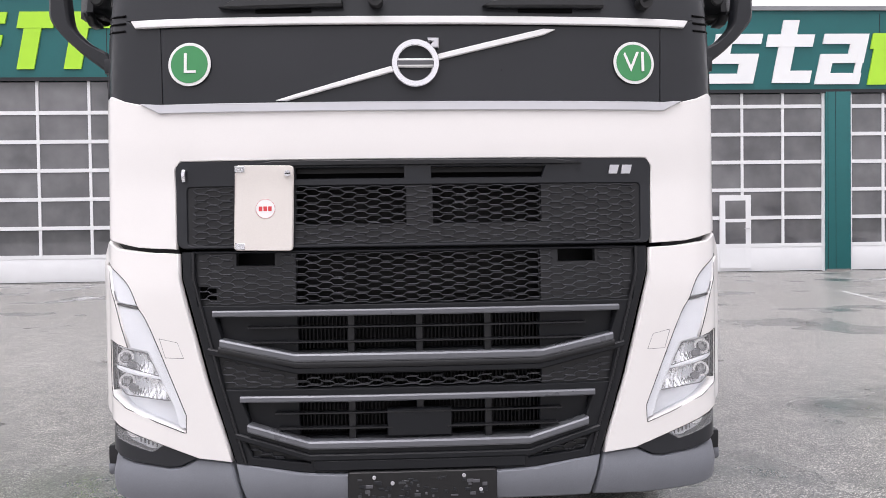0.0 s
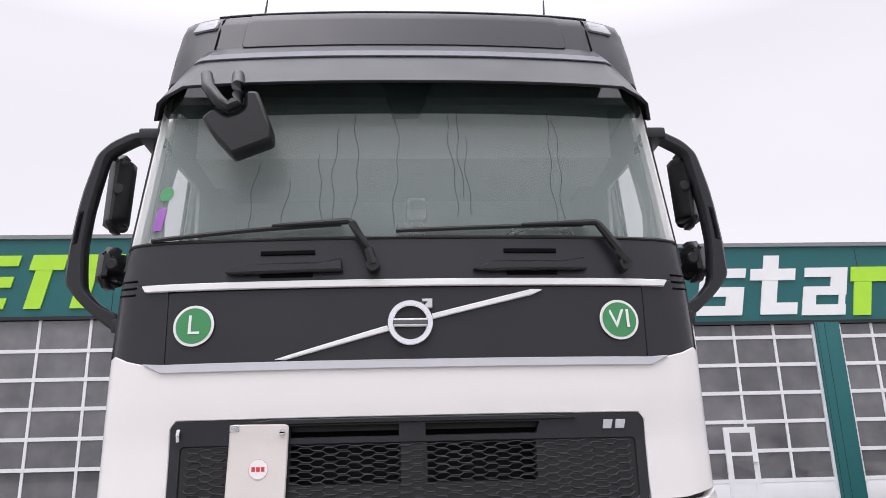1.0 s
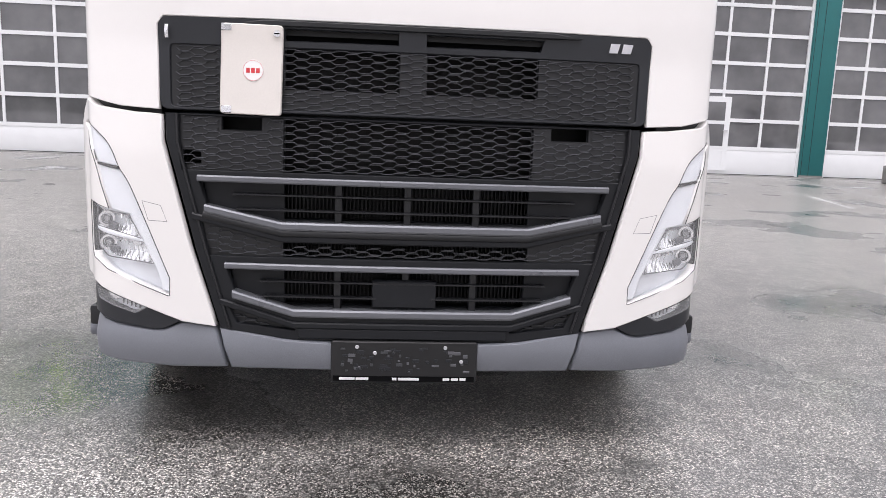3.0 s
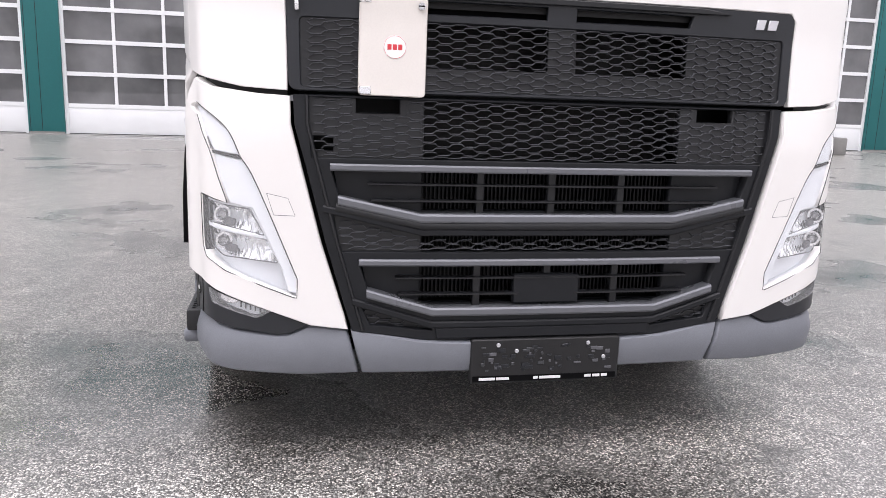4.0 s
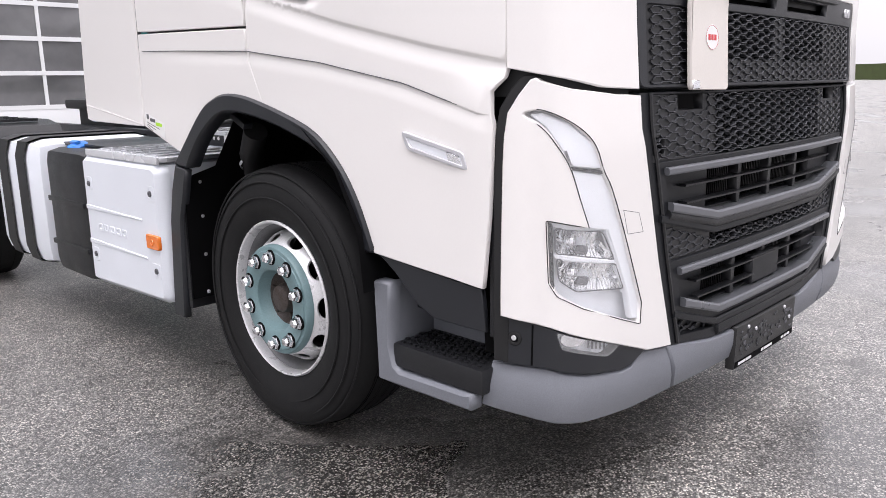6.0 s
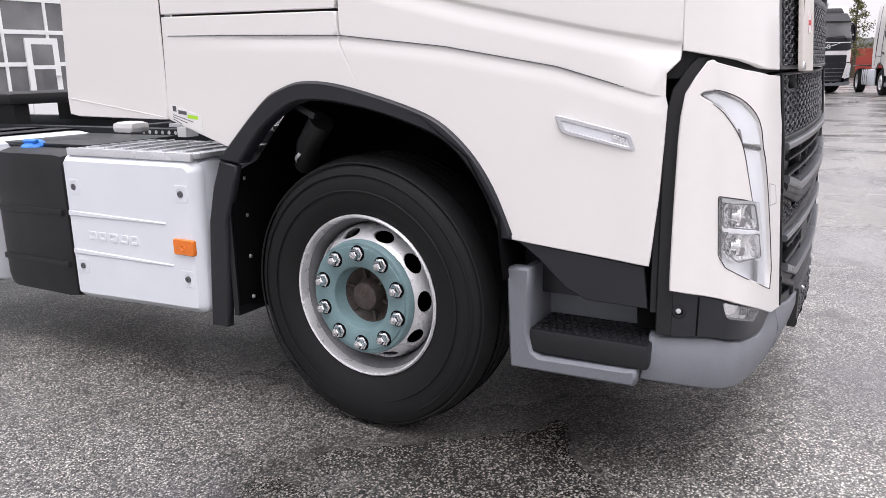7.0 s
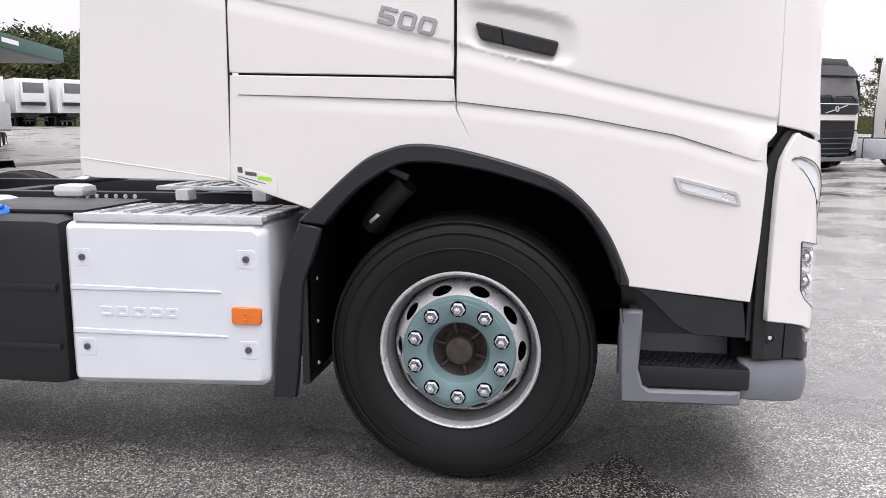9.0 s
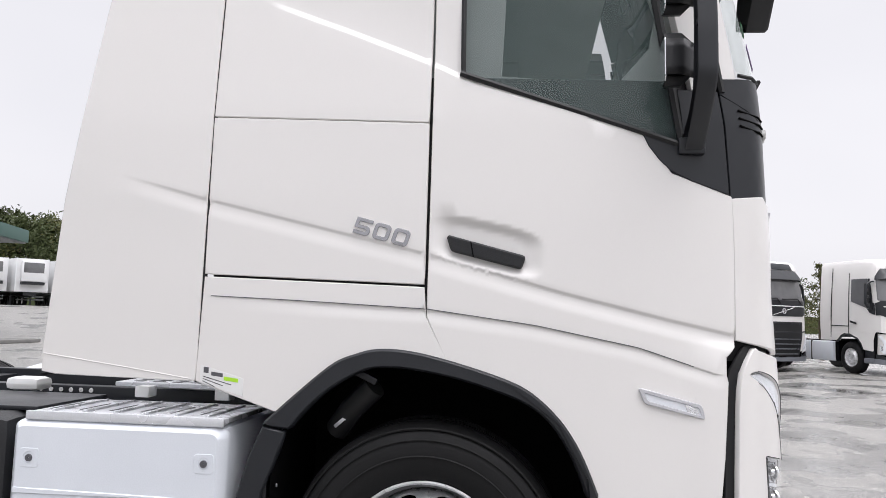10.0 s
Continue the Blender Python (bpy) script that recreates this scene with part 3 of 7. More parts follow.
part("cowl_panel", sheet(mirror([(1.03, 2.062), (1.12, 2.075), (1.282, 2.155), (1.282, 2.21), (1.07, 2.225)]), front_place(out=-.004), res=.06), DARK, truck)
for g in (-1, 1):
    c = -.47 if g < 0 else .48
    part("cowl_vent", sheet([(c - .105, 2.168), (c + .105, 2.168), (c + .105, 2.18), (c - .105, 2.18)], front_place(out=.003), res=.08, depth=.004), BLACK, truck)
    part("wiper_spoiler", sheet([(c - .23, 2.092), (c + .22, 2.092), (c + .215, 2.145), (c + .13, 2.128), (c - .16, 2.128)], front_place(out=.028), res=.06, depth=.03, bev=.008), PLASTIC, truck)
    part("spoiler_gap", sheet([(c - .1, 2.078), (c + .1, 2.078), (c + .1, 2.091), (c - .1, 2.091)], front_place(out=.004), res=.08, depth=.006), BLACK, truck)

# emblem: a plain ring with a bar across it, on a diagonal strip
part("diagonal_strip", sheet([(-.494, 1.758), (-.46, 1.760), (-.075, 1.862), (-.078, 1.878)], front_place(out=.008), res=.05, depth=.012), STWHITE, truck)
part("diagonal_strip", sheet([(.078, 1.902), (.47, 1.995), (.51, 2.012), (.47, 2.012), (.082, 1.918)], front_place(out=.008), res=.05, depth=.012), STWHITE, truck)
emblem = part("emblem_ring", sheet(circle(.003, 1.888, .083, 48), front_place(out=.020), holes=[circle(.003, 1.888, .066, 40)], res=.02, depth=.03, bev=.004), CHROME, truck)
part("emblem_bar", sheet([(-.068, 1.877), (.074, 1.877), (.074, 1.901), (-.068, 1.901)], front_place(out=.016), res=.03, depth=.02), STWHITE, emblem)
part("emblem_print", sheet([(-.058, 1.883), (.064, 1.883), (.064, 1.895), (-.058, 1.895)], front_place(out=.018), res=.03, depth=.002), GREYTXT, emblem)
part("emblem_tip", sheet([(.055, 1.945), (.085, 1.945), (.085, 1.975), (.048, 1.975), (.052, 1.968), (.072, 1.968)], front_place(out=.020), res=.02, depth=.02), TRIM, emblem)

for g, txt in ((-1, "L"), (1, "VI")):
    disc = part("round_sticker", sheet(circle(g * .808, 1.895, .077, 40), front_place(out=.003), res=.04, depth=.003, bev=.001), STWHITE, truck, "round green sticker with a white rim")
    part("sticker_face", sheet(circle(g * .808, 1.895, .067, 40), front_place(out=.0045), res=.04, depth=.001, bev=.0005), GREEN, disc)
    m = pose(*skin(g * .808, 1.895, .0065), 90 - 4, 0, g * 3)
    word(txt, .105, STWHITE, m, disc, "sticker_letter", .0006)

# upper grille -------------------------------------------------------------------
grille_u = part("upper_grille", sheet(
    rounded(mirror([(.855, 1.238), (.862, 1.545)]), .03), front_place(out=-.002),
    holes=[[(-.432, 1.477), (-.042, 1.477), (-.042, 1.521), (-.432, 1.521)], [(.052, 1.477), (.455, 1.477), (.470, 1.521), (.052, 1.521)],
           rounded(mirror([(.822, 1.243), (.826, 1.458)]), .02)], res=.07), DARK, truck)
part("grille_lip", sheet(mirror([(.60, 1.528), (.50, 1.541)]), front_place(out=.012), res=.08, depth=.016), PLASTIC, grille_u)
part("grille_backing", sheet(mirror([(.83, 1.236), (.832, 1.462)]), front_place(out=-.009),
     holes=[[(-.433, 1.315), (-.036, 1.315), (-.036, 1.455), (-.433, 1.455)], [(.056, 1.315), (.453, 1.315), (.453, 1.455), (.056, 1.455)]], res=.08, depth=.02), MESHBACK, grille_u)


def lattice(name, z0, z1, half, parent, out=-.003, pitch=.0132, period=.088, lo=None, gap=None):
    """Wavy bars that nearly meet, like stretched honeycomb."""
    bm = bmesh.new()
    n_ = int(round((z1 - z0) / pitch))
    for k in range(n_ + 1):
        zc = z0 + (z1 - z0) * k / n_
        h = half(zc) if callable(half) else half
        pts = []
        a = .34 * pitch * (1 if k % 2 else -1)
        u0 = math.floor(-h / period) * period + (.10 * period if k % 2 else 0.0)
        while u0 < h + period:
            pts += [(u0 + .02 * period, a), (u0 + .385 * period, a), (u0 + .50 * period, -a), (u0 + .885 * period, -a)]
            u0 += period
        pts = [(u_, zc + d_) for u_, d_ in pts if -h < u_ < h]
        if lo:
            pts = [(u_, z_) for u_, z_ in pts if z_ > lo(u_)]
        pts = [(u_, min(max(z_, z0), z1)) for u_, z_ in pts]
        if gap:
            runs, run = [], []
            for p in pts:
                if gap(*p):
                    if len(run) > 1:
                        runs.append(run)
                    run = []
                else:
                    run.append(p)
            runs.append(run)
        else:
            runs = [pts]
        for run in runs:
            rings = []
            for u_, z_ in run:
                t = .0019
                rings.append([bm.verts.new(skin(u_, z_ + t, out - .004)), bm.verts.new(skin(u_, z_ + t * .3, out)), bm.verts.new(skin(u_, z_ - t * .5, out)),
                              bm.verts.new(skin(u_, z_ - t, out - .002)), bm.verts.new(skin(u_, z_ - t, out - .018)), bm.verts.new(skin(u_, z_ + t, out - .018))])
            for q, s in zip(rings, rings[1:]):
                for i in range(6):
                    bm.faces.new((q[i], q[(i + 1) % 6], s[(i + 1) % 6], s[i]))
    return part(name, bm, LATT, parent, smooth=False, kind="stuff")


lattice("grille_lattice", 1.248, 1.452, .818, grille_u)
part("grille_bar", sheet([(-.036, 1.47), (.05, 1.47), (.05, 1.535), (-.036, 1.535)], front_place(out=-.004), res=.06, depth=.03), PLASTIC, grille_u)
clip = part("grille_clip", tube([skin(-.83, 1.475, .004), skin(-.83, 1.50, .010), skin(-.83, 1.515, .004)], .008, 8), CHROME, grille_u)

# what lies behind the grille
bm = bmesh.new()
box(bm, -.82, .82, .16, .18, .40, 1.56)
part("radiator", bm, CORE, truck)
fins = bmesh.new()
for i in range(64):
    x = -.44 + i * .0139
    box(fins, x, x + .005, .055, .075, .56, 1.0)
part("radiator_fin", fins, CORE, truck, kind="stuff")
# solid black boxes fill the slots in place of their dark depth
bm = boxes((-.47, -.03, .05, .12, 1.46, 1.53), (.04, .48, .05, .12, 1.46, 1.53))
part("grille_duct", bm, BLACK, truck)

# lower grille -------------------------------------------------------------------
EDGE = [(.672, .468), (.755, .755), (.825, 1.03), (.85, 1.13), (.852, 1.222)]
grille_l = part("lower_grille", sheet(
    mirror([(.395, .432), (.655, .468), (.74, .755), (.81, 1.03), (.838, 1.13), (.842, 1.222)]), front_place(out=-.012),
    holes=[[(-.70, .728), (.70, .728), (.722, .858), (.43, .79), (-.43, .79), (-.722, .858)],
           [(-.79, 1.028), (.79, 1.028), (.805, 1.219), (-.805, 1.219)],
           [(-.735, 1.012), (-.70, .895), (-.44, .846), (.44, .846), (.70, .895), (.735, 1.012)],
           [(-.642, .705), (-.606, .592), (-.40, .538), (.40, .538), (.606, .592), (.642, .705)],
           [(-.63, .548), (-.39, .486), (-.39, .462), (-.60, .484)], [(.60, .484), (.39, .462), (.39, .486), (.63, .548)]], res=.06, depth=.05), GRILLE, truck)
for g in (-1, 1):
    part("grille_edge_bead", tube([skin(g * (u - .05), z, -.008) for u, z in EDGE], .006, 6), PLASTIC, grille_l)
part("grille_lip", tube([skin(u, z, -.010) for u, z in ((-.712, .876), (-.58, .848), (-.435, .819), (-.2, .819), (0, .819), (.2, .819), (.435, .819), (.58, .848), (.712, .876))], .016, 10), PLASTIC, grille_l)
part("mesh_backing", sheet(mirror([(.795, 1.02), (.81, 1.224)]), front_place(out=-.021),
     holes=[[(-.437, 1.022), (.447, 1.022), (.447, 1.221), (-.437, 1.221)], [(-.652, 1.17), (-.51, 1.17), (-.51, 1.221), (-.652, 1.221)],
            [(.51, 1.17), (.652, 1.17), (.652, 1.221), (.51, 1.221)], [(-.785, 1.05), (-.72, 1.05), (-.72, 1.10), (-.785, 1.10)]], res=.07, depth=.03), MESHBACK, grille_l)
lattice("grille_lattice", 1.036, 1.214, .787, grille_l, out=-.016, gap=lambda u, z: .505 < abs(u) < .657 and z > 1.165)
part("mesh_backing", sheet([(-.70, .722), (.70, .722), (.725, .862), (.43, .80), (-.43, .80), (-.725, .862)], front_place(out=-.023),
     holes=[[(-.437, .73), (.447, .73), (.447, .795), (-.437, .795)]], res=.07, depth=.03), MESHBACK, grille_l)
lattice("grille_lattice", .738, .838, lambda z: .715 - (.85 - z) * .15, grille_l, out=-.018, gap=lambda u, z: z > .775 + max(0, (abs(u) - .43)) * .24)
lattice("grille_lattice", .462, .545, .63, grille_l, out=-.024, gap=lambda u, z: abs(u) < .40 or z > .487 + (abs(u) - .39) * .25 or z < .464 + (abs(u) - .39) * .09)
for g in (-1, 1):
    part("mesh_backing", sheet([(g * .62, .55), (g * .385, .49), (g * .385, .455), (g * .61, .48)], front_place(out=-.034), res=.06, depth=.02), MESHBACK, grille_l)


def bar(name, path, up, down, out, deep, material, parent):
    """A moulded bar along points of the front, with a chamfered face."""
    bm = bmesh.new()
    fine = []
    for (u0, z0), (u1, z1) in zip(path, path[1:]):
        k = max(1, int(abs(u1 - u0) / .05))
        fine += [(u0 + (u1 - u0) * i / k, z0 + (z1 - z0) * i / k) for i in range(k)]
    fine.append(path[-1])
    rings = []
    for u, z in fine:
        c = (up - down) * .22
        rings.append([bm.verts.new(skin(u, z + down, out - .004)), bm.verts.new(skin(u, z + down + c, out)), bm.verts.new(skin(u, z + up - c, out)),
                      bm.verts.new(skin(u, z + up, out - .005)), bm.verts.new(skin(u, z + up, out - deep)), bm.verts.new(skin(u, z + down, out - deep))])
    for q, s in zip(rings, rings[1:]):
        for i in range(6):
            bm.faces.new((q[i], q[(i + 1) % 6], s[(i + 1) % 6], s[i]))
    bm.faces.new(rings[0])
    bm.faces.new(rings[-1][::-1])
    return part(name, bm, material, parent, smooth=False)


for top, low, knee, flat_z, tip_z, half, kh in ((1.003, .90, .44, .843, .892, .730, .70), (.697, .60, .394, .531, .588, .637, .606)):
    unit = part("slat_backing", sheet(
        [(-half + .005, top + .02), (-kh, tip_z), (-knee, flat_z), (knee, flat_z), (kh, tip_z), (half - .005, top + .02)], front_place(out=-.045),
        holes=[[(-.437, flat_z + .02), (.446, flat_z + .02), (.446, top - .012), (-.437, top - .012)]], res=.07, depth=.03), GRILLE, grille_l)
    bar("slat", [(-half, top), (half, top)], .011, -.011, .004, .05, SLAT, grille_l)
    bar("slat", [(-kh - .005, tip_z + .006), (-knee, flat_z), (knee, flat_z), (kh + .005, tip_z + .006)], .015, -.013, .008, .055, SLAT, grille_l)
    bar("grille_rim", [(-kh - .05, tip_z - .022), (-knee, flat_z - .045), (knee, flat_z - .045), (kh + .05, tip_z - .022)], .012, -.012, .0, .05, GRILLE, grille_l)
    for i, f in enumerate((.33, .66)):
        z = top - (top - flat_z) * f
        w = half - .12 - .012 * i
        if top < .8 and i == 1:
            bar("grille_blade", [(-w, z), (-.10, z)], .004, -.004, -.014, .03, PLASTIC, grille_l)
            bar("grille_blade", [(.10, z), (w, z)], .004, -.004, -.014, .03, PLASTIC, grille_l)
        else:
            bar("grille_blade", [(-w, z), (w, z)], .004, -.004, -.014, .03, PLASTIC, grille_l)
    for u in (-.242, .003, .25):
        part("grille_divider", sheet([(u - .011, flat_z), (u + .011, flat_z), (u + .011, top), (u - .011, top)], front_place(out=-.03), res=.08, depth=.03), PLASTIC, grille_l)
part("radar_cover", sheet(mirror([(.118, .552), (.118, .655)]), front_place(out=-.016), res=.06, depth=.03, bev=.006), GRILLE, grille_l)
part("grille_sill", sheet(mirror([(.38, .436), (.385, .478)]), front_place(out=-.002), res=.07, depth=.03, bev=.006), GRILLE, grille_l)

# cover plate over the grille, with hinges and a lock
plate = part("cover_plate", sheet(rounded([(-.643, 1.230), (-.441, 1.227), (-.436, 1.523), (-.638, 1.526)], .012), front_place(out=.022), res=.05, depth=.014, bev=.003), BEIGE, truck, "light beige cover plate hung over the grille")
for z in (1.515, 1.242):
    part("hinge", sheet([(-.64, z - .010), (-.607, z - .010), (-.607, z + .010), (-.64, z + .010)], front_place(out=.025), res=.03, depth=.004), CHROME, plate)
part("lock", lathe([(0, .001), (0, .011), (.006, .012), (.006, .001)], 20, m=Matrix.Translation(skin(-.453, 1.498, .031)) @ pose(0, 0, 0, 0, 0, 90)), CHROME, plate)
part("lock_slot", sheet([(-.462, 1.4965), (-.444, 1.4965), (-.444, 1.4995), (-.462, 1.4995)], front_place(out=.0322), res=.02, depth=.002, bev=.0005), BLACK, plate)
disc = part("plate_sticker", sheet(circle(-.533, 1.374, .035, 36), front_place(out=.0235), res=.03, depth=.001, bev=.0005), STWHITE, plate)
part("sticker_ring", sheet(circle(-.533, 1.374, .034, 36), front_place(out=.0240), holes=[circle(-.533, 1.374, .0335, 36)], res=.03, depth=.0006, bev=.0003), RED, disc)
for i in range(3):
    part("sticker_bar", sheet([(-.556 + i * .0165, 1.366), (-.544 + i * .0165, 1.366), (-.544 + i * .0165, 1.382), (-.556 + i * .0165, 1.382)], front_place(out=.0242), res=.02, depth=.0006, bev=.0003), RED, disc)
part("model_badge", sheet([(.702, 1.489), (.733, 1.489), (.741, 1.520), (.709, 1.520)], front_place(out=.004), res=.03, depth=.005, bev=.001), TRIM, grille_u)
part("model_badge", sheet([(.749, 1.489), (.782, 1.489), (.790, 1.520), (.756, 1.520)], front_place(out=.004), res=.03, depth=.005, bev=.001), TRIM, grille_u)

# bumper ---------------------------------------------------------------------------
def swell(u, v):
    return -.001 - 2.4 * max(0.0, .40 - v) ** 2 - 2.9 * max(0.0, v - .40) ** 2


part("bumper_middle", sheet(
     [(-.622, .316), (.622, .316), (.664, .470), (.43, .431), (.28, .424), (-.28, .424), (-.43, .431), (-.664, .470)], front_place(1, 0, swell), res=.05, depth=.05, bev=.006), BUMPER, truck)
BUMP = [(.632, .318), (.835, .312), (1.04, .324), (1.242, .343), (1.364, .353), (1.335, .488), (1.168, .492), (1.04, .467), (.90, .449), (.86, .453), (.80, .482), (.675, .470)]
for g in (-1, 1):
    part("bumper_corner", sheet(BUMP, front_place(g, 0, swell), res=.045, depth=.06, bev=.006), BUMPER, truck)
    trim = part("fog_lamp_trim", sheet([(.80, .489), (.86, .460), (.90, .456), (1.04, .474), (1.168, .499), (1.292, .496), (1.282, .634), (1.148, .607), (.91, .527)], front_place(g, -.006),
                                        holes=[rounded([(1.140, .603), (.915, .533), (.963, .508), (1.122, .552)], .012)], res=.045, depth=.05), DARK, truck)
    part("trim_joint", sheet([(1.205, .50), (1.209, .50), (1.207, .615), (1.203, .615)], front_place(g, -.0045), res=.05, depth=.002, bev=.0005), BLACK, trim)
    part("sensor_ring", sheet(circle(1.257, .570, .018, 24), front_place(g, -.003), holes=[circle(1.257, .570, .012, 20)], res=.03, depth=.01), SEAL, trim)
    part("sensor_well", sheet(circle(1.257, .570, .0125, 20), front_place(g, -.004), res=.03, depth=.003), BLACK, trim)
    part("sensor", sheet(circle(1.259, .572, .006, 16), front_place(g, -.002), res=.03, depth=.004), STEEL, trim)
    fog = part("fog_lamp", sheet(rounded([(1.145, .608), (.910, .534), (.960, .506), (1.126, .552)], .012), front_place(g, -.036), res=.04, depth=.004), LAMPGREY, truck)
    part("fog_reflector", sheet(circle(1.07, .571, .022, 20, .05), front_place(g, -.030), res=.03, depth=.006), CHROME, fog)
    part("fog_reflector", sheet(circle(.975, .530, .014, 20, .03), front_place(g, -.030), res=.03, depth=.006), LAMPGREY, fog)
    for k in range(5):
        u = .955 + k * .016
        part("lamp_rib", sheet([(u, .522 + k * .004), (u + .003, .522 + k * .004), (u + .003, .542 + k * .005), (u, .542 + k * .005)], front_place(g, -.024), res=.03, depth=.004, bev=.001), GREYTXT, fog)
    ob = part("fog_cover", sheet(rounded([(1.140, .603), (.915, .533), (.963, .508), (1.122, .552)], .012), front_place(g, -.003), res=.04, depth=0), LAMPGLASS, fog)
    ob.visible_shadow = False
part("bumper_underside", boxes((-.9, .9, .14, .5, .37, .40)), PLASTIC, truck)

# number plate holder, empty
hold = lambda u, v: .006 - (.43 - v) * .02
holder = part("plate_holder", sheet(rounded([(-.255, .280), (.270, .280), (.270, .430), (-.255, .430)], .006), front_place(1, 0, hold), res=.06, depth=.03, bev=.004), PLATEBLK, truck)
ribs = random.Random(7)
for i in range(60):
    u, z = ribs.uniform(-.235, .235), ribs.uniform(.315, .408)
    w, h = ribs.uniform(.005, .026), ribs.uniform(.003, .012)
    part("holder_rib", sheet([(u, z), (u + w, z), (u + w, z + h), (u, z + h)], front_place(1, .003, hold), res=.06, depth=.003, bev=.001), (DARK, GREYTXT, DARK, RIBGREY, DARK, GREYTXT, DARK)[i % 7], holder)
for u, z in ((-.165, .414), (-.10, .392), (.155, .414), (.215, .362)):
    part("holder_screw", sheet(circle(u, z, .006, 14), front_place(1, .005, hold), res=.02, depth=.005, bev=.001), TRIM, holder)
part("holder_strip", sheet([(-.25, .284), (.265, .284), (.265, .303), (-.25, .303)], front_place(1, .002, hold), res=.06, depth=.002, bev=.001), BLACK, holder)
for u0, u1 in ((-.228, -.172), (-.168, -.122), (-.036, -.020), (-.014, .062), (.150, .174), (.180, .206), (.212, .234)):
    part("holder_print", sheet([(u0, .289), (u1, .289), (u1, .298), (u0, .298)], front_place(1, .0028, hold), res=.06, depth=.001, bev=.0005), WHITEBAR, holder)

# headlamp corners -------------------------------------------------------------------
LAMP = [(1.235, 1.176), (1.191, 1.190), (1.113, 1.162), (1.042, 1.107), (1.005, 1.025), (.958, .948), (.806, .577), (.840, .579), (.935, .614), (1.062, .663), (1.138, .702),
        (1.161, .737), (1.170, .905), (1.092, .891), (1.051, .882), (1.081, .962), (1.109, 1.042), (1.141, 1.094), (1.179, 1.142)]
LAMP = flowing(LAMP[-4:] + LAMP[:7], 5, 2)[:-1] + rounded(LAMP[6:15], .006, 2)[3:-3] + [LAMP[14]]
CORNER = [(.672, .476), (.79, .490), (.91, .533), (1.148, .615), (1.286, .640), (1.284, .85), (1.280, 1.05), (1.276, 1.12), (1.266, 1.180), (1.238, 1.224), (1.208, 1.261), (1.196, 1.264), (1.186, 1.257), (1.1, 1.236), (.95, 1.219), (.857, 1.216), (.855, 1.13), (.83, 1.03), (.76, .755)]
corner_swell = lambda u, v: .022 * smooth01((u - 1.18) / .10)
for g in (-1, 1):
    cp = part("headlamp_corner_panel", sheet(CORNER, front_place(g, 0, corner_swell), holes=[LAMP], res=.045, depth=.03), WHITE, truck)
    for a, b in zip([(.926, .916), (.86, .902), (.838, .846), (.905, .848)], [(.86, .902), (.838, .846), (.905, .848), (.926, .916)]):
        part("washer_cover_gap", sheet([(a[0] - .0006, a[1] - .0006), (b[0] - .0006, b[1] - .0006), (b[0] + .0006, b[1] + .0006), (a[0] + .0006, a[1] + .0006)], front_place(g, .0006), res=.05, depth=.001, bev=.0002), GREYTXT, cp)
    lamp = part("headlamp", sheet(LAMP, front_place(g, -.050), res=.035, depth=-.049, bev=-.001), LAMPGREY, truck, "clear V-shaped headlamp with bright reflectors")
    part("light_guide", sheet([(1.185, 1.176), (1.11, 1.150), (1.04, 1.098), (1.012, 1.035), (1.098, 1.046), (1.135, 1.10), (1.172, 1.148), (1.215, 1.175)], front_place(g, -.007), res=.03, depth=.02, bev=.004), LAMPGREY, lamp)
    part("light_guide", sheet([(1.098, 1.032), (1.004, 1.015), (.955, .938), (.818, .592), (.86, .600), (.878, .668), (.925, .770), (.972, .868), (1.045, .882), (1.075, .95)], front_place(g, -.010), res=.03, depth=.02, bev=.004), LAMPGREY, lamp)
    part("lamp_divider", sheet([(1.106, 1.042), (1.006, 1.026), (1.004, 1.020), (1.104, 1.036)], front_place(g, -.006), res=.04, depth=.03, bev=.001), BLACK, lamp)
    for chamber, cu, cv in (([(1.148, .883), (.986, .862), (.935, .778), (1.145, .815)], 1.09, .842), ([(1.142, .802), (.928, .765), (.893, .690), (1.075, .708), (1.132, .742)], 1.085, .757)):
        uc, vc = sum(p[0] for p in chamber) / len(chamber), sum(p[1] for p in chamber) / len(chamber)
        bowl = lambda u, v, uc=uc, vc=vc: -.030 * max(0, 1 - ((u - uc) / .13) ** 2 - ((v - vc) / .06) ** 2) + .0030 * math.cos((u - .35 * v) * 330) + .0012 * math.cos(u * 800 + 90 * v)
        dish = part("reflector", sheet(rounded(chamber, .012), front_place(g, -.024, bowl), res=.0045, depth=.0), LAMPIN, lamp)
        part("bulb_cup", lathe([(0, .026), (-.008, .028), (-.008, .020), (.004, .015), (.012, .013)], 24, m=Matrix.Translation(skin(g * cu, cv, -.026)) @ pose(0, 0, 0, 0, 0, 90 - g * 25)), CHROME, dish)
        part("bulb_shade", lathe([(-.010, .001), (-.010, .009), (-.004, .012), (.004, .012)], 18, m=Matrix.Translation(skin(g * cu, cv, -.026)) @ pose(0, 0, 0, 0, 0, 90 - g * 25)), FIGURE, dish)
        part("dipped_shade", sheet(rounded([(cu - .012, cv - .030), (cu - .050, cv - .036), (cu - .056, cv - .016), (cu - .020, cv - .010)], .006), front_place(g, -.022), res=.02, depth=.008, bev=.002), GREYTXT, dish)
        part("reflector_edge", tube([skin(g * u, v, -.018) for u, v in rounded(chamber, .012) + rounded(chamber, .012)[:1]], .0022, 5, cap=False), GREYTXT, dish)
    part("lamp_bezel", sheet([(1.152, .813), (.940, .776), (.928, .768), (1.146, .803)], front_place(g, -.016), res=.03, depth=.02, bev=.003), LAMPGREY, lamp)
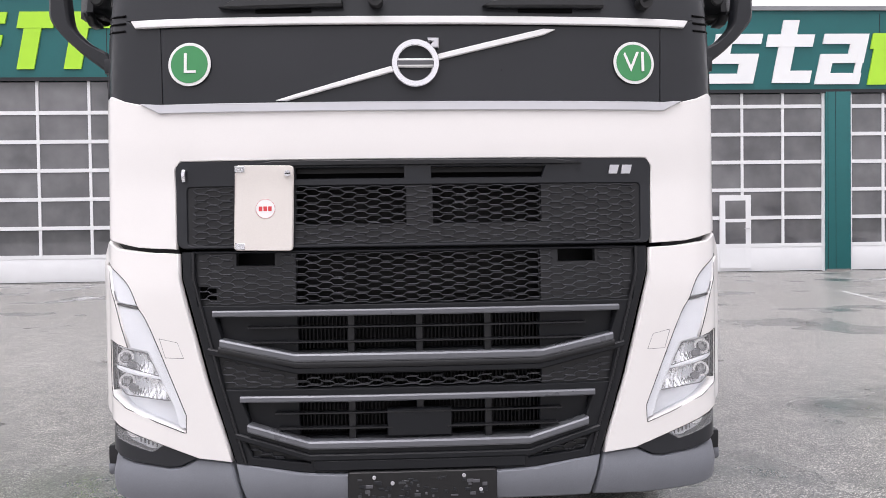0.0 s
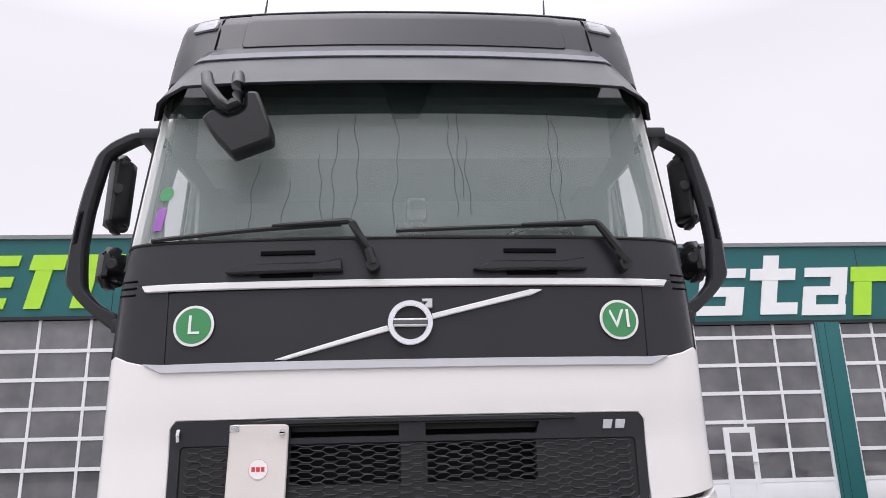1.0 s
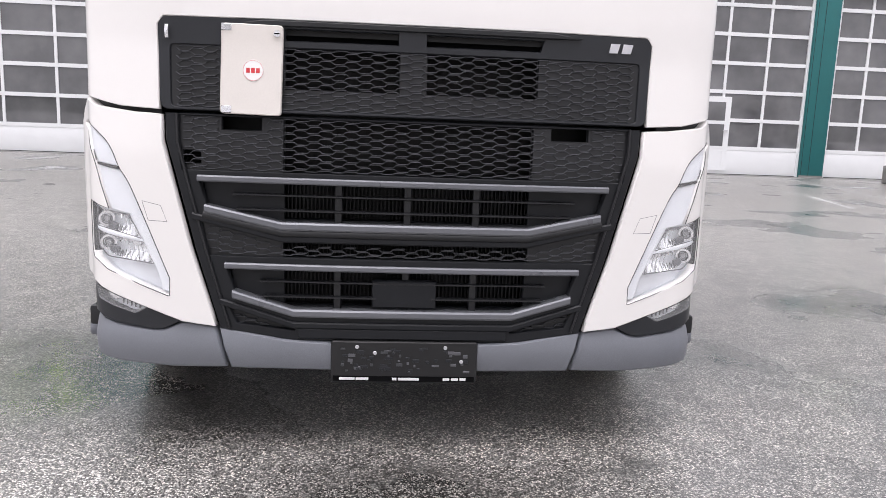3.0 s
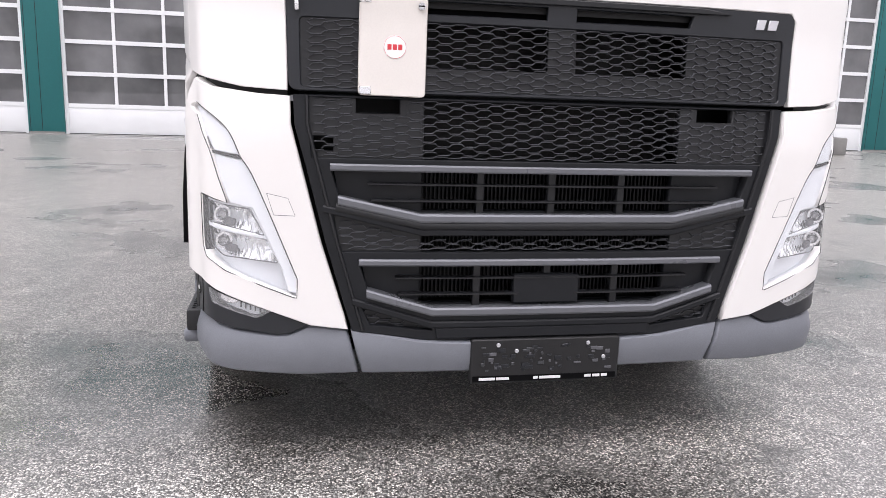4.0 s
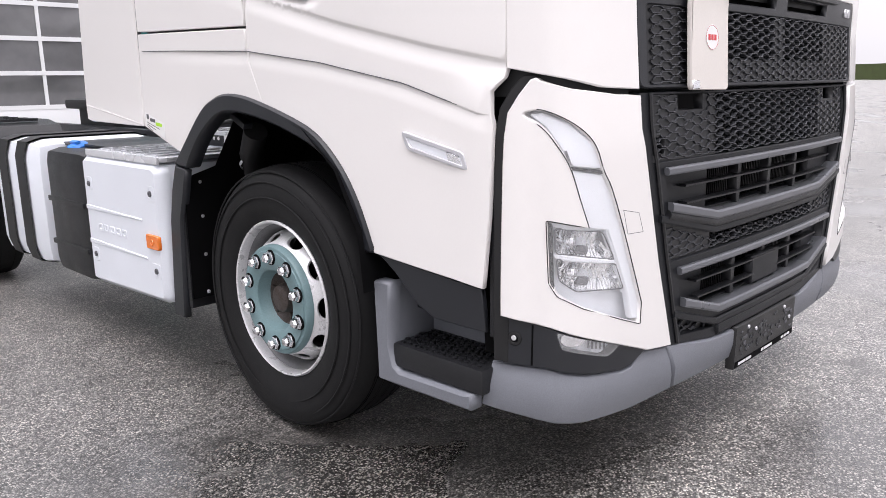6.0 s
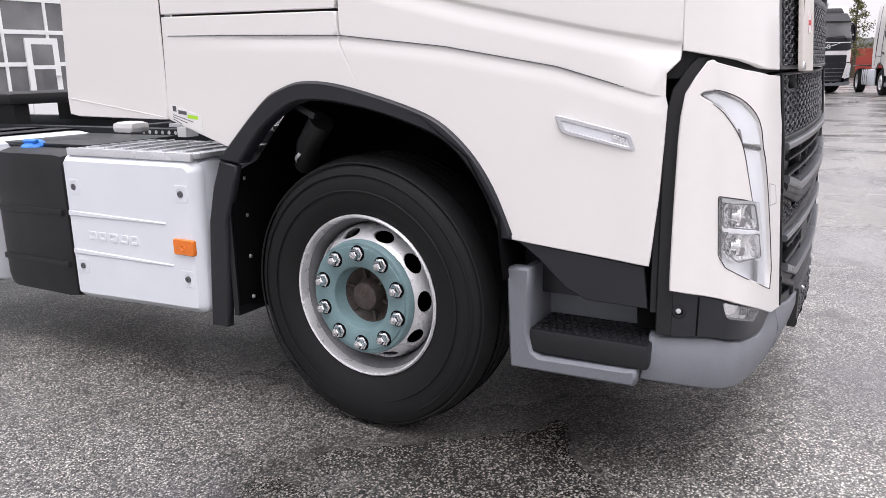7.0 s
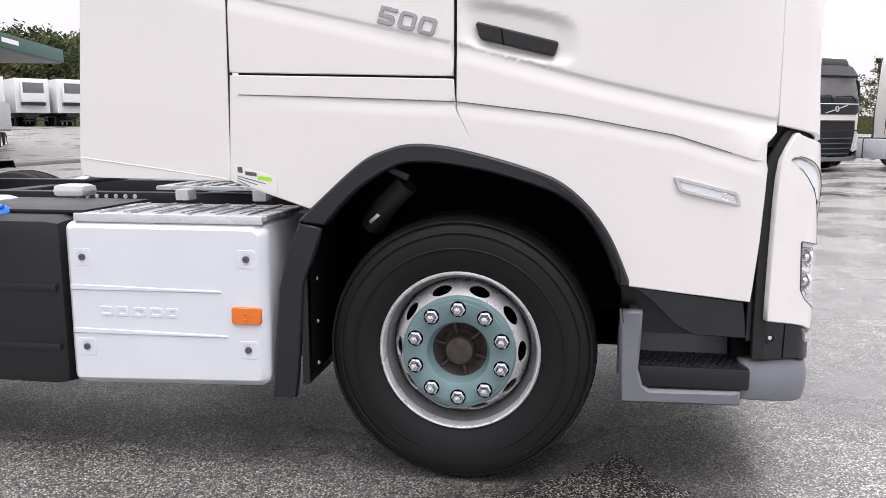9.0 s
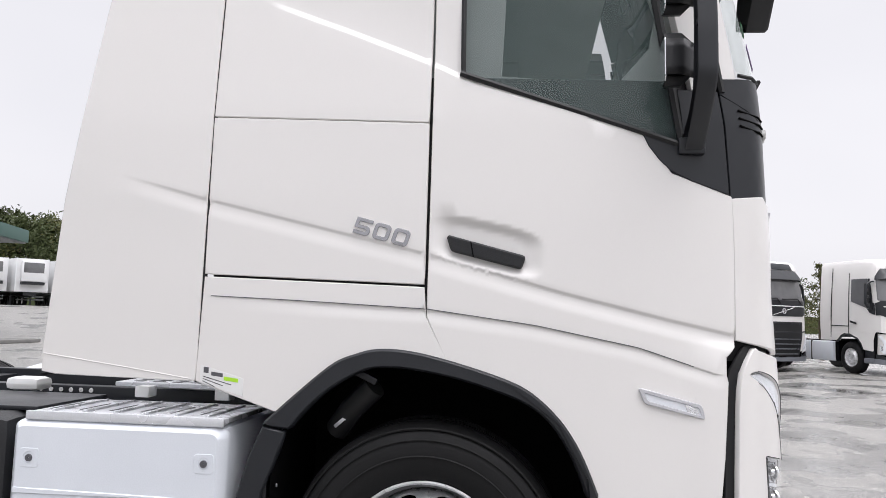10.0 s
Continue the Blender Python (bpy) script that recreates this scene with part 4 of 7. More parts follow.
    part("lamp_bezel", sheet([(1.160, .897), (.985, .874), (.980, .866), (1.152, .886)], front_place(g, -.018), res=.03, depth=.02, bev=.003), LAMPGREY, lamp)
    part("lamp_inner_edge", sheet([(.978, .866), (.884, .676), (.876, .672), (.970, .868)], front_place(g, -.014), res=.03, depth=.02, bev=.002), LAMPGREY, lamp)
    part("lamp_outer_edge", sheet([(1.168, .902), (1.160, .740), (1.148, .722), (1.152, .745), (1.160, .898)], front_place(g, -.004), res=.03, depth=.03, bev=.001), BLACK, lamp)
    part("lamp_print", sheet([(1.125, 1.085), (1.118, 1.085), (1.105, 1.05), (1.112, 1.05)], front_place(g, -.004), res=.03, depth=.001, bev=.0005), GREYTXT, lamp)
    cover = part("lamp_cover", sheet(LAMP, front_place(g, -.001), res=.04, depth=0), LAMPGLASS, lamp)
    cover.visible_shadow = False
    edge = bmesh.new()
    tube([skin(g * u, v, .0) for u, v in LAMP + LAMP[:1]], .0015, 5, edge, cap=False)
    part("lamp_seal", edge, SEAL, lamp)
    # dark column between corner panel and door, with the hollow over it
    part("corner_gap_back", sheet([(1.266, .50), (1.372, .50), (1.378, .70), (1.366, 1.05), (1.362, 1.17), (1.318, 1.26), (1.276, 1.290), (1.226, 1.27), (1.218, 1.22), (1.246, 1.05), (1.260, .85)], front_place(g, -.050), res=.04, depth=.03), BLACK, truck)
    part("corner_gap_trim", sheet([(1.278, .50), (1.318, .50), (1.318, 1.05), (1.314, 1.12), (1.300, 1.19), (1.268, 1.238), (1.236, 1.272), (1.205, 1.272), (1.204, 1.25), (1.234, 1.215), (1.260, 1.178), (1.270, 1.05), (1.275, .85)], front_place(g, -.026, corner_swell), res=.03, depth=.012), SEAL, truck)
    part("seam_strip", sheet([(1.322, .56), (1.338, .56), (1.336, 1.13), (1.322, 1.13)], front_place(g, -.018), res=.04, depth=.02, bev=.002), PLASTIC, truck)
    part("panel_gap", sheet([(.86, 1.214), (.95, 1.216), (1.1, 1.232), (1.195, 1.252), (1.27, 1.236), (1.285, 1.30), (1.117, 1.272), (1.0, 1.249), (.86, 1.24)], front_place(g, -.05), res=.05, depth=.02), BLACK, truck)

# sides --------------------------------------------------------------------------------
feat_r = line_points(RIDGE, (-.056, -.04, -.026, -.013, -.004, .001, .006, .011, .018, .035), .24, 2.42)
feat_c = line_points(CREASE, (.003, 0, -.003, -.006, -.018, -.035, -.058, -.07), .3, 2.08)
feat_s = line_points(SHOULDER, (0, .01, .02, .03, .045), .62, 1.92)
DOOR = [(.286, .705), (.268, .90), (.260, 1.05), (.256, 1.15), (.262, 1.175), (.262, 1.235), (.228, 1.270), (.225, 1.290), (.226, 1.785), (.431, 1.858), (.534, 2.002), (1.167, 2.205), (1.155, 2.95), (1.262, 2.95), (1.270, 1.345), (1.190, 1.175), (1.02, 1.122), (.915, 1.077), (.840, 1.013), (.785, .94), (.742, .862), (.698, .757)]


def door_place(g):
    base = side_place(g)

    def go(u, v, d):
        r = (abs((u - 1.07) / .185) ** 4 + abs((v - 1.592 - (u - 1.07) * .20) / .078) ** 4) ** .25
        w = smooth01((1.12 - r) / .45)
        return base(u, v, d + .020 * w - .012 * smooth01((.42 - u) / .15) * smooth01((1.30 - v) / .06))
    return go


handle_extra = [(.86 + i * .0135, 1.485 + j * .0125) for i in range(32) for j in range(18)]
for g in (-1, 1):
    door = part("cab_door", sheet(DOOR, door_place(g), res=.055, extra=feat_r + feat_c + feat_s + handle_extra), WHITE, truck)
    hd = part("door_handle", sheet(rounded([(1.213, 1.630), (1.195, 1.572), (.95, 1.513), (.936, 1.560)], .012), side_place(g, .006), res=.03, depth=.03, bev=.006), PLASTIC, door)
    part("handle_joint", sheet([(1.118, 1.552), (1.114, 1.551), (1.124, 1.603), (1.128, 1.604)], side_place(g, .0075), res=.03, depth=.002, bev=.0005), BLACK, hd)
    part("door_skirt", sheet([(.300, .696), (.680, .750), (.655, .742), (.60, .70), (.52, .62), (.46, .588), (.285, .575)], side_place(g, -.006, False), res=.05), DARK, door)
    mk = part("side_marker", sheet(rounded([(.554, 1.125), (.346, 1.073), (.332, 1.027), (.534, 1.076)], .010), side_place(g, .010, False), holes=[rounded([(.540, 1.112), (.352, 1.065), (.343, 1.036), (.524, 1.082)], .008)], res=.03, depth=.012, bev=.002), TRIM, truck)
    part("marker_lens", sheet(rounded([(.542, 1.114), (.351, 1.066), (.341, 1.034), (.523, 1.081)], .008), side_place(g, .006, False), res=.03, depth=.004), LAMPGREY, mk)
    part("marker_lens", sheet([(.40, 1.073), (.36, 1.062), (.352, 1.04), (.392, 1.05)], side_place(g, .008, False), res=.03, depth=.003), LAMPIN, mk)
    part("rear_corner_panel", sheet([(1.286, 1.443), (2.066, 1.463), (2.080, 1.10), (1.775, 1.0), (1.604, 1.150), (1.443, 1.212), (1.198, 1.190), (1.278, 1.343)], side_place(g), res=.055, extra=feat_c), WHITE, truck)
    lock = part("locker_door", sheet([(1.286, 1.457), (2.066, 1.477), (2.064, 2.040), (1.284, 2.020)], side_place(g), res=.055, extra=feat_r), WHITE, truck)
    part("upper_side_panel", sheet([(1.284, 2.029), (2.064, 2.049), (2.045, 3.25), (1.27, 3.2)], side_place(g), res=.07, extra=feat_s), WHITE, truck)
    part("side_fairing", sheet([(2.084, 1.10), (2.60, 1.108), (2.652, 1.116), (2.655, 1.18), (2.61, 1.735), (2.505, 2.5), (2.40, 3.3), (2.055, 3.3), (2.070, 2.3), (2.076, 1.7)], side_place(g, .004), res=.06, extra=feat_r + [(2.1 + i * .05, 1.165 - .09 * i / 11 + o) for i in range(11) for o in (0, -.012)]), WHITE, truck)
    part("fairing_crease", tube([skin(g * arc_of(2.095), 1.105, .004), skin(g * arc_of(2.35), 1.14, .004), skin(g * arc_of(2.65), 1.178, .004)], .002, 6), WHITE, truck)
    part("cab_seam", sheet([(2.066, 1.095), (2.084, 1.095), (2.074, 1.7), (2.068, 2.3), (2.054, 3.25), (2.046, 3.25), (2.060, 2.3), (2.066, 1.7)], side_place(g, -.003, False), res=.05, depth=.01), SEAL, truck)
    # grey tube drawn along the crease for the shade under its step
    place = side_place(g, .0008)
    part("crease_shade_line", tube([place(y, line_z(CREASE, y) - .0006, 0) for y in np.linspace(.30, 2.04, 48)], .0016, 5), GREYTXT, truck)
    # wheel arch
    arch_o = [(1.84, .955), (1.769, 1.022), (1.602, 1.171), (1.52, 1.208), (1.443, 1.230), (1.321, 1.226), (1.172, 1.193), (1.025, 1.150), (.921, 1.107), (.833, 1.034), (.774, .960), (.728, .877), (.678, .754)]
    arch_i = [(.720, .752), (.756, .849), (.794, .923), (.847, .997), (.92, 1.055), (1.024, 1.096), (1.172, 1.138), (1.322, 1.163), (1.40, 1.166), (1.483, 1.155), (1.604, 1.084), (1.687, 1.004), (1.735, .945)]
    part("wheel_arch", sheet(flowing(arch_o) + flowing(arch_i), side_place(g, .012, False), res=.04, depth=.06, bev=.008), DARK, truck)
    part("mudflap_trim", sheet([(1.745, .938), (1.83, .955), (1.875, .85), (1.91, .72), (1.932, .49), (1.948, .305), (1.858, .310), (1.842, .49), (1.822, .73), (1.782, .83)], flat_place("x", g * 1.285, -g), res=.05, depth=.03, bev=.006), DARK, truck)
    # mirror mounting and side window
    part("mirror_base", sheet([(.236, 1.795), (.36, 1.836), (.428, 1.868), (.468, 1.905), (.505, 1.955), (.528, 2.003), (.385, 1.962), (.383, 2.158), (.238, 2.158)], side_place(g, .004, False), res=.04), DARK, truck)
    glass = part("side_window", sheet([(.385, 1.965), (.534, 2.012), (1.162, 2.214), (1.150, 2.93), (.42, 2.93)], side_place(g, -.020, False), res=.10, depth=0), SIDEGLASS, truck)
    glass.visible_shadow = False
    part("window_seal", tube([skin(g * arc_of(1.17), 2.206, .002), skin(g * arc_of(.534), 2.004, .002), skin(g * arc_of(.385), 1.958, .002)], .011, 6), SEAL, glass)
    part("window_seal", tube([skin(g * arc_of(1.160), 2.2, -.006), skin(g * arc_of(1.150), 2.94, -.006)], .010, 6), SEAL, glass)
    part("window_seal", tube([skin(g * arc_of(.385), 1.96, -.006), skin(g * arc_of(.412), 2.94, -.006)], .016, 6), SEAL, glass)
    part("a_pillar", sheet([(.245, 2.165), (.33, 2.165), (.37, 2.96), (.26, 2.96)], side_place(g, .0, False), res=.06, depth=.05), WHITE, truck)
    part("pillar_seal", tube([skin(g * 1.275, 2.16, -.004), skin(g * 1.265, 2.98, -.004)], .012, 6), SEAL, truck)
    part("screen_pillar", sheet([(1.205, 2.22), (1.262, 2.185), (1.255, 3.02), (1.185, 3.03)], front_place(g, -.006), res=.06, depth=.03), WHITE, truck)
    for k in range(3):
        part("corner_groove", tube([skin(g * 1.22, 2.10 - k * .028, -.003), skin(g * 1.12, 2.085 - k * .028, -.003), skin(g * 1.06, 2.083 - k * .028, -.004)], .004, 6), BLACK, truck)
    part("door_top_panel", sheet([(.26, 2.962), (1.262, 2.958), (1.26, 3.2), (.26, 3.1)], side_place(g), res=.08), WHITE, truck)
    # step
    step = part("step_frame", sheet([(.300, .345), (.700, .338), (.710, .664), (.632, .667), (.642, .46), (.625, .40), (.60, .386), (.33, .392), (.300, .40)], flat_place("x", g * 1.225, -g), res=.05, depth=.05, bev=.008), BUMPER, truck)
    part("step_back", boxes((min(g * 1.0, g * 1.03), max(g * 1.0, g * 1.03), .25, .70, .38, .70)), BUMPER, step)
    part("step_side", boxes((min(g * 1.02, g * 1.20), max(g * 1.02, g * 1.20), .64, .67, .40, .66), bev=.006), BUMPER, step)
    tr = part("step_tread", boxes((min(g * 1.0, g * 1.212), max(g * 1.0, g * 1.212), .27, .64, .395, .472), bev=.012), PLASTIC, step)
    studs = bmesh.new()
    for i in range(14):
        for j in range(7):
            x, y = g * (1.02 + j * .028), .30 + i * .024 + .012 * (j % 2)
            box(studs, x - .006, x + .006, y - .006, y + .006, .471, .477)
    part("tread_studs", studs, PLASTIC, tr, kind="stuff")

# "500" on the locker door of each side; a hire sticker as plain bars
def power_digit(ch, k, g):
    """Outline and holes of one wide slanted figure, in (y, z) of the side."""
    w, h, t = .054, .058, .0105
    if ch == "0":
        shapes = [rounded([(0, 0), (w, 0), (w, h), (0, h)], .016, 5), rounded([(t, t), (w - t, t), (w - t, h - t), (t, h - t)], .008, 4)]
    else:
        m = h * .56
        shapes = [[(0, 0), (w - .012, 0), (w - .003, .004), (w, .013), (w, m - .013), (w - .004, m - .003), (w - .013, m), (t, m), (t, h - t), (w + .002, h - t), (w + .002, h), (0, h),
                   (0, m - t), (w - .014, m - t), (w - t, m - t - .004), (w - t, t + .004), (w - .014, t), (0, t)]]
    along = lambda a, b: (1.540 - k * .0675 - (a + .30 * b) if g < 0 else 1.35 + k * .0675 + a + .30 * b, b)
    laid = [[along(a, b) for a, b in q] for q in shapes]
    laid = [[(y, 1.632 + b - (1.540 - y) * .262 * (1 if g < 0 else -1) - (0 if g < 0 else .05)) for y, b in q] for q in laid]
    return laid[0], laid[1:]


for g in (-1, 1):
    for k, ch in enumerate("500"):
        ring, hole = power_digit(ch, k, g)
        part("power_figure", sheet(ring, side_place(g, .005), holes=hole, res=.02, depth=.007, bev=.0016), FIGURE, truck)
    card = part("hire_sticker", sheet([(2.064, 1.155), (1.908, 1.112), (1.908, 1.052), (2.064, 1.095)], side_place(g, .0015, False), res=.05, depth=.001, bev=.0005), STWHITE, truck)
    for u0, u1, z, h, m_ in ((2.052, 2.034, 1.130, .020, GREYTXT), (2.024, 1.982, 1.124, .013, GREYTXT), (1.978, 1.926, 1.114, .013, LIME)):
        part("sticker_bar", sheet([(u0, z - (2.06 - u0) * .12), (u1, z - (2.06 - u1) * .12), (u1, z + h - (2.06 - u1) * .12), (u0, z + h - (2.06 - u0) * .12)], side_place(g, .0022, False), res=.05, depth=.0005, bev=.0002), m_, card)
    for k in range(3):
        part("sticker_line", sheet([(2.054, 1.115 - k * .008), (1.95 + k * .03, 1.088 - k * .004), (1.95 + k * .03, 1.0905 - k * .004), (2.054, 1.1175 - k * .008)], side_place(g, .0022, False), res=.05, depth=.0005, bev=.0002), GREYTXT, card)

# windscreen, visor and roof -----------------------------------------------------------
screen = part("windscreen", sheet(rounded(mirror([(1.195, 2.225), (1.178, 3.03)]), .05), front_place(out=-.012), res=.08, depth=0), SCREEN, truck)
screen.visible_shadow = False
band = part("sun_band", sheet(mirror([(.95, 2.822), (1.10, 2.845), (1.172, 2.90), (1.172, 3.03)]), front_place(out=-.008), res=.08, depth=0), BAND, screen)
band.visible_shadow = False
part("screen_seal", tube([skin(u, 2.232, -.004) for u in np.linspace(-1.19, 1.19, 34)], .007, 6), SEAL, screen)
for k, (u, z0, z1) in enumerate(((-.36, 2.3, 2.62), (-.30, 2.28, 2.75), (-.63, 2.27, 2.58), (-.05, 2.27, 2.84), (-.22, 2.3, 2.84), (.19, 2.32, 2.84), (.23, 2.4, 2.84), (.26, 2.33, 2.7), (.62, 2.3, 2.84), (.65, 2.3, 2.8), (-.5, 2.3, 2.5))):
    pts = [skin(u + .012 * math.sin(9 * z + k) + .006 * math.sin(31 * z + 2 * k), z, -.008) for z in np.linspace(z0, z1, 22)]
    st = part("water_streak", tube(pts, .0016, 4), STREAK, screen)
    st.visible_shadow = False
part("windscreen_sticker", sheet(circle(-1.005, 2.455, .032, 24, .03), front_place(out=-.005), res=.03, depth=.001, bev=.0005), GREEN, screen)
part("windscreen_sticker", sheet([(-1.035, 2.29), (-.995, 2.29), (-.99, 2.39), (-1.03, 2.39)], front_place(out=-.005), res=.04, depth=.001, bev=.0005), PURPLE, screen)
part("camera_pod", sheet(mirror([(.06, 2.83), (.09, 2.93), (.13, 3.03)]), front_place(out=-.02), res=.05, depth=.05), BLACK, screen)

visor_out = lambda u, v: .155 - .15 * (v - 2.89) / .30 - .115 * max(0, abs(u) - .95) / .2
visor = part("sun_visor", sheet(mirror([(.95, 2.908), (1.10, 2.896), (1.19, 2.866), (1.215, 2.89), (1.215, 3.00), (1.15, 3.12), (.98, 3.205)]), front_place(1, 0, visor_out), res=.05, depth=.02, bev=.005), DARK, truck)
part("visor_strip", sheet(rounded(mirror([(.99, 3.100), (.98, 3.190)]), .01), front_place(1, .014, lambda u, v: visor_out(u, v) - .2 * max(0, v - 3.08)), res=.04, depth=.016, bev=.004), BUMPER, visor)
roof = part("roof_front", sheet(mirror([(1.25, 3.04), (1.27, 3.30), (1.24, 3.41), (1.15, 3.44), (.9, 3.445)]), front_place(out=.0), res=.06, depth=.03), DARK, truck)
part("roof_panel", sheet(rounded(mirror([(.785, 3.20), (.785, 3.405)]), .02), front_place(out=.006), res=.05, depth=.008), DARK, roof)
for g in (-1, 1):
    part("roof_joint", tube([skin(g * .92, z, .002) for z in (3.2, 3.3, 3.38, 3.44)], .004, 5), BLACK, roof)
    lamp = part("roof_lamp", sheet(rounded([(.94, 3.325), (1.06, 3.315), (1.03, 3.372), (.94, 3.385)], .012), front_place(g, .008), res=.04, depth=.02), ROOFLENS, roof)
    part("lamp_cover", sheet(rounded([(.94, 3.325), (1.06, 3.315), (1.03, 3.372), (.94, 3.385)], .012), front_place(g, .012), res=.05, depth=.004, bev=.001), ROOFLENS, lamp)
    part("antenna", tube([Vector((g * .72, .62, 3.46)), Vector((g * .72, .63, 3.53)), Vector((g * .72 + .012, .66, 3.72))], [.014, .007, .004], 8), SEAL, roof)
roof_edge = part("roof_bead", tube([skin(u, 3.44, .003) for u in np.linspace(-.98, .98, 40)], .006, 6), DARK, roof)
cap = bmesh.new()
rings = []
for z, k in ((3.44, 1.0), (3.49, .98), (3.53, .85)):
    ring = []
    for u in list(np.linspace(-2.8, 2.8, 50)):
        p = skin(u, z, 0)
        ring.append(cap.verts.new(Vector((p.x * k, p.y + (1 - k) * .9, z))))
    rings.append(ring)
for q, s in zip(rings, rings[1:]):
    for i in range(49):
        cap.faces.new((q[i], q[i + 1], s[i + 1], s[i]))
cap.faces.new(rings[-1])
part("roof_cap", cap, DARK, roof)
part("side_roof", boxes((-1.22, 1.22, 1.2, 2.5, 3.1, 3.42), bev=.08), WHITE, truck)

# cab interior ---------------------------------------------------------------------------
inner = bmesh.new()
box(inner, -1.18, 1.18, 1.95, 2.0, 1.6, 3.1)
box(inner, -1.10, 1.10, .55, 2.0, 3.06, 3.10)
box(inner, -1.04, 1.04, .30, 2.0, 1.55, 1.6)
box(inner, -1.00, 1.00, .60, 1.0, 2.80, 3.06)
part("cab_lining", inner, LINING, truck)
box_ = part("toll_unit", sheet(rounded([(-.008, 2.315), (.078, 2.315), (.078, 2.42), (-.008, 2.42)], .018), front_place(out=-.035), res=.04, depth=.03, bev=.006), PLASTIC, truck, "small black toll unit behind the windscreen")
part("toll_unit_display", sheet(rounded([(.008, 2.368), (.062, 2.368), (.062, 2.408), (.008, 2.408)], .008), front_place(out=-.033), res=.04, depth=.002, bev=.0008), BLACK, box_)
part("toll_unit_foot", sheet([(.004, 2.24), (.066, 2.24), (.058, 2.32), (.012, 2.32)], front_place(out=-.045), res=.04, depth=.02, bev=.003), PLASTIC, box_)
for g in (-1, 1):
    part("door_lining", sheet([(.36, 1.62), (1.98, 1.62), (1.98, 3.05), (.46, 3.05), (.38, 2.5)], flat_place("x", g * 1.105, -g), holes=[[(.50, 2.34), (.48, 2.46), (.54, 2.62), (.62, 2.78), (1.02, 2.80), (1.04, 2.24), (.62, 2.20)]], res=.15, depth=.02), LINING, truck)
    seat = part("seat", boxes((g * .58 - .26, g * .58 + .26, .95, 1.45, 1.62, 1.98), bev=.05), SEATFAB, truck)
    part("seat_back", box(bmesh.new(), g * .58 - .25, g * .58 + .25, 1.38, 1.52, 1.95, 2.62, bev=.05), SEATFAB, seat)
part("dashboard", boxes((-1.02, 1.02, .20, .55, 1.9, 2.19), (-.98, .98, .17, .34, 2.17, 2.215), bev=.03), DASH, truck)
wheel_m = Matrix.Translation((.62, .66, 2.26)) @ Matrix.Rotation(radians(-60), 4, "X") @ Matrix.Rotation(radians(90), 4, "Y")
part("steering_wheel", lathe([(.016 * math.cos(a), .215 + .016 * math.sin(a)) for a in np.linspace(0, 2 * math.pi, 9)[:-1]], 36, closed=True, m=wheel_m), DASH, truck)
part("screen_mount", boxes((-.045, .045, .17, .22, 2.24, 2.34), (-.02, .02, .18, .21, 2.19, 2.25), bev=.012), DASH, truck)
# glowing bar added in place of a pale reflection in the windscreen
part("reflection_strip", boxes((-.09, .09, .80, .84, 2.835, 2.858), bev=.004), LIGHTBAR, truck)

# wipers --------------------------------------------------------------------------------------
for blade, elbow, foot in ((((-1.02, 2.243), (-.6, 2.272), (-.265, 2.288)), (-.235, 2.292), (-.137, 2.112)), (((-.05, 2.258), (.35, 2.272), (.71, 2.285)), (.75, 2.287), (.85, 2.115))):
    wiper = part("wiper_arm", tube([skin(*foot, .03), skin(foot[0] - .02, foot[1] + .06, .035), skin(elbow[0] + .015, elbow[1] - .01, .035), skin(*elbow, .034), skin(elbow[0] - .3, elbow[1] - .012, .028)], [.022, .02, .016, .014, .007], 8), SEAL, truck)
    fine = [skin(np.interp(t, (0, .5, 1), [b[0] for b in blade]), np.interp(t, (0, .5, 1), [b[1] for b in blade]), .006) for t in np.linspace(0, 1, 16)]
    part("wiper_blade", tube(fine, .009, 6), SEAL, wiper)
    part("wiper_joint", tube([skin(*foot, -.01), skin(*foot, .045)], .026, 12), SEAL, wiper)

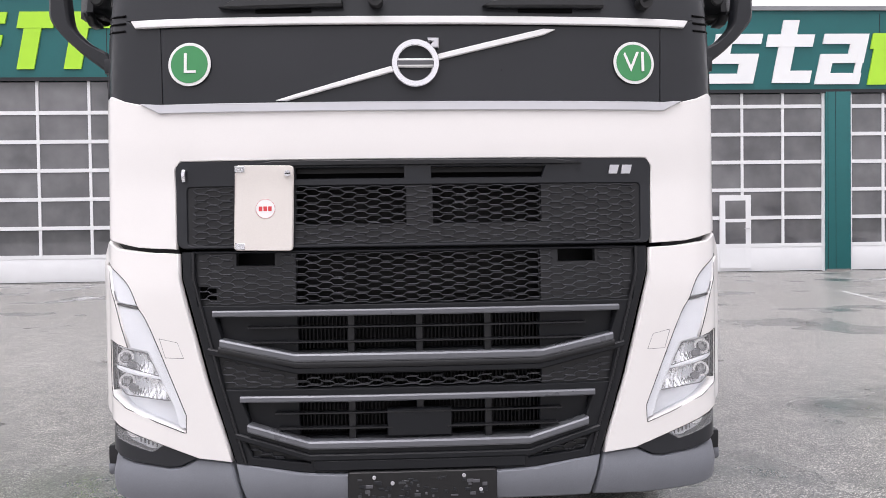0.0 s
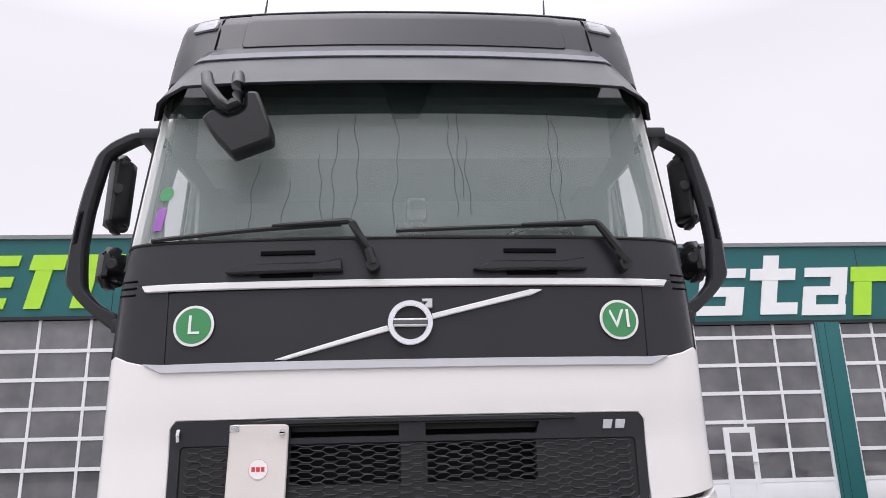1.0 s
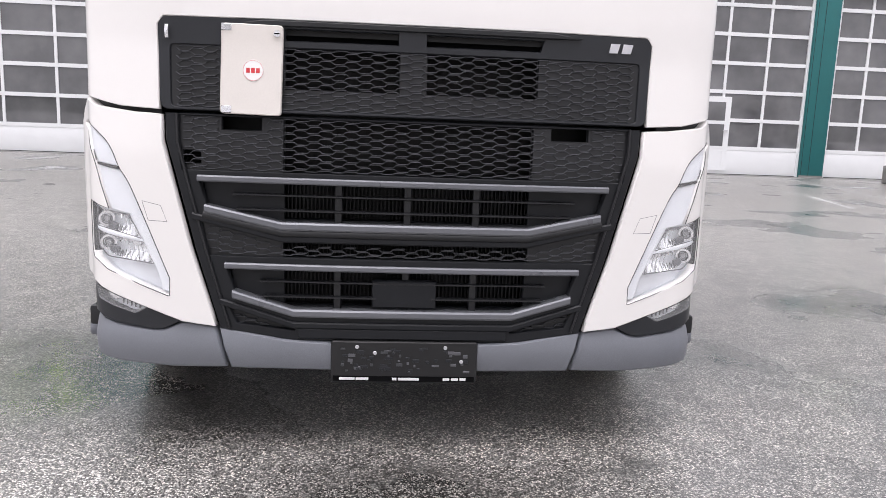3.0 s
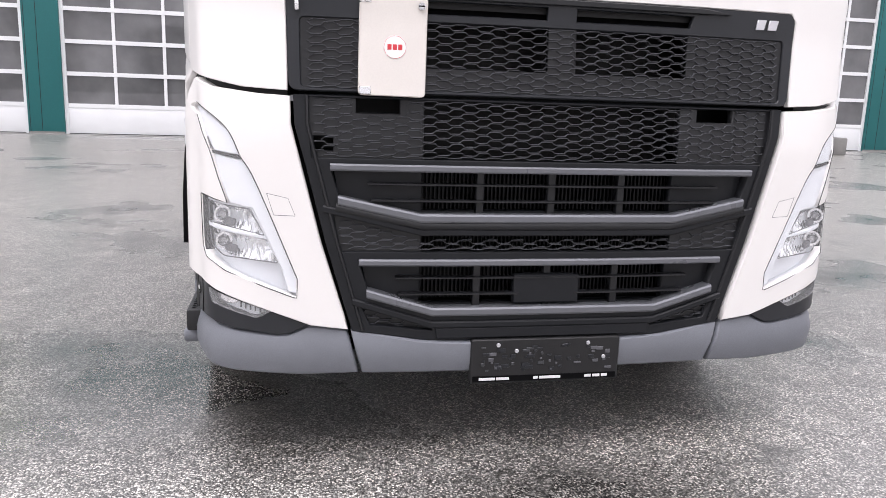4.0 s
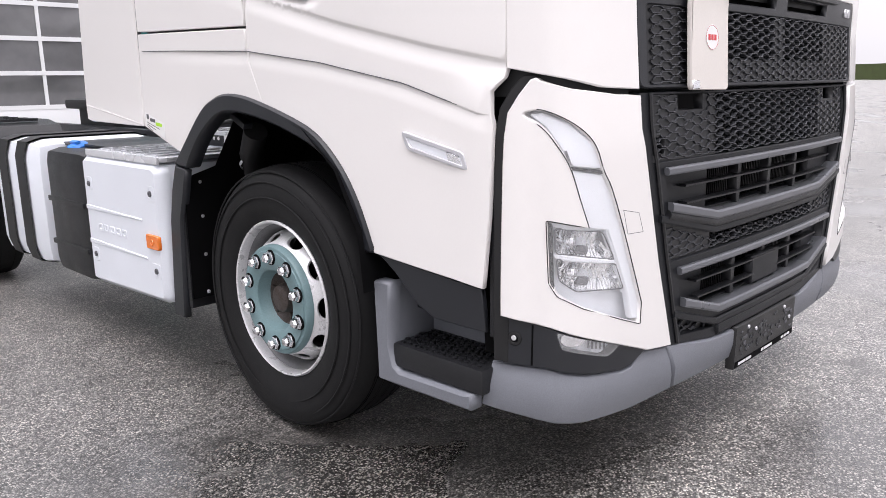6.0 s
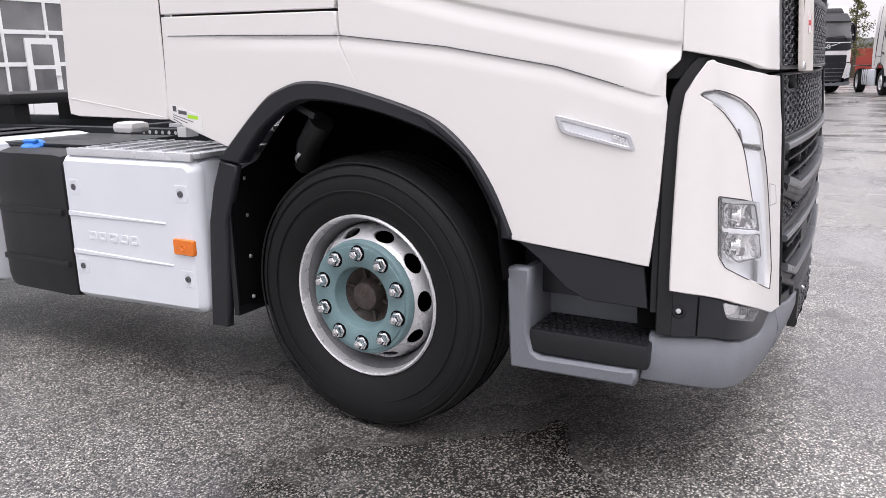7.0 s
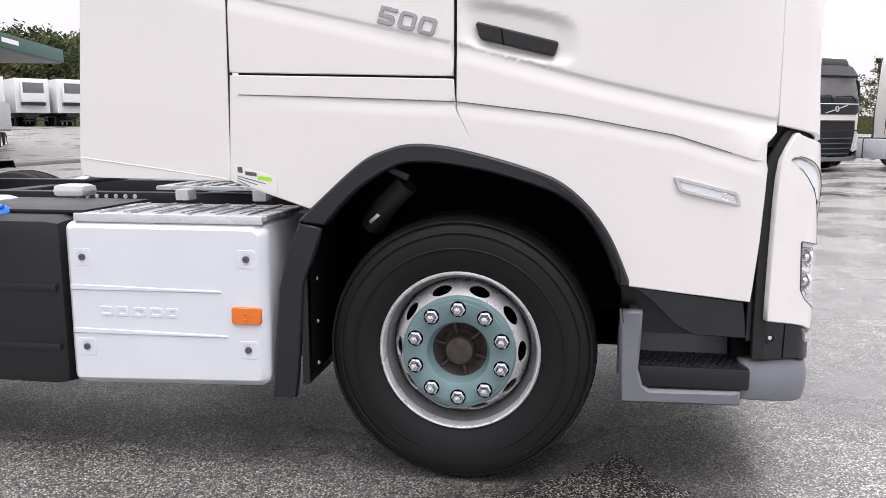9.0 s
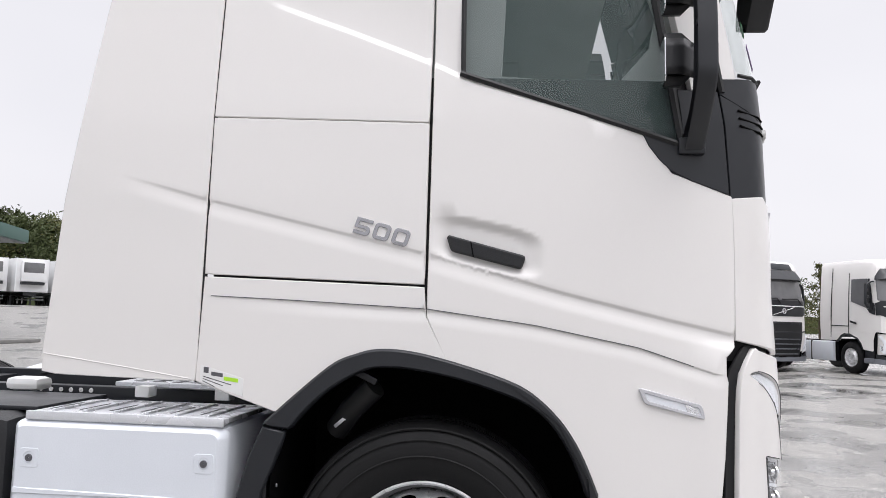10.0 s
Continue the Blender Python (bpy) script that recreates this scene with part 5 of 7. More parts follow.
# mirrors -------------------------------------------------------------------------------------
ARM = [(1.09, 2.83), (1.19, 2.825), (1.28, 2.777), (1.335, 2.718), (1.376, 2.55), (1.39, 2.461), (1.408, 2.292), (1.412, 2.14), (1.355, 2.068), (1.288, 2.005), (1.17, 1.915), (1.17, 2.00), (1.265, 2.05), (1.33, 2.115),
       (1.342, 2.22), (1.346, 2.31), (1.334, 2.46), (1.31, 2.6), (1.288, 2.712), (1.25, 2.74), (1.16, 2.79), (1.09, 2.79)]
for g in (-1, 1):
    side = [(g * x - .02, z) for x, z in ARM]
    arm = part("mirror_arm", sheet(rounded(side, .03), flat_place("y", .335, 1), holes=[rounded([(g * 1.358 - .02, 2.456), (g * 1.372 - .02, 2.304), (g * 1.396 - .02, 2.299), (g * 1.380 - .02, 2.45)], .006)], res=.03, depth=.065, bev=.010), DARK, truck, "dark grey mirror bracket with two mirrors")
    part("arm_foot", boxes((min(g * 1.10, g * 1.22), max(g * 1.10, g * 1.22), .33, .42, 1.925, 1.985), bev=.01), DARK, arm)
    part("arm_foot", boxes((min(g * 1.08, g * 1.17), max(g * 1.08, g * 1.17), .30, .50, 2.775, 2.825), bev=.01), DARK, arm)
    for z0, z1, x0, x1 in ((2.385, 2.755, 1.225, 1.335), (2.135, 2.325, 1.225, 1.345)):
        head = part("mirror_head", sheet(rounded([(g * (x0 + .015), z0 + .01), (g * x1, z0), (g * (x1 - .01), z1), (g * x0, z1 - .01)], .03), flat_place("y", .385, 1), res=.03, depth=.10, bev=.042), PLASTIC, arm)
        part("mirror_glass", sheet(rounded([(g * (x0 + .02), z0 + .02), (g * (x1 - .01), z0 + .015), (g * (x1 - .02), z1 - .02), (g * (x0 + .01), z1 - .03)], .02), flat_place("y", .487, -1), res=.06, depth=.004), CHROME, head)
        part("head_joint", lathe([(0, .024), (-.008, .026), (-.014, .02), (-.014, .001)], 16, m=Matrix.Translation((g * (x0 + .035), .386, (z0 + z1) / 2)) @ pose(0, 0, 0, 0, 0, 90)), SEAL, head)
fm = part("front_mirror_arm", tube([(-.83, .08, 2.958), (-.80, .0, 2.863), (-.776, -.02, 2.828), (-.74, -.03, 2.780), (-.705, -.035, 2.756), (-.678, -.03, 2.778), (-.672, -.02, 2.818), (-.682, .0, 2.868), (-.70, .08, 2.958)], .026, 10), PLASTIC, truck, "black front mirror hung from the sun visor")
part("mirror_head", sheet(rounded([(-.808, 2.714), (-.767, 2.646), (-.684, 2.554), (-.531, 2.617), (-.533, 2.672), (-.594, 2.826), (-.643, 2.826), (-.641, 2.750), (-.667, 2.728), (-.71, 2.714), (-.751, 2.745), (-.773, 2.745)], .014), flat_place("y", -.045, 1), res=.03, depth=.09, bev=.012), PLASTIC, fm)


# wheels ---------------------------------------------------------------------------------------
def wheel(parent, at, side, radius=.490, deep=False):
    """A truck wheel. side -1: its face looks to -x. deep: the disc is dished in, as on a driven axle."""
    root = new("wheel")
    root.parent = parent
    root.location = at
    root.rotation_euler = (0, 0, 0 if side < 0 else math.pi)
    R = radius
    carcass = lathe([(.02, .288), (-.022, .292), (-.036, .31), (-.050, .36), (-.050, .41), (-.040, .45), (-.020, R - .022), (.004, R - .006), (.05, R), (.10, R + .002), (.16, R + .002), (.20, R), (.235, R - .008), (.258, R - .04), (.268, .40), (.262, .32), (.24, .29)], 96)
    for v in carcass.verts:  # the load flattens the tread on the ground and swells the wall above it
        if v.co.z < -at[2] + .002:
            v.co.z = -at[2] + .002
        elif v.co.z < -.30 and v.co.x < 0:
            v.co.x -= .012 * smooth01((-.30 - v.co.z) / .15)
    tyre = part("tyre", carcass, RUBBER, root)
    for x, r in ((-.0515, .375), (-.0465, .43), (-.030, .466)):
        part("sidewall_rib", lathe([(x - .003, r), (x - .0045, r + .004), (x - .002, r + .008), (x + .003, r + .004)], 72), RUBBER, tyre)
    grooves = bmesh.new()
    for xg in (.050, .092, .135, .178):
        lathe([(xg - .005, R + .003), (xg, R - .012), (xg + .005, R + .003)], 72, grooves)
    for v in grooves.verts:
        v.co.z = max(v.co.z, -at[2] + .003)
    part("tread_groove", grooves, BLACK, tyre)
    rim = part("rim", lathe([(.006, .276), (-.020, .2785), (-.030, .282), (-.033, .2875), (-.027, .293), (-.010, .288), (.004, .280)], 96), STEEL, root)
    # the shade between rim lip and disc is in this colour
    part("rim_well", lathe([(.006, .276), (.014, .268), (.024, .262), (.06, .2535), (.20, .2535)], 72), RIMGUTTER, rim)
    if deep:
        part("wheel_disc", lathe([(.10, .255), (.13, .23), (.15, .18), (.15, .10), (.12, .09), (.05, .085), (.03, .06), (.03, .001)], 64), STEEL, root)
        return root
    # outset disc with ten hand holes
    prof = [(.15, .2515), (.09, .2512), (.045, .249), (.03, .243), (.010, .228), (-.012, .212), (-.026, .200)]
    arc = np.r_[0, np.cumsum([math.hypot(b[0] - a[0], b[1] - a[1]) for a, b in zip(prof, prof[1:])])]

    def place_disc(u, v, d):
        x, r = np.interp(v, arc, [p[0] for p in prof]), np.interp(v, arc, [p[1] for p in prof])
        return Vector((x + d * .8, (r - d * .5) * math.cos(u), (r - d * .5) * math.sin(u)))
    holes = [[(2 * math.pi * (k + .5) / 10 + math.pi / 2 + du, .148 + dv) for du, dv in [(.175 * math.cos(a), .027 * math.sin(a)) for a in np.linspace(0, 2 * math.pi, 17)[:-1]]] for k in range(10)]
    lo = math.pi / 2 + .0
    part("wheel_disc", sheet([(lo, 0), (lo + 2 * math.pi, 0), (lo + 2 * math.pi, arc[-1]), (lo, arc[-1])], place_disc, holes=holes, res=.05, depth=.012, bev=.0005), STEEL, root)
    # black sheet behind the hand holes, put there for their shade
    part("hand_hole_backing", lathe([(.19, .25), (.18, .06)], 40), BLACK, root)
    hub = part("hub_ring", lathe([(-.022, .206), (-.040, .204), (-.048, .198), (-.0485, .186), (-.053, .184), (-.053, .122), (-.046, .113), (-.010, .108), (.0, .10)], 72), TEALHUB, root)
    part("hub_inside", lathe([(-.008, .109), (.010, .095), (.03, .07), (.022, .058), (-.010, .053), (-.024, .048), (-.028, .036), (-.028, .001)], 40), RUST, root)
    for k in range(10):
        a = math.pi / 2 + k * math.pi / 5
        c = Vector((-.053, .163 * math.cos(a), .162 * math.sin(a)))
        bolt = part("wheel_nut", lathe([(0, .025), (-.006, .0255), (-.008, .0205), (-.022, .0195), (-.031, .013), (-.034, .001)], 6, m=Matrix.Translation(c)), CHROME, hub)
        part("nut_seat", lathe([(.001, .029), (-.002, .0285), (-.002, .0195)], 16, m=Matrix.Translation(c)), BLACK, bolt)
    for k in range(6):
        a = k * math.pi / 3 + .3
        m = Matrix.Translation((0, .08 * math.cos(a), .08 * math.sin(a))) @ Matrix.Rotation(a, 4, "X")
        part("hub_rib", box(bmesh.new(), .004, .02, -.022, .022, -.005, .005, m=m), RUST, hub)
    return root


for g in (-1, 1):
    wheel(truck, (g * 1.175, 1.27, .488), g)
    wheel(truck, (g * 1.34, 4.85, .488), g, deep=True)
part("front_axle", tube([(-1.0, 1.27, .45), (-.6, 1.27, .40), (.6, 1.27, .40), (1.0, 1.27, .45)], .06, 10), BLACK, truck)
part("rear_axle", tube([(-1.1, 4.85, .488), (1.1, 4.85, .488)], .10, 12), BLACK, truck)

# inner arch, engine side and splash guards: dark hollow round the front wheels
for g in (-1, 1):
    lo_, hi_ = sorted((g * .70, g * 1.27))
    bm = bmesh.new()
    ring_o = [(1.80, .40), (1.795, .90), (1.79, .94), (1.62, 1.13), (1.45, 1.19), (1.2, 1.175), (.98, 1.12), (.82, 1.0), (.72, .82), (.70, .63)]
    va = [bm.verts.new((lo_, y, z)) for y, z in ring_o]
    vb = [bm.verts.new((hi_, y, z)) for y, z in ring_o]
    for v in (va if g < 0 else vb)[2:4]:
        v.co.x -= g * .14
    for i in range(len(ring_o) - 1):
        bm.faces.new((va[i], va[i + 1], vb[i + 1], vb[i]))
    # black liner; its void colour also carries the shade of the arch
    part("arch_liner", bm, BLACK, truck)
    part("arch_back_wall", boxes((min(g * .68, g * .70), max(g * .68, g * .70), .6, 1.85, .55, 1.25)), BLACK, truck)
    part("mudflap", boxes((min(g * .85, g * 1.27), max(g * .85, g * 1.27), 1.81, 1.835, .36, .90)), PLASTIC, truck)
    for z in (.42, .58, .74, .88):
        part("flap_bolt", lathe([(0, .008), (-.006, .007), (-.008, .001)], 8, m=Matrix.Translation((g * 1.2, 1.80, z)) @ pose(0, 0, 0, 0, 0, 90)), TRIM, truck)
    part("air_pipe", tube([(g * 1.05, 1.62, .92), (g * 1.10, 1.56, 1.0), (g * 1.13, 1.47, 1.09)], .045, 14), SEAL, truck)
    part("pipe_clamp", lathe([(-.006, .047), (-.006, .049), (.006, .049), (.006, .047)], 20, m=Matrix.Translation((g * 1.085, 1.585, .965)) @ pose(0, 0, 0, 0, 0, 0) @ Matrix.Rotation(radians(50), 4, "X") @ Matrix.Rotation(radians(90), 4, "Z")), ALU, truck)
    part("pipe_end", box(bmesh.new(), -.02, .02, -.05, .05, -.012, .012, .004, m=Matrix.Translation((g * 1.17, 1.50, 1.13)) @ Matrix.Rotation(radians(25), 4, "X")), DARK, truck)
    part("sill_front", boxes((min(g * .9, g * 1.19) + (.09 if g < 0 else 0), max(g * .9, g * 1.19) - (.09 if g > 0 else 0), .26, .70, .56, .75)), DARK, truck)

# chassis ----------------------------------------------------------------------------------------
chassis = part("chassis_frame", boxes((-.45, -.38, .4, 5.9, .68, .98), (.38, .45, .4, 5.9, .68, .98), (-.38, .38, 2.7, 2.8, .72, .95), (-.38, .38, 5.7, 5.8, .72, .95), (-.38, .38, 3.9, 4.0, .72, .95), bev=.008), DARK, truck)
for k in range(7):
    part("frame_hole", lathe([(0, .011), (-.002, .010), (-.002, .001)], 12, m=Matrix.Translation((-.452, 2.95 + k * .05, .96))), WHITEBAR, chassis)
# unseen plate, added to keep light off the ground beneath the truck
part("belly_light_blocker", boxes((-.66, .66, .32, 2.6, .385, .40), (-.95, .95, .05, .32, .385, .40)), BLACK, truck)
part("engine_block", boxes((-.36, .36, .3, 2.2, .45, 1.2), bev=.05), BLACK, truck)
part("cab_back_wall", boxes((-1.2, 1.2, 2.02, 2.06, 1.25, 3.3)), WHITE, truck)
part("cab_floor", boxes((-1.02, 1.02, .25, 2.04, 1.22, 1.27)), BLACK, truck)

for g in (-1, 1):
    face = g * 1.31
    cover = part("tank_cover", sheet(rounded([(1.955, .352), (2.736, .327), (2.732, .93), (2.70, .948), (1.985, .948), (1.95, .92)], .04), flat_place("x", face, -g), res=.05, depth=.06, bev=.025), TANKW, truck, "white plastic side cover with four screws")
    part("tank_body", boxes((min(g * .62, g * 1.28), max(g * .62, g * 1.28), 1.95, 2.70, .345, .95), bev=.05), TANKW, cover)
    for y, z in ((2.658, .815), (2.02, .822), (2.663, .475), (2.024, .489)):
        part("screw_pocket", sheet(rounded([(y - .035, z - .032), (y + .035, z - .032), (y + .035, z + .032), (y - .035, z + .032)], .012), flat_place("x", face + g * .0015, -g), holes=[circle(y, z, .022, 18)], res=.03, depth=.003, bev=.001), TANKW, cover)
        part("screw", lathe([(0, .013), (-.006, .012), (-.006, .004), (-.002, .003), (-.002, .001)], 14, m=Matrix.Translation((face, y, z)) @ pose(0, 0, 0, 0, 0, 0 if g < 0 else 180)), GREYTXT, cover)
    for z, y0, y1 in ((.700, 2.71, 2.12), (.535, 2.71, 2.10)):
        part("cover_rib", sheet([(y0, z - .006), (y1, z - .001), (y1, z + .002), (y0, z + .010)], flat_place("x", face + g * .004, -g), res=.06, depth=.008, bev=.003), TANKW, cover)
    for k, (w) in enumerate((.05, .045, .05, .05, .045)):
        y = 2.60 - k * .066
        part("embossed_bar", sheet(rounded([(y, .598), (y - w, .598), (y - w, .632), (y, .632)], .008), flat_place("x", face + g * .0025, -g), holes=[rounded([(y - .010, .607), (y - w + .010, .607), (y - w + .010, .623), (y - .010, .623)], .004)], res=.03, depth=.004, bev=.0015), TANKW, cover)
    ref = part("side_reflector", sheet(rounded([(1.973, .588), (2.077, .588), (2.077, .645), (1.973, .645)], .008), flat_place("x", face + g * .010, -g), res=.03, depth=.016, bev=.003), ORANGE, cover)
    part("reflector_ring", lathe([(0, .014), (-.002, .013), (-.002, .010), (0, .009)], 20, m=Matrix.Translation((face + g * .0105, 2.025, .616)) @ pose(0, 0, 0, 0, 0, 0 if g < 0 else 180)), ORANGE, ref)
    lid = part("step_plate", boxes((min(g * .86, g * 1.295), max(g * .86, g * 1.295), 1.96, 2.69, .952, .972), bev=.006), ALU, truck, "pale aluminium catwalk plate on the tank")
    part("plate_lip", boxes((min(g * 1.285, g * 1.30), max(g * 1.285, g * 1.30), 1.96, 2.69, .945, .976), bev=.004), ALU, lid)
    for i in range(6):
        y = 2.03 + i * .115
        part("plate_rib", box(bmesh.new(), min(g * .90, g * 1.26), max(g * .90, g * 1.26), y, y + .012, .970, .980, .003), ALU, lid)
        part("plate_slot", boxes((min(g * 1.0, g * 1.2), max(g * 1.0, g * 1.2), y + .05, y + .058, .971, .9735)), GREYTXT, lid)
    cat = part("catwalk_plate", boxes((min(g * .30, g * .80), max(g * .30, g * .80), 2.0, 2.64, 1.022, 1.04), bev=.004), ALU, truck)
    for i in range(7):
        for j in range(7):
            x, y = g * (.35 + i * .065), 2.05 + j * .085
            part("plate_slot", boxes((x - .018, x + .018, y - .02, y + .02, 1.04, 1.042)), GREYTXT, cat)
    for y in (2.12, 2.46):
        part("plate_support", boxes((min(g * .79, g * .86), max(g * .79, g * .86), y, y + .06, .985, 1.03), bev=.004), STWHITE, cat)
    # dark tank with its blue cap, then the white tank with two straps
    dt = part("dark_tank", boxes((min(g * .62, g * 1.30), max(g * .62, g * 1.30), 2.75, 3.28, .30, .955), bev=.07), TANKD, truck, "dark plastic tank with a blue cap")
    for z in (.46, .69):
        part("tank_groove", boxes((min(g * 1.26, g * 1.306), max(g * 1.26, g * 1.306), 2.78, 3.25, z - .012, z + .016), bev=.006), TANKD, dt)
    part("tank_cap", lathe([(0, .001), (0, .055), (-.03, .057), (-.045, .045), (-.05, .02), (-.051, .001)], 24, m=Matrix.Translation((g * 1.17, 3.11, .93)) @ Matrix.Rotation(radians(72), 4, "Y")), BLUE, dt)
    part("cap_seat", lathe([(0, .001), (0, .075), (-.02, .07), (-.02, .001)], 24, m=Matrix.Translation((g * 1.165, 3.11, .918)) @ Matrix.Rotation(radians(72), 4, "Y")), TANKD, dt)
    part("cap_grip", box(bmesh.new(), -.062, -.046, -.045, .045, -.012, .012, .005, m=Matrix.Translation((g * 1.17, 3.11, .93)) @ Matrix.Rotation(radians(72), 4, "Y")), BLUE, dt)
    wt = part("fuel_tank", boxes((min(g * .62, g * 1.32), max(g * .62, g * 1.32), 3.31, 4.10, .30, .985), bev=.10), TANKW, truck, "white fuel tank held by dark straps")
    for y in (3.52, 3.82):
        part("tank_strap", boxes((min(g * .61, g * 1.33), max(g * .61, g * 1.33), y, y + .05, .29, .997), bev=.10), SEAL, wt)
    fl = bmesh.new()
    prof = [(5.02, 1.048), (5.06, 1.05)] if g > 0 else [(4.22, .60), (4.26, .86), (4.40, 1.02), (4.60, 1.05)]
    prof = prof + [(5.10, 1.05), (5.30, 1.02), (5.46, .88), (5.50, .45)]
    a0, a1 = sorted((g * .80, g * 1.36))
    va = [fl.verts.new((a0, y, z)) for y, z in prof]
    vb = [fl.verts.new((a1, y, z)) for y, z in prof]
    vc = [fl.verts.new((g * 1.36, 4.85 + (y - 4.85) * .90, .488 + (z - .488) * .90)) for y, z in prof]
    vo = vb if g > 0 else va
    for i in range(len(prof) - 1):
        fl.faces.new((va[i], va[i + 1], vb[i + 1], vb[i]))
        fl.faces.new((vo[i], vo[i + 1], vc[i + 1], vc[i]))
    mg = part("rear_mudguard", fl, PLASTIC, truck)
    for i in range(4 if g < 0 else 0):
        part("guard_rib", boxes((min(g * .9, g * 1.3), max(g * .9, g * 1.3), 4.50 + i * .2, 4.53 + i * .2, 1.045, 1.062)), PLASTIC, mg)
    part("guard_lamp", boxes((min(g * 1.36, g * 1.375), max(g * 1.36, g * 1.375), 4.16, 4.24, .62, .67), bev=.006), ORANGE, mg) if g < 0 else None
    part("rear_flap", boxes((min(g * .8, g * 1.36), max(g * .8, g * 1.36), 5.49, 5.51, .22, .6)), SEAL, mg)
# fifth wheel, pipes and cables between the frame rails
plate5 = bmesh.new()
box(plate5, -.45, .45, 4.45, 5.25, 1.10, 1.17, .02)
box(plate5, -.40, -.30, 4.5, 5.1, .96, 1.12)
box(plate5, .30, .40, 4.5, 5.1, .96, 1.12)
part("coupling_plate", plate5, SEAL, truck)
part("air_tank", tube([(-.75, 3.3, .80), (-.75, 3.9, .80)], .12, 16), DARK, truck)
part("air_tank", tube([(.75, 3.3, .80), (.75, 3.9, .80)], .12, 16), DARK, truck)
part("valve_cover", boxes((-.66, -.54, 3.08, 3.24, .97, 1.028), bev=.028), STWHITE, truck)
part("top_cover", boxes((-1.16, -.68, 2.74, 3.7, .955, .972), bev=.006), DARK, truck)
for k in range(5):
    x = -.30 + k * .15
    part("air_hose", tube([(x, 2.10, 1.45), (x + .02, 2.35, 1.28), (x - .03, 2.75, 1.08), (x, 3.3, 1.02)], .014, 8), SEAL, truck)

# ---- the yard ----
def rise_at(x, y):
    """Height of the ground: level, but bent to fit the camera's view, with a hollow under the far trucks and a gentle
    climb towards the trees behind the trailers.
    """
    dx, dy = x + 3.83, y - .88
    r, az = math.hypot(dx, dy), math.degrees(math.atan2(dy, dx))
    return 1.5 * smooth01((r - 33) / 40) * smooth01(1.4 - abs(az - 42) / 22) - .36 * smooth01((r - 12) / 10) * (1 - .6 * smooth01((r - 27) / 7)) * smooth01(1.6 - abs(az) / 12)


g_ = bmesh.new()
radii = [6, 12, 16, 20, 24, 27, 30, 33] + [36 + 3 * k for k in range(14)] + [85, 100, 140, 250, 600, 2500]
rings = []
for r in radii:
    ring = []
    for k in range(120):
        a = 2 * math.pi * k / 120
        x, y = -3.83 + r * math.cos(a), .88 + r * math.sin(a)
        ring.append(g_.verts.new((x, y, rise_at(x, y))))
    rings.append(ring)
g_.faces.new(rings[0])
for q, s in zip(rings, rings[1:]):
    for k in range(120):
        g_.faces.new((q[k], q[(k + 1) % 120], s[(k + 1) % 120], s[k]))
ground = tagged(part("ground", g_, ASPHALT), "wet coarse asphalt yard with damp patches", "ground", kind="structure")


def marking(points, w=.10):
    bm = bmesh.new()
    for (x0, y0), (x1, y1) in zip(points, points[1:]):
        d = Vector((x1 - x0, y1 - y0)).normalized()
        n_ = Vector((-d.y, d.x)) * w / 2
        k = 6
        for i in range(k):
            a, b = Vector((x0, y0)).lerp((x1, y1), i / k), Vector((x0, y0)).lerp((x1, y1), (i + .97) / k)
            bm.faces.new([bm.verts.new((*p, .004)) for p in (a - n_, b - n_, b + n_, a + n_)])
    return tagged(part("road_marking", bm, PAINT), "worn white line painted on the asphalt", "road marking", kind="structure")


marking([(8.4, 16.4), (8.75, 12.8)])
marking([(8.7, 12.3), (8.1, 9.9)])
marking([(11.3, 18.3), (10.9, 15.6)])
marking([(10.75, 14.6), (10.3, 11.8)])

# ---- workshop building behind the truck ----
WY = 19.37
wall = boxes((-40, -8.05, WY, WY + .35, 5.75, 8.15), (-8.05, 18.35, WY, WY + .35, 5.3, 7.68))
hall = tagged(part("wall_workshop", wall, PUMPTEAL, smooth=False), "teal cladding of a workshop hall over its doors", "wall", kind="structure")
part("wall_above_door", boxes((-8.05, 7.0, WY + .01, WY + .34, 5.3, 5.9)), PUMPTEAL, hall)
part("roof_edge", boxes((-40, -8.05, WY - .08, WY + .4, 8.15, 8.27), (-8.05, 18.40, WY - .08, WY + .4, 7.68, 7.80)), ROOFGREY, hall)
part("fascia_lip", boxes((-40, -8.05, WY - .05, WY, 5.72, 5.82), (-8.05, 18.36, WY - .05, WY, 5.27, 5.37)), DARK, hall)
part("back_wall", boxes((-40, 18.3, WY + 12, WY + 12.3, 0, 7.6)), ROOFGREY, hall)
part("end_wall", boxes((18.0, 18.3, WY + .3, WY + 12, 0, 7.6)), PUMPTEAL, hall)
part("hall_roof", boxes((-40, 18.3, WY + .3, WY + 12, 7.3, 7.6)), ROOFGREY, hall)
part("hall_floor", boxes((-40, 18.3, WY + .3, WY + 12, -.05, .006)), CONCRETE, hall)
for k in range(8):
    part("fascia_joint", boxes((-38.5 + k * 7.5, -38.48 + k * 7.5, WY - .004, WY, 5.5, 7.6)), SEAL, hall)


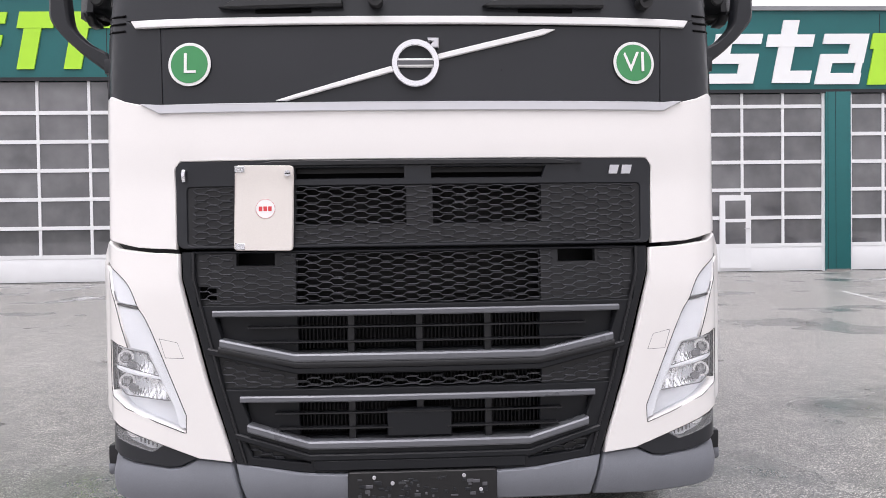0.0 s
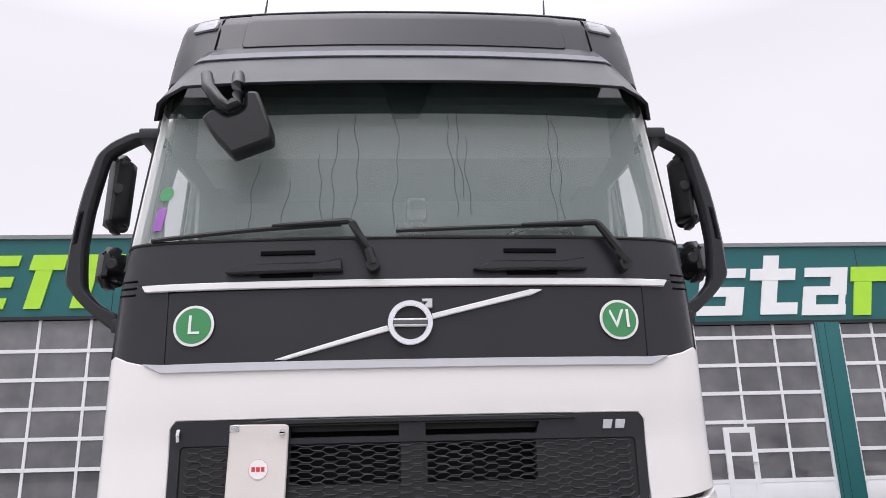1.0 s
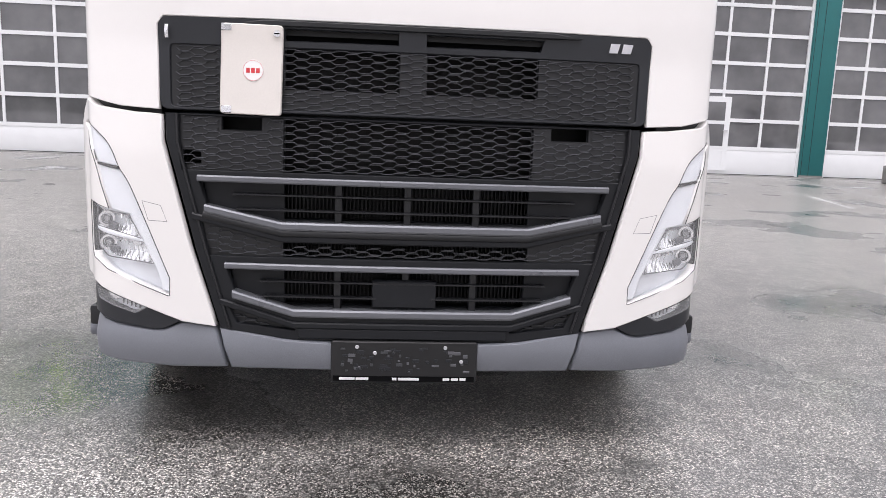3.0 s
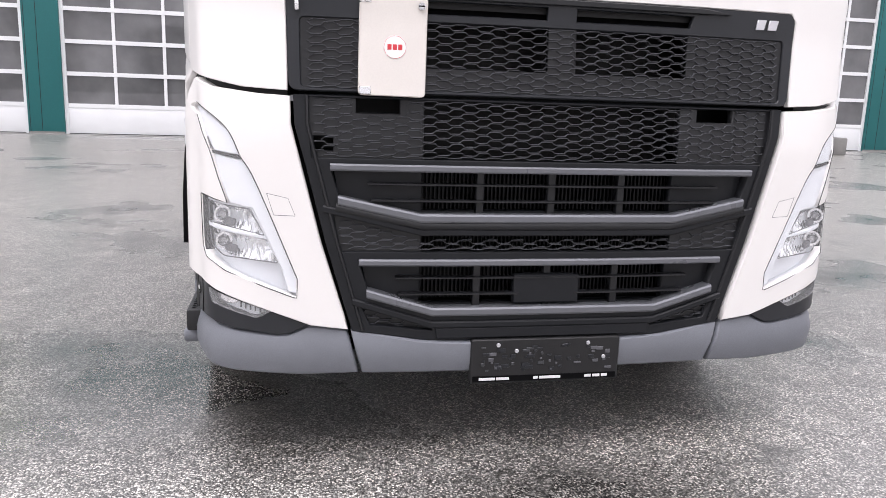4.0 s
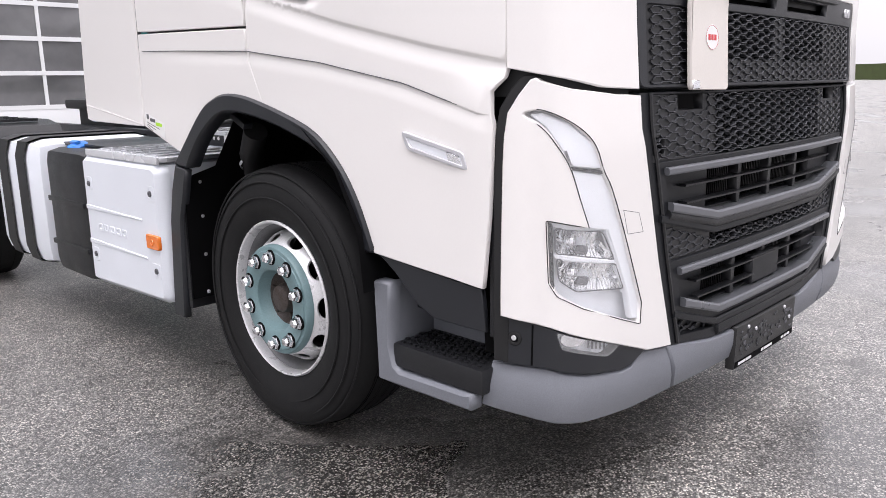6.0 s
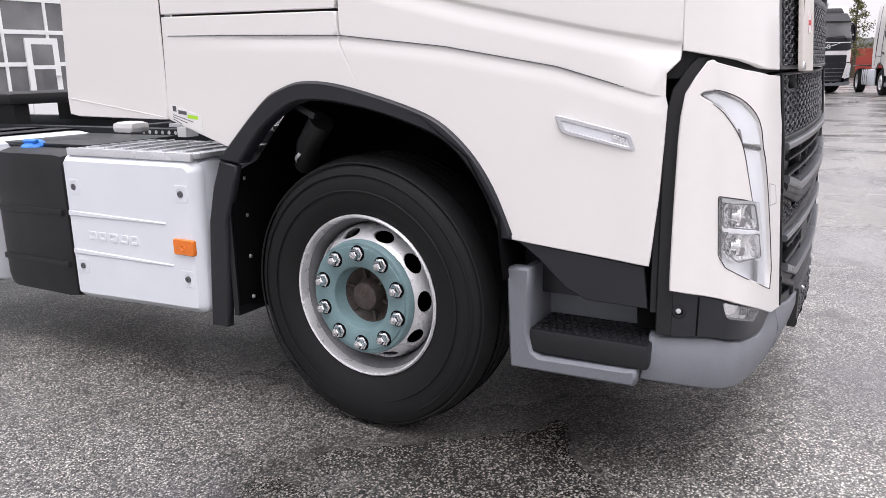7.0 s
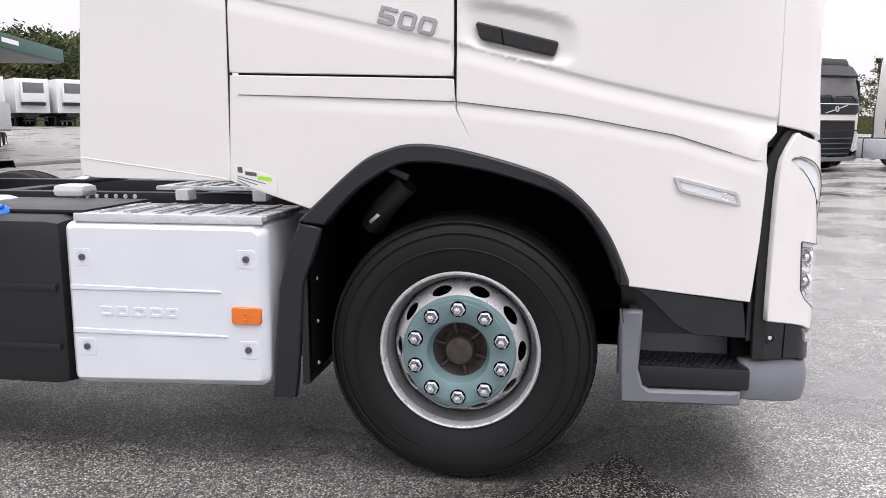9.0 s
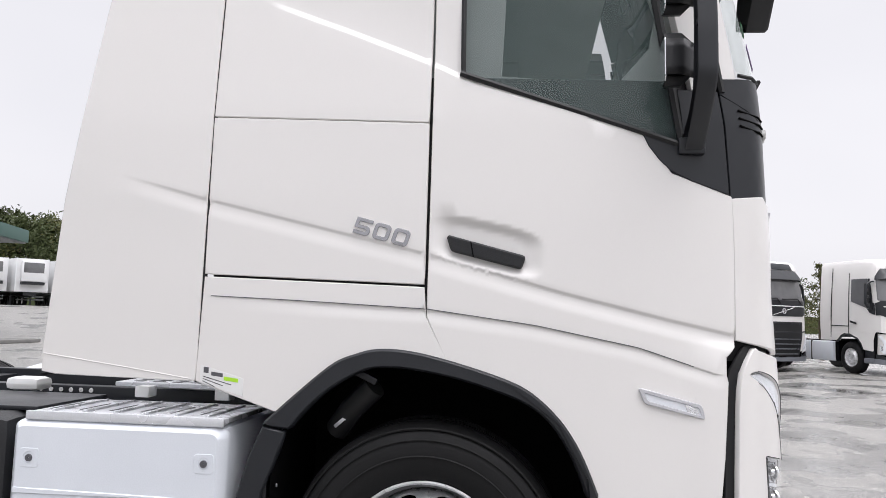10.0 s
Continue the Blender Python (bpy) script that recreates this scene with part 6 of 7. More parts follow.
def door_unit(name, x0, x1, pitch_x, rows_z, top, wicket=None, label=""):
    """A sectional door: a frame of white bars, grey panes in it, a plain panel below and, at times, a wicket door."""
    root = tagged(new(name), label or "white sectional workshop door with grey panes", "door", kind="structure")
    y = WY + .05
    n_ = max(1, round((x1 - x0) / pitch_x))
    xs = [x0 + (x1 - x0) * i / n_ for i in range(n_ + 1)]
    zs = list(rows_z) + [top]
    part("bottom_panel", boxes((x0, x1, y, y + .06, .02, rows_z[0] - .03), bev=.006), DOORWHITE, root)
    part("door_jamb", boxes((x0 - .04, x0 + .05, y - .03, y + .08, 0, top), (x1 - .05, x1 + .04, y - .03, y + .08, 0, top)), DOORWHITE, root)
    bars = bmesh.new()
    for x in xs[1:-1]:
        box(bars, x - .04, x + .04, y - .005, y + .06, rows_z[0] - .03, top)
    for z in zs[:-1]:
        box(bars, x0, x1, y - .010, y + .065, z - .055, z + .05)
    part("door_bars", bars, DOORWHITE, root)
    for i in range(n_):
        for z0, z1 in zip(zs, zs[1:]):
            if z1 - z0 > .15:
                part("pane", boxes((xs[i] + .03, xs[i + 1] - .03, y + .025, y + .04, z0 + .04, z1 - .04)), PANE, root)
    part("threshold", boxes((x0, x1, y - .02, y + .1, 0, .025)), SEAL, root)
    if wicket:
        w0, w1, wt = wicket
        w = part("wicket_frame", boxes((w0, w0 + .07, y - .03, y + .07, .12, wt), (w1 - .07, w1, y - .03, y + .07, .12, wt), (w0 + .07, w1 - .07, y - .03, y + .07, wt - .08, wt), (w0 + .07, w1 - .07, y - .03, y + .07, .12, .18)), DOORWHITE, root)
        part("wicket_panel", boxes((w0 + .16, w1 - .16, y - .022, y + .03, .24, .76)), DOORWHITE, w)
        for z0, z1 in ((.84, 1.48), (1.58, 2.12)):
            part("pane", boxes((w0 + .16, w1 - .16, y - .024, y + .02, z0, z1)), PANE, w)
        part("wicket_bars", boxes((w0 + .07, w0 + .16, y - .028, y + .03, .18, wt - .08), (w1 - .16, w1 - .07, y - .028, y + .03, .18, wt - .08), (w0 + .16, w1 - .16, y - .028, y + .03, .76, .84), (w0 + .16, w1 - .16, y - .028, y + .03, 1.48, 1.58), (w0 + .16, w1 - .16, y - .028, y + .03, 2.12, wt - .08), (w0 + .16, w1 - .16, y - .028, y + .03, .18, .24)), DOORWHITE, w)
        part("door_handle", boxes((w1 - .20, w1 - .06, y - .09, y - .05, 1.28, 1.31), (w1 - .09, w1 - .06, y - .06, y - .02, 1.28, 1.31), bev=.006), TRIM, w)
    return root


rows_l = [.745 + .818 * k for k in range(6)]
rows_r = [.79 + .82 * k for k in range(6)]
for n_, (a, b, px, rows, top, wk) in enumerate((
        (-14.80, -7.60, 1.44, rows_l, 5.75, None), (-6.64, -.41, 1.245, rows_l, 5.75, None), (.68, 6.6, 1.18, rows_r, 5.3, None),
        (7.4, 12.31, 1.10, rows_r, 5.3, (9.17, 10.10, 2.28)), (13.12, 17.20, 1.05, rows_r, 5.3, (15.18, 16.14, 2.28)), (-23.7, -15.7, 1.31, rows_l, 5.75, None))):
    door_unit("door_%d" % (n_ + 1), a, b, px, rows, top, wk)
for n_, (a, b) in enumerate(((-7.56, -6.68), (-.37, .64), (6.63, 7.37), (12.34, 13.09), (17.23, 18.36), (-15.66, -14.84))):
    top = 5.75 if b < 0 else 5.3
    post = tagged(part("pillar_%d" % (n_ + 1), boxes((a, b, WY - .06, WY + .30, 0, top), bev=.01), PUMPTEAL), "teal clad pillar between workshop doors", "pillar", kind="structure")
    part("pillar_fold", boxes((a + (b - a) * .38, a + (b - a) * .38 + .012, WY - .064, WY - .058, .05, top), (a + .05, a + .062, WY - .064, WY - .058, .05, top)), SEAL, post)
    part("pillar_foot", boxes((a, b, WY - .065, WY - .055, 0, .06)), CONCRETE, post)
tagged(part("apron", boxes((-40, 18.6, WY - .5, WY, -.02, .008)), CONCRETE), "concrete strip along the foot of the hall", "pavement", kind="structure")


def sign_block(x0, x1, z0, z1, material, slots, lean=.22, gaps=(), front=WY - .05):
    """A slanted sign block with level slots, standing for a company's lettering."""
    bm = bmesh.new()
    h = z1 - z0

    def slab(a, b, c, d):
        bm.verts.ensure_lookup_table()
        k_ = len(bm.verts)
        box(bm, a, b, front, WY - .005, c, d)
        bm.verts.ensure_lookup_table()
        for v in bm.verts[k_:]:
            v.co.x += (v.co.z - z0) * lean
    cuts = [z0] + [z for s in slots for z in (z0 + s[0] * h, z0 + s[1] * h)] + [z1]
    for c, d in zip(cuts[::2], cuts[1::2]):
        slab(x0, x1, c, d)
    for s, (f0, f1) in zip(slots, gaps):
        bm.verts.ensure_lookup_table()
        slab(x0 + (x1 - x0) * f0, x0 + (x1 - x0) * f1, z0 + s[0] * h, z0 + s[1] * h)
    return part("sign_block", bm, material, sign, smooth=False)


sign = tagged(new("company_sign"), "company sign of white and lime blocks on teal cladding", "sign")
sign_block(8.75, 10.15, 5.55, 7.0, SIGNWHITE, ((.2, .4), (.6, .8)), gaps=((.62, 1.0), (0, .38)))
sign_block(10.72, 11.2, 5.57, 7.4, SIGNWHITE, (), .2)
sign_block(10.55, 11.95, 6.62, 6.98, SIGNWHITE, (), .2, front=WY - .056)
sign_block(10.73, 11.85, 5.56, 5.92, SIGNWHITE, (), .2, front=WY - .056)
sign_block(12.0, 13.35, 5.52, 7.0, SIGNWHITE, ((.22, .42), (.6, .8)), gaps=((0, .3), (.62, 1.0)))
sign_block(13.12, 13.32, 5.53, 6.6, SIGNWHITE, (), .22, front=WY - .056)
sign_block(13.6, 14.15, 5.5, 7.0, LIME, (), .2)
sign_block(13.7, 14.9, 6.55, 7.01, LIME, (), .2, front=WY - .056)
sign_block(-12.9, -11.55, 6.05, 7.65, LIME, ((.2, .4), (.6, .8)), gaps=((0, .35), (.0, .35)))
sign_block(-10.98, -10.5, 6.05, 7.65, LIME, (), .2)
sign_block(-10.95, -9.95, 7.2, 7.66, LIME, (), .2, front=WY - .056)
sign_block(-9.68, -9.2, 6.05, 7.65, LIME, (), .2)
sign_block(-9.5, -8.3, 7.2, 7.66, LIME, (), .2, front=WY - .056)


# ---- other trucks, farther off in the yard ----
def parked_truck(label):
    """A tractor truck of the same make, seen from afar: coarse panels on the same skin. It faces -y."""
    t = thing("parked_truck", label, "truck", group="trucks parked in the yard")
    wide = dict(res=.16, depth=.015, bev=.004)
    cab = bmesh.new()
    ss, zs_ = np.linspace(-arc_of(2.62), arc_of(2.62), 64), (.62, .8, 1.0, 1.22, 1.5, 1.75, 2.05, 2.23, 2.5, 2.9, 3.05, 3.2, 3.36, 3.43, 3.5)
    net = [[cab.verts.new(skin(q, z, -.022 if z > 1.25 else -.036)) for q in ss] for z in zs_]
    for r0, r1 in zip(net, net[1:]):
        for i in range(len(ss) - 1):
            y, z = r0[i].co.y, (r0[i].co.z + r1[i].co.z) / 2
            if z > 1.2 or y < .6 or (y > 1.8 and z > 1.05):
                cab.faces.new((r0[i], r0[i + 1], r1[i + 1], r1[i]))
    cab.faces.new(net[-1])
    part("cab", cab, WHITE, t)
    part("badge_panel", sheet(mirror([(.905, 1.728), (1.13, 1.797), (1.27, 1.783), (1.27, 2.15), (1.07, 2.225)]), front_place(out=.002), **wide), DARK, t)
    part("trim_strip", sheet(mirror([(1.01, 2.034), (1.026, 2.056)]), front_place(out=.012), **wide), STWHITE, t)
    ws = part("windscreen", sheet(rounded(mirror([(1.19, 2.23), (1.17, 2.93)]), .06), front_place(out=.002), **wide), PANE, t)
    part("wiper", tube([skin(-.9, 2.26, .02), skin(-.3, 2.29, .02), skin(-.15, 2.12, .03)], .016, 5), SEAL, ws)
    part("wiper", tube([skin(-.05, 2.26, .02), skin(.7, 2.29, .02), skin(.85, 2.12, .03)], .016, 5), SEAL, ws)
    hood = lambda u, v: .15 - .15 * (v - 2.89) / .30 - .11 * max(0, abs(u) - .95) / .2
    part("sun_visor", sheet(mirror([(.95, 2.89), (1.19, 2.85), (1.215, 2.98), (.98, 3.20)]), front_place(1, 0, hood), **wide), DARK, t)
    part("roof_front", sheet(mirror([(.78, 3.22), (.72, 3.41)]), front_place(out=.004), **wide), DARK, t)
    part("diagonal_strip", sheet([(-.494, 1.758), (-.46, 1.760), (.47, 1.995), (.51, 2.012), (.47, 2.012)], front_place(out=.014), **wide), STWHITE, t)
    part("emblem_ring", sheet(circle(.003, 1.888, .085, 24), front_place(out=.026), holes=[circle(.003, 1.888, .06, 20)], res=.06, depth=.02), TRIM, t)
    gr = part("grille", sheet(mirror([(.655, .468), (.74, .755), (.838, 1.13), (.855, 1.25), (.862, 1.545)]), front_place(out=.004), **wide), PLASTIC, t)
    for z, half in ((1.50, .80), (1.22, .80), (1.003, .73), (.85, .70), (.697, .637), (.54, .58)):
        part("slat", sheet(mirror([(half, z - .014), (half, z + .014)]), front_place(out=.022), **wide), SLAT if z < 1.1 else DARK, gr)
    part("bumper", sheet(mirror([(.835, .312), (1.364, .353), (1.335, .50), (.90, .46), (.40, .43)]), front_place(out=.01), **wide), BUMPER, t)
    part("underside", boxes((-.9, .9, .1, 2.5, .45, 1.05), (-.42, -.36, 2.2, 5.7, .7, .98), (.36, .42, 2.2, 5.7, .7, .98)), BLACK, t)
    for g in (-1, 1):
        lampm = part("headlamp", sheet([(1.235, 1.176), (1.113, 1.162), (1.005, 1.025), (.806, .577), (1.062, .663), (1.161, .737), (1.170, .905), (1.051, .882), (1.109, 1.042)], front_place(g, .004), **wide), LAMPGREY, t)
        part("reflector", sheet([(1.148, .883), (.986, .862), (.893, .690), (1.132, .742)], front_place(g, .008), **wide), CHROME, lampm)
        part("fog_lamp_trim", sheet([(.80, .489), (1.04, .474), (1.292, .496), (1.282, .634), (1.148, .607)], front_place(g, .006), **wide), DARK, t)
        part("corner_gap", sheet([(1.285, .50), (1.372, .50), (1.362, 1.05), (1.308, 1.25), (1.236, 1.27), (1.262, .85)], front_place(g, .004), **wide), BLACK, t)
        part("panel_gap", sheet([(.86, 1.22), (1.195, 1.245), (1.28, 1.26), (1.28, 1.285), (1.117, 1.268), (.86, 1.24)], front_place(g, .004), **wide), BLACK, t)
        part("mirror_base", sheet([(.236, 1.795), (.428, 1.868), (.528, 2.003), (.385, 1.962), (.40, 2.9), (.33, 2.9), (.30, 2.16), (.238, 2.158)], side_place(g, .004, False), **wide), DARK, t)
        part("side_window", sheet([(.40, 1.975), (1.162, 2.214), (1.150, 2.90), (.43, 2.90)], side_place(g, .003, False), **wide), PANE, t)
        part("door_line", sheet([(1.268, 1.21), (1.284, 1.21), (1.276, 3.1), (1.260, 3.1)], side_place(g, .003, False), res=.3, depth=.01), SEAL, t)
        part("door_line", sheet([(1.29, 1.442), (2.07, 1.46), (2.07, 1.478), (1.29, 1.46)], side_place(g, .003, False), res=.3, depth=.01), SEAL, t)
        part("door_line", sheet([(2.066, 1.10), (2.086, 1.10), (2.060, 3.3), (2.044, 3.3)], side_place(g, .003, False), res=.3, depth=.01), SEAL, t)
        part("door_handle", sheet([(1.213, 1.630), (1.195, 1.572), (.95, 1.513), (.936, 1.560)], side_place(g, .012, False), **wide), PLASTIC, t)
        part("door_panel", sheet([(.29, .70), (.26, 1.25), (1.27, 1.25), (1.05, 1.15), (.85, 1.02), (.70, .757)], side_place(g, .0, False), **wide), WHITE, t)
        part("rear_corner_panel", sheet([(1.27, 1.25), (2.08, 1.25), (2.08, 1.10), (1.775, 1.0), (1.604, 1.150), (1.443, 1.212)], side_place(g, .0, False), **wide), WHITE, t)
        part("wheel_arch", sheet([(1.86, .955), (1.769, 1.022), (1.602, 1.171), (1.443, 1.230), (1.172, 1.193), (.921, 1.107), (.774, .960), (.678, .754),
                                  (.720, .752), (.794, .923), (.92, 1.055), (1.172, 1.138), (1.40, 1.166), (1.604, 1.084), (1.735, .945)], side_place(g, .014, False), **wide), DARK, t)
        lo_, hi_ = sorted((g * .72, g * 1.22))
        part("arch_liner", boxes((lo_, hi_, .68, .70, .5, 1.1), (lo_, hi_, 1.80, 1.95, .35, 1.0), (lo_, hi_, .70, 1.80, 1.14, 1.2)), BLACK, t)
        part("step", boxes((min(g * .95, g * 1.22), max(g * .95, g * 1.22), .30, .70, .345, .50), bev=.03), BUMPER, t)
        part("sill", boxes((min(g * .95, g * 1.19), max(g * .95, g * 1.19), .28, .70, .50, .74), bev=.02), DARK, t)
        arm = part("mirror_arm", sheet(rounded([(g * x, z) for x, z in ARM], .03), flat_place("y", .33, 1), res=.2, depth=.07, bev=.01), DARK, t)
        for z0, z1 in ((2.385, 2.755), (2.135, 2.325)):
            part("mirror_head", boxes((min(g * 1.225, g * 1.34), max(g * 1.225, g * 1.34), .38, .48, z0, z1), bev=.03), PLASTIC, arm)
        for y, deep in ((1.27, False), (4.85, True)):
            turned = Matrix.Translation((g * (1.18 if not deep else 1.24), y, .49)) @ pose(0, 0, 0, 0, 0, 0 if g < 0 else 180)
            ty = part("tyre", lathe([(.0, .285), (-.04, .33), (-.045, .41), (-.01, .475), (.02, .49), (.24, .49), (.27, .43), (.26, .3)], 40, m=turned), RUBBER, t)
            rim_ = [(-.02, .288), (.01, .272), (.03, .245), (-.02, .205), (-.05, .19), (-.05, .11), (.02, .10), (.02, .05), (-.01, .04), (-.01, .001)] if not deep else [(-.01, .288), (.10, .25), (.14, .1), (.05, .09), (.05, .001)]
            part("rim", lathe(rim_, 32, m=turned), STEEL, ty)
        tk = part("tank_cover", boxes((min(g * .62, g * 1.29), max(g * .62, g * 1.29), 1.98, 3.95, .34, .96), bev=.06), TANKW, t)
        for y in (3.0, 3.35, 3.65):
            part("tank_strap", boxes((min(g * .62, g * 1.30), max(g * .62, g * 1.30), y, y + .06, .33, .97), bev=.03), SEAL, tk)
        part("rear_mudguard", boxes((min(g * .80, g * 1.34), max(g * .80, g * 1.34), 4.35, 5.35, 1.08, 1.12), bev=.015), PLASTIC, t)
    return t


def in_row(x, y, turn):
    return pose(x, y, rise_at(x, y), 0, 0, turn)


far_truck = parked_truck("white tractor truck with dark grey front, parked aslant on wet asphalt")
far_truck.matrix_world = in_row(21.35, -7.2, -57)
tagged(copy_thing(far_truck, in_row(20.31, -10.63, -74)), "white tractor truck with a dark visor parked across the wet yard")
tagged(copy_thing(far_truck, in_row(21.05, -3.46, -68)), "white tractor truck with black mirrors parked in the row")
tagged(copy_thing(far_truck, in_row(32.6, 2.05, -54)), "white tractor truck with a dark visor, parked far off")
tagged(copy_thing(far_truck, in_row(29.8, -1.43, -76)), "white tractor truck parked far off beside a red container")


def trailer(at, turn, label, length=13.4, reefer=True, open_top=False):
    """A semi-trailer; its front face looks to -y before the turn."""
    t = thing("semi_trailer", label, "trailer", at, turn, "trailers parked at the far side")
    body = TRAILER if not open_top else TARP
    part("body", boxes((-1.27, 1.27, 0, length, 1.15, 3.95 if not open_top else 2.6), bev=.03), body, t)
    part("corner_rail", boxes((-1.29, -1.22, -.02, .06, 1.15, 3.97 if not open_top else 2.6), (1.22, 1.29, -.02, .06, 1.15, 3.97 if not open_top else 2.6)), DOORWHITE, t)
    if reefer:
        u = part("cooling_unit", boxes((-.95, .95, -.42, 0, 2.0, 3.75), bev=.12), TRAILER, t)
        part("unit_grille", boxes((-.80, .80, -.43, -.40, 2.75, 3.60), bev=.02), PANE, u)
        part("unit_foot", boxes((-.9, .9, -.40, 0, 1.75, 1.98)), DARK, u)
    part("chassis", boxes((-.5, .5, .3, length - .2, .85, 1.15), (-1.2, 1.2, 1.0, length, 1.05, 1.15)), DARK, t)
    for k in range(3):
        for g in (-1, 1):
            w_ = part("tyre", lathe([(0, .28), (-.03, .33), (-.02, .46), (.02, .5), (.3, .5), (.3, .3)], 28, m=Matrix.Translation((g * 1.2, length - 4.6 + k * 1.31, .5)) @ pose(0, 0, 0, 0, 0, 0 if g < 0 else 180)), RUBBER, t)
            part("rim", lathe([(-.01, .28), (.08, .24), (.1, .1), (.02, .08), (.02, .001)], 24, m=Matrix.Translation((g * 1.2, length - 4.6 + k * 1.31, .5)) @ pose(0, 0, 0, 0, 0, 0 if g < 0 else 180)), STEEL, w_)
    for g in (-1, 1):
        part("landing_leg", boxes((g * .8 - .07, g * .8 + .07, 2.5, 2.64, .05, .95), (g * .8 - .15, g * .8 + .15, 2.42, 2.72, 0, .06)), DARK, t)
        part("side_guard", boxes((min(g * 1.2, g * 1.25), max(g * 1.2, g * 1.25), 3.2, length - 5.4, .5, .62), (min(g * 1.2, g * 1.25), max(g * 1.2, g * 1.25), 3.2, length - 5.4, .75, .87)), DOORWHITE, t)
    return t


def from_camera(az, dist):
    return -3.83 + dist * math.cos(radians(az)), .88 + dist * math.sin(radians(az))


for az, d, turn, lab in ((39.6, 71, -38, "white refrigerated semi-trailer parked under trees"), (37.0, 73, -38, "white refrigerated semi-trailer with a dark cooling unit"), (34.6, 73, -38, "white refrigerated semi-trailer standing on its legs"), (32.2, 74, -38, "white semi-trailer at the end of a row")):
    x, y = from_camera(az, d)
    trailer((x, y, rise_at(x, y) - .02), turn, lab)
x, y = from_camera(42.2, 40)
trailer((x, y, rise_at(x, y)), -60, "low grey trailer with a tarpaulin", 10, False, True)
x, y = from_camera(2.2, 62)
tr_red = thing("red_container", "faded red open container under a grey cover sheet", "container", (x, y, rise_at(x, y)), 8)
part("container_wall", boxes((0, 2.5, -6, 6, .3, 2.05), bev=.02), REDP, tr_red)
for k in range(14):
    part("container_rib", boxes((-.03, 0, -5.8 + k * .86, -5.5 + k * .86, .4, 1.95)), REDP, tr_red)
part("cover_sheet", boxes((.1, 2.4, -5.6, 5.6, 2.04, 2.75), bev=.12), ROOFGREY, tr_red)

# canopy of a filling point
canopy = thing("filling_canopy", "dark green flat canopy over a filling point", "canopy")
x0, y0 = from_camera(35.0, 42)
x1, y1 = from_camera(42.5, 30)
d = Vector((x1 - x0, y1 - y0, 0))
ang = math.atan2(d.y, d.x)
cm = Matrix.Translation((x0, y0, 0)) @ Matrix.Rotation(ang, 4, "Z")
part("fascia", box(bmesh.new(), 0, d.length, -6, 0, 4.45, 5.05, .03, m=cm), mat("canopy_green", (0.012, 0.085, 0.065), 0.45, var=0.1, scale=2), canopy)
part("underside", box(bmesh.new(), .1, d.length - .1, -5.9, -.1, 4.40, 4.46, m=cm), ROOFGREY, canopy)
part("fascia_mark", box(bmesh.new(), d.length * .42, d.length * .55, .0, .012, 4.68, 4.86, m=cm), SIGNWHITE, canopy)
for u in (d.length * .75, d.length * .2):
    part("column", box(bmesh.new(), u - .15, u + .15, -3.2, -2.9, 0, 4.45, m=cm), PUMPTEAL, canopy)
for az, dd, w_ in ((40.0, 30, 5.0),):
    x, y = from_camera(az, dd)
    k = tagged(part("kerb_island", boxes((x - w_, x + w_, y - .5, y + .5, 0, .14), bev=.03), CONCRETE), "low concrete kerb island on the yard", "kerb", kind="structure")
x, y = from_camera(42.2, 24.5)
tagged(part("concrete_block", boxes((x - .5, x + .5, y - .3, y + .3, 0, .5), bev=.04), CONCRETE), "grey concrete block beside the hall", "block")


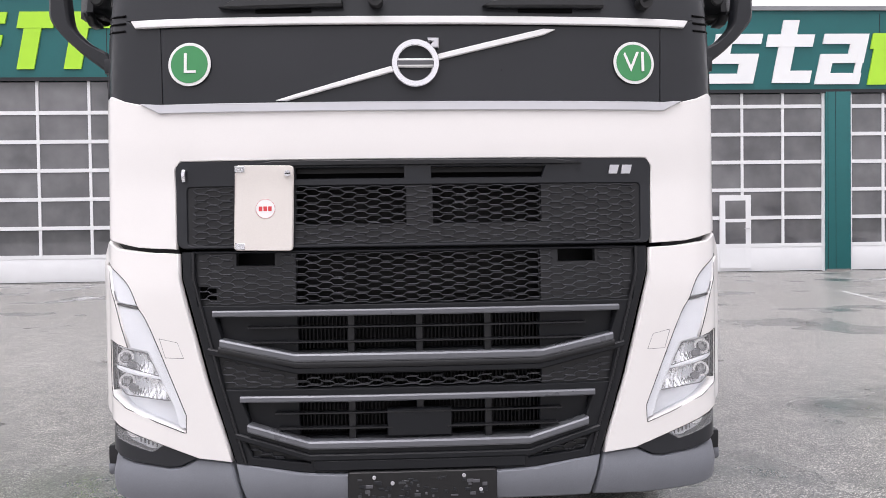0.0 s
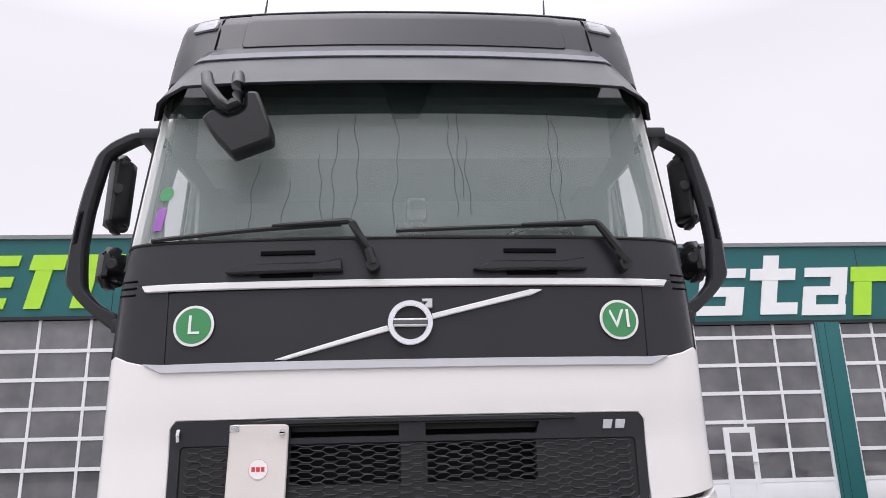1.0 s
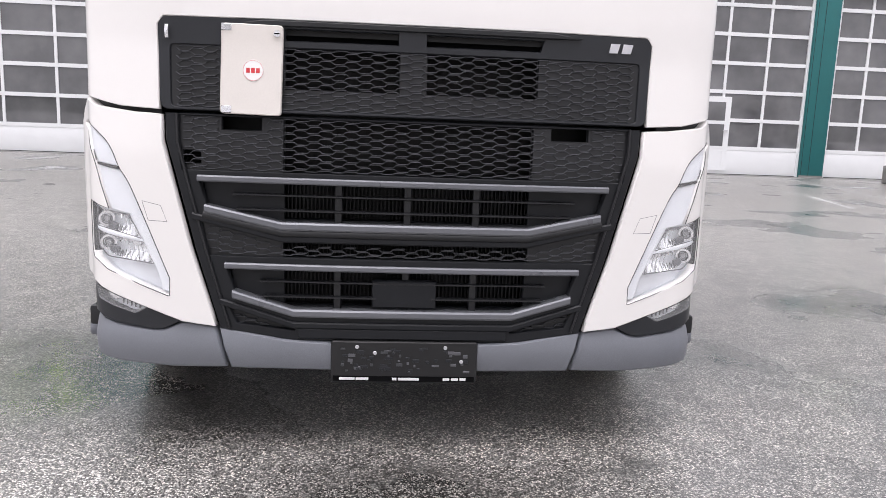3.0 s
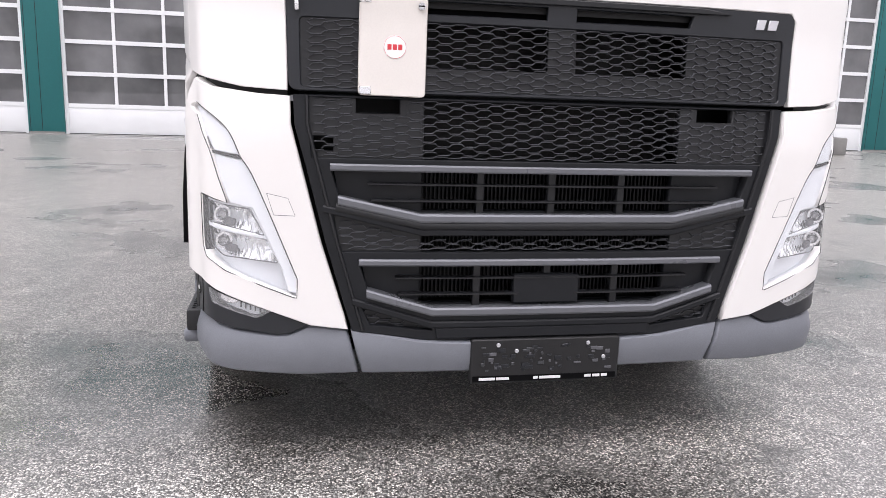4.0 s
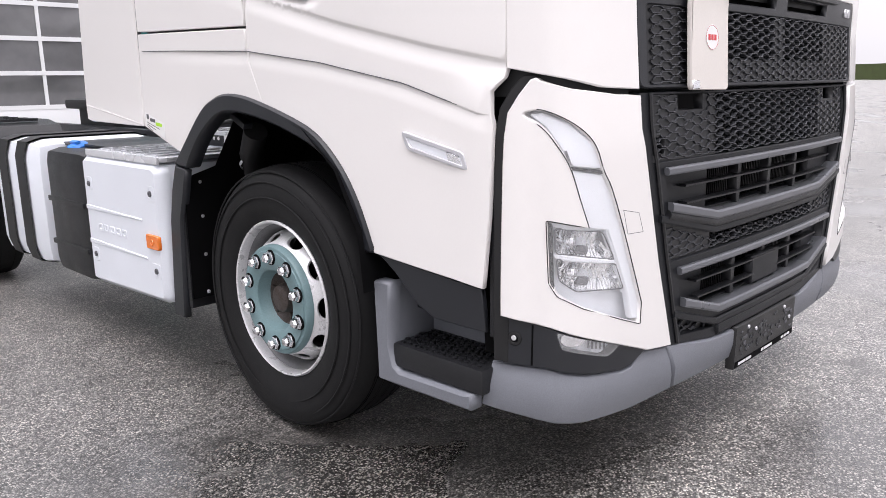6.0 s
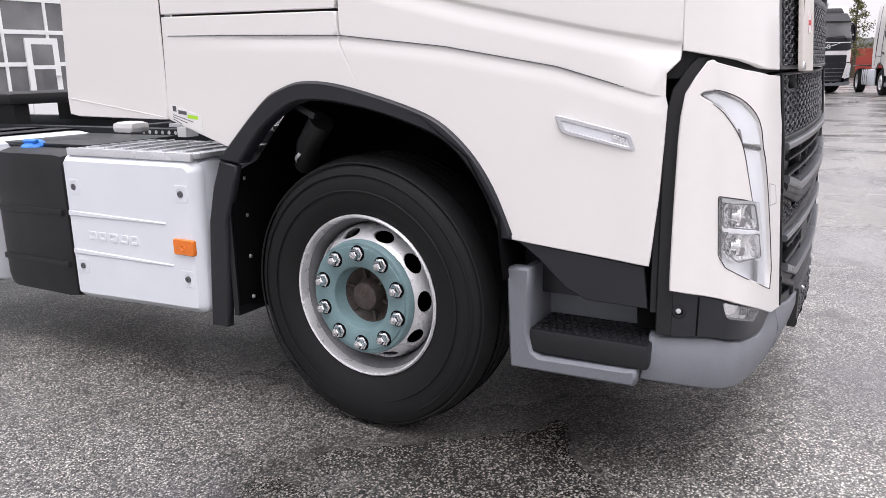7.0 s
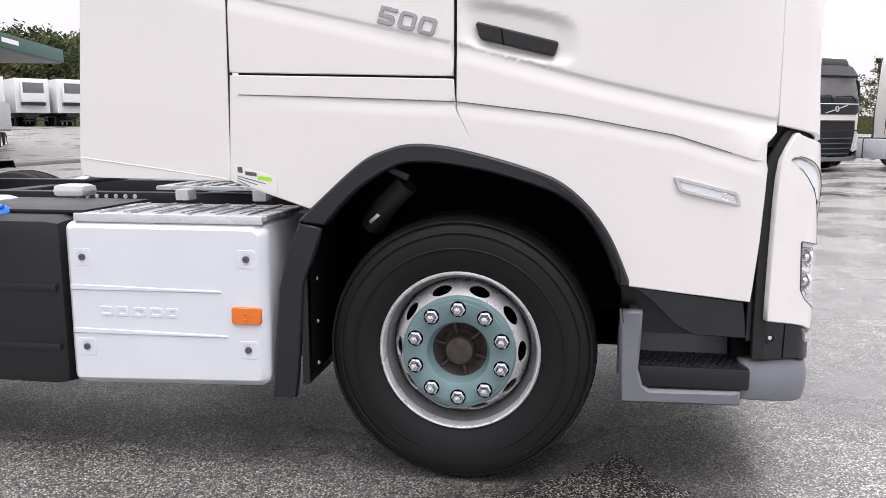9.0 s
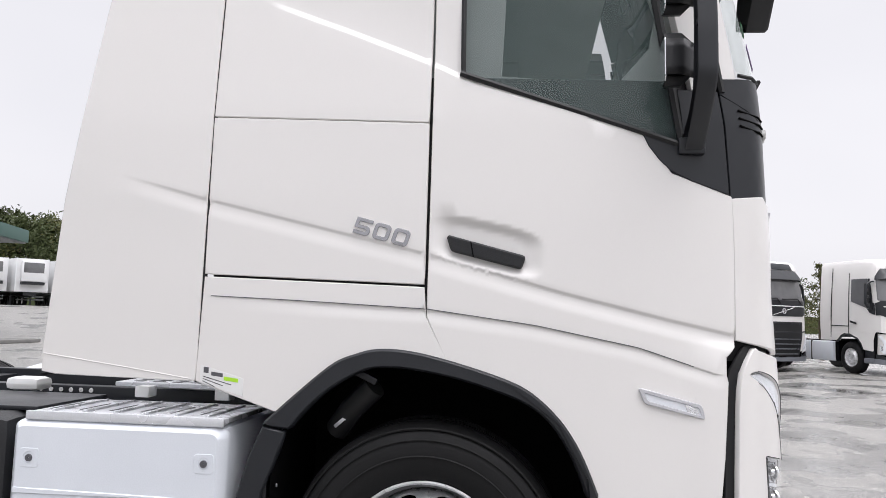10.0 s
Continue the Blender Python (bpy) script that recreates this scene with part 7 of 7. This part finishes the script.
# ---- trees ----
def tree(at, height, leaf, seed, spread=.34, conifer=False):
    rnd = random.Random(seed)
    t = thing("tree", "tree with thinning green and yellowish leaves round the yard" if not conifer else "young conifer rising behind parked trucks", "tree", at, rnd.random() * 360, "trees round the yard")
    part("trunk", tube([(0, 0, 0), (.05, .02, height * .3), (0, .08, height * .6), (.03, .05, height * .93)], [height * .028, height * .022, height * .013, .02], 8), BARK, t)
    tips = []
    for k in range(16):
        z = height * (.25 + .68 * k / 16)
        a = k * 2.4 + rnd.random()
        if conifer:
            ln = height * .20 * (1 - k / 17)
        else:
            ln = height * spread * (.55 + .45 * math.sin(math.pi * (.2 + .75 * k / 16))) * (.75 + .5 * rnd.random())
        tip = Vector((ln * math.cos(a), ln * math.sin(a), z + ln * (.1 if conifer else .45)))
        part("limb", tube([(0, 0, z), tuple(tip * .5 + Vector((0, 0, z * .5))), tuple(tip)], [height * .008, height * .005, .01], 5), BARK, t)
        tips += [(tip, ln), (tip * .6 + Vector((0, 0, z * .4)), ln)]
    crown = bmesh.new()
    for tip, ln in tips:
        for _ in range(190 if not conifer else 60):
            p = tip + Vector((rnd.gauss(0, .3), rnd.gauss(0, .3), rnd.gauss(0, .24))) * (ln * .75 + .15)
            s = height * (.020 + .022 * rnd.random()) * (.6 if conifer else 1)
            a, b, c = (Vector((rnd.uniform(-1, 1), rnd.uniform(-1, 1), rnd.uniform(-1, 1))).normalized() for _ in range(3))
            u, v = a.orthogonal().normalized(), b
            crown.faces.new([crown.verts.new(p + q) for q in (u * s, (u + v) * s * .6, v * s, (v - u) * s * .5)])
    tagged(part("crown", crown, leaf, t, smooth=False), kind="stuff")
    return t


rnd = random.Random(4)
for k in range(12):
    x, y = from_camera(29.5 + k * 1.55 + rnd.uniform(-.4, .4), 92 + rnd.uniform(-4, 6))
    tree((x, y, rise_at(x, y) - .1), 9.6 + rnd.uniform(-1.4, 1.2), LEAF if k % 3 else LEAF2, 20 + k)
x, y = from_camera(-20.1, 46)
tree((x, y, 0), 5.3, LEAF2, 51, conifer=True)
x, y = from_camera(1.0, 58)
tree((x, y, 0), 5.8, LEAF2, 52, conifer=True)
x, y = from_camera(-17.6, 60)
tree((x, y, 0), 4.6, LEAF, 53)
x, y = from_camera(-4.0, 60)
tree((x, y, 0), 5.2, LEAF, 54)

# unseen row behind the camera, added to darken reflections in the door panes
for k in range(6):
    tree((-26 + k * 11 + rnd.uniform(-2, 2), -44 + rnd.uniform(-4, 4), 0), 7.5 + rnd.uniform(-1.5, 1.5), LEAF if k % 2 else LEAF2, 70 + k)

# far edge of the yard: a low belt of trees and halls that closes the view all round
belt = bmesh.new()
for k in range(140):
    a0, a1 = 2 * math.pi * k / 140, 2 * math.pi * (k + 1) / 140
    h0, h1 = (4.0 + 1.6 * noise.noise((math.cos(a) * 9, math.sin(a) * 9, 1)) + 1.2 * noise.noise((math.cos(a) * 40, math.sin(a) * 40, 3)) for a in (a0, a1))
    belt.faces.new([belt.verts.new(p) for p in ((220 * math.cos(a0), 220 * math.sin(a0), -.2), (220 * math.cos(a1), 220 * math.sin(a1), -.2), (220 * math.cos(a1), 220 * math.sin(a1), h1), (220 * math.cos(a0), 220 * math.sin(a0), h0))])
tagged(part("backdrop", belt, LEAF, smooth=False), "distant belt of trees round the yard", "backdrop", kind="structure")
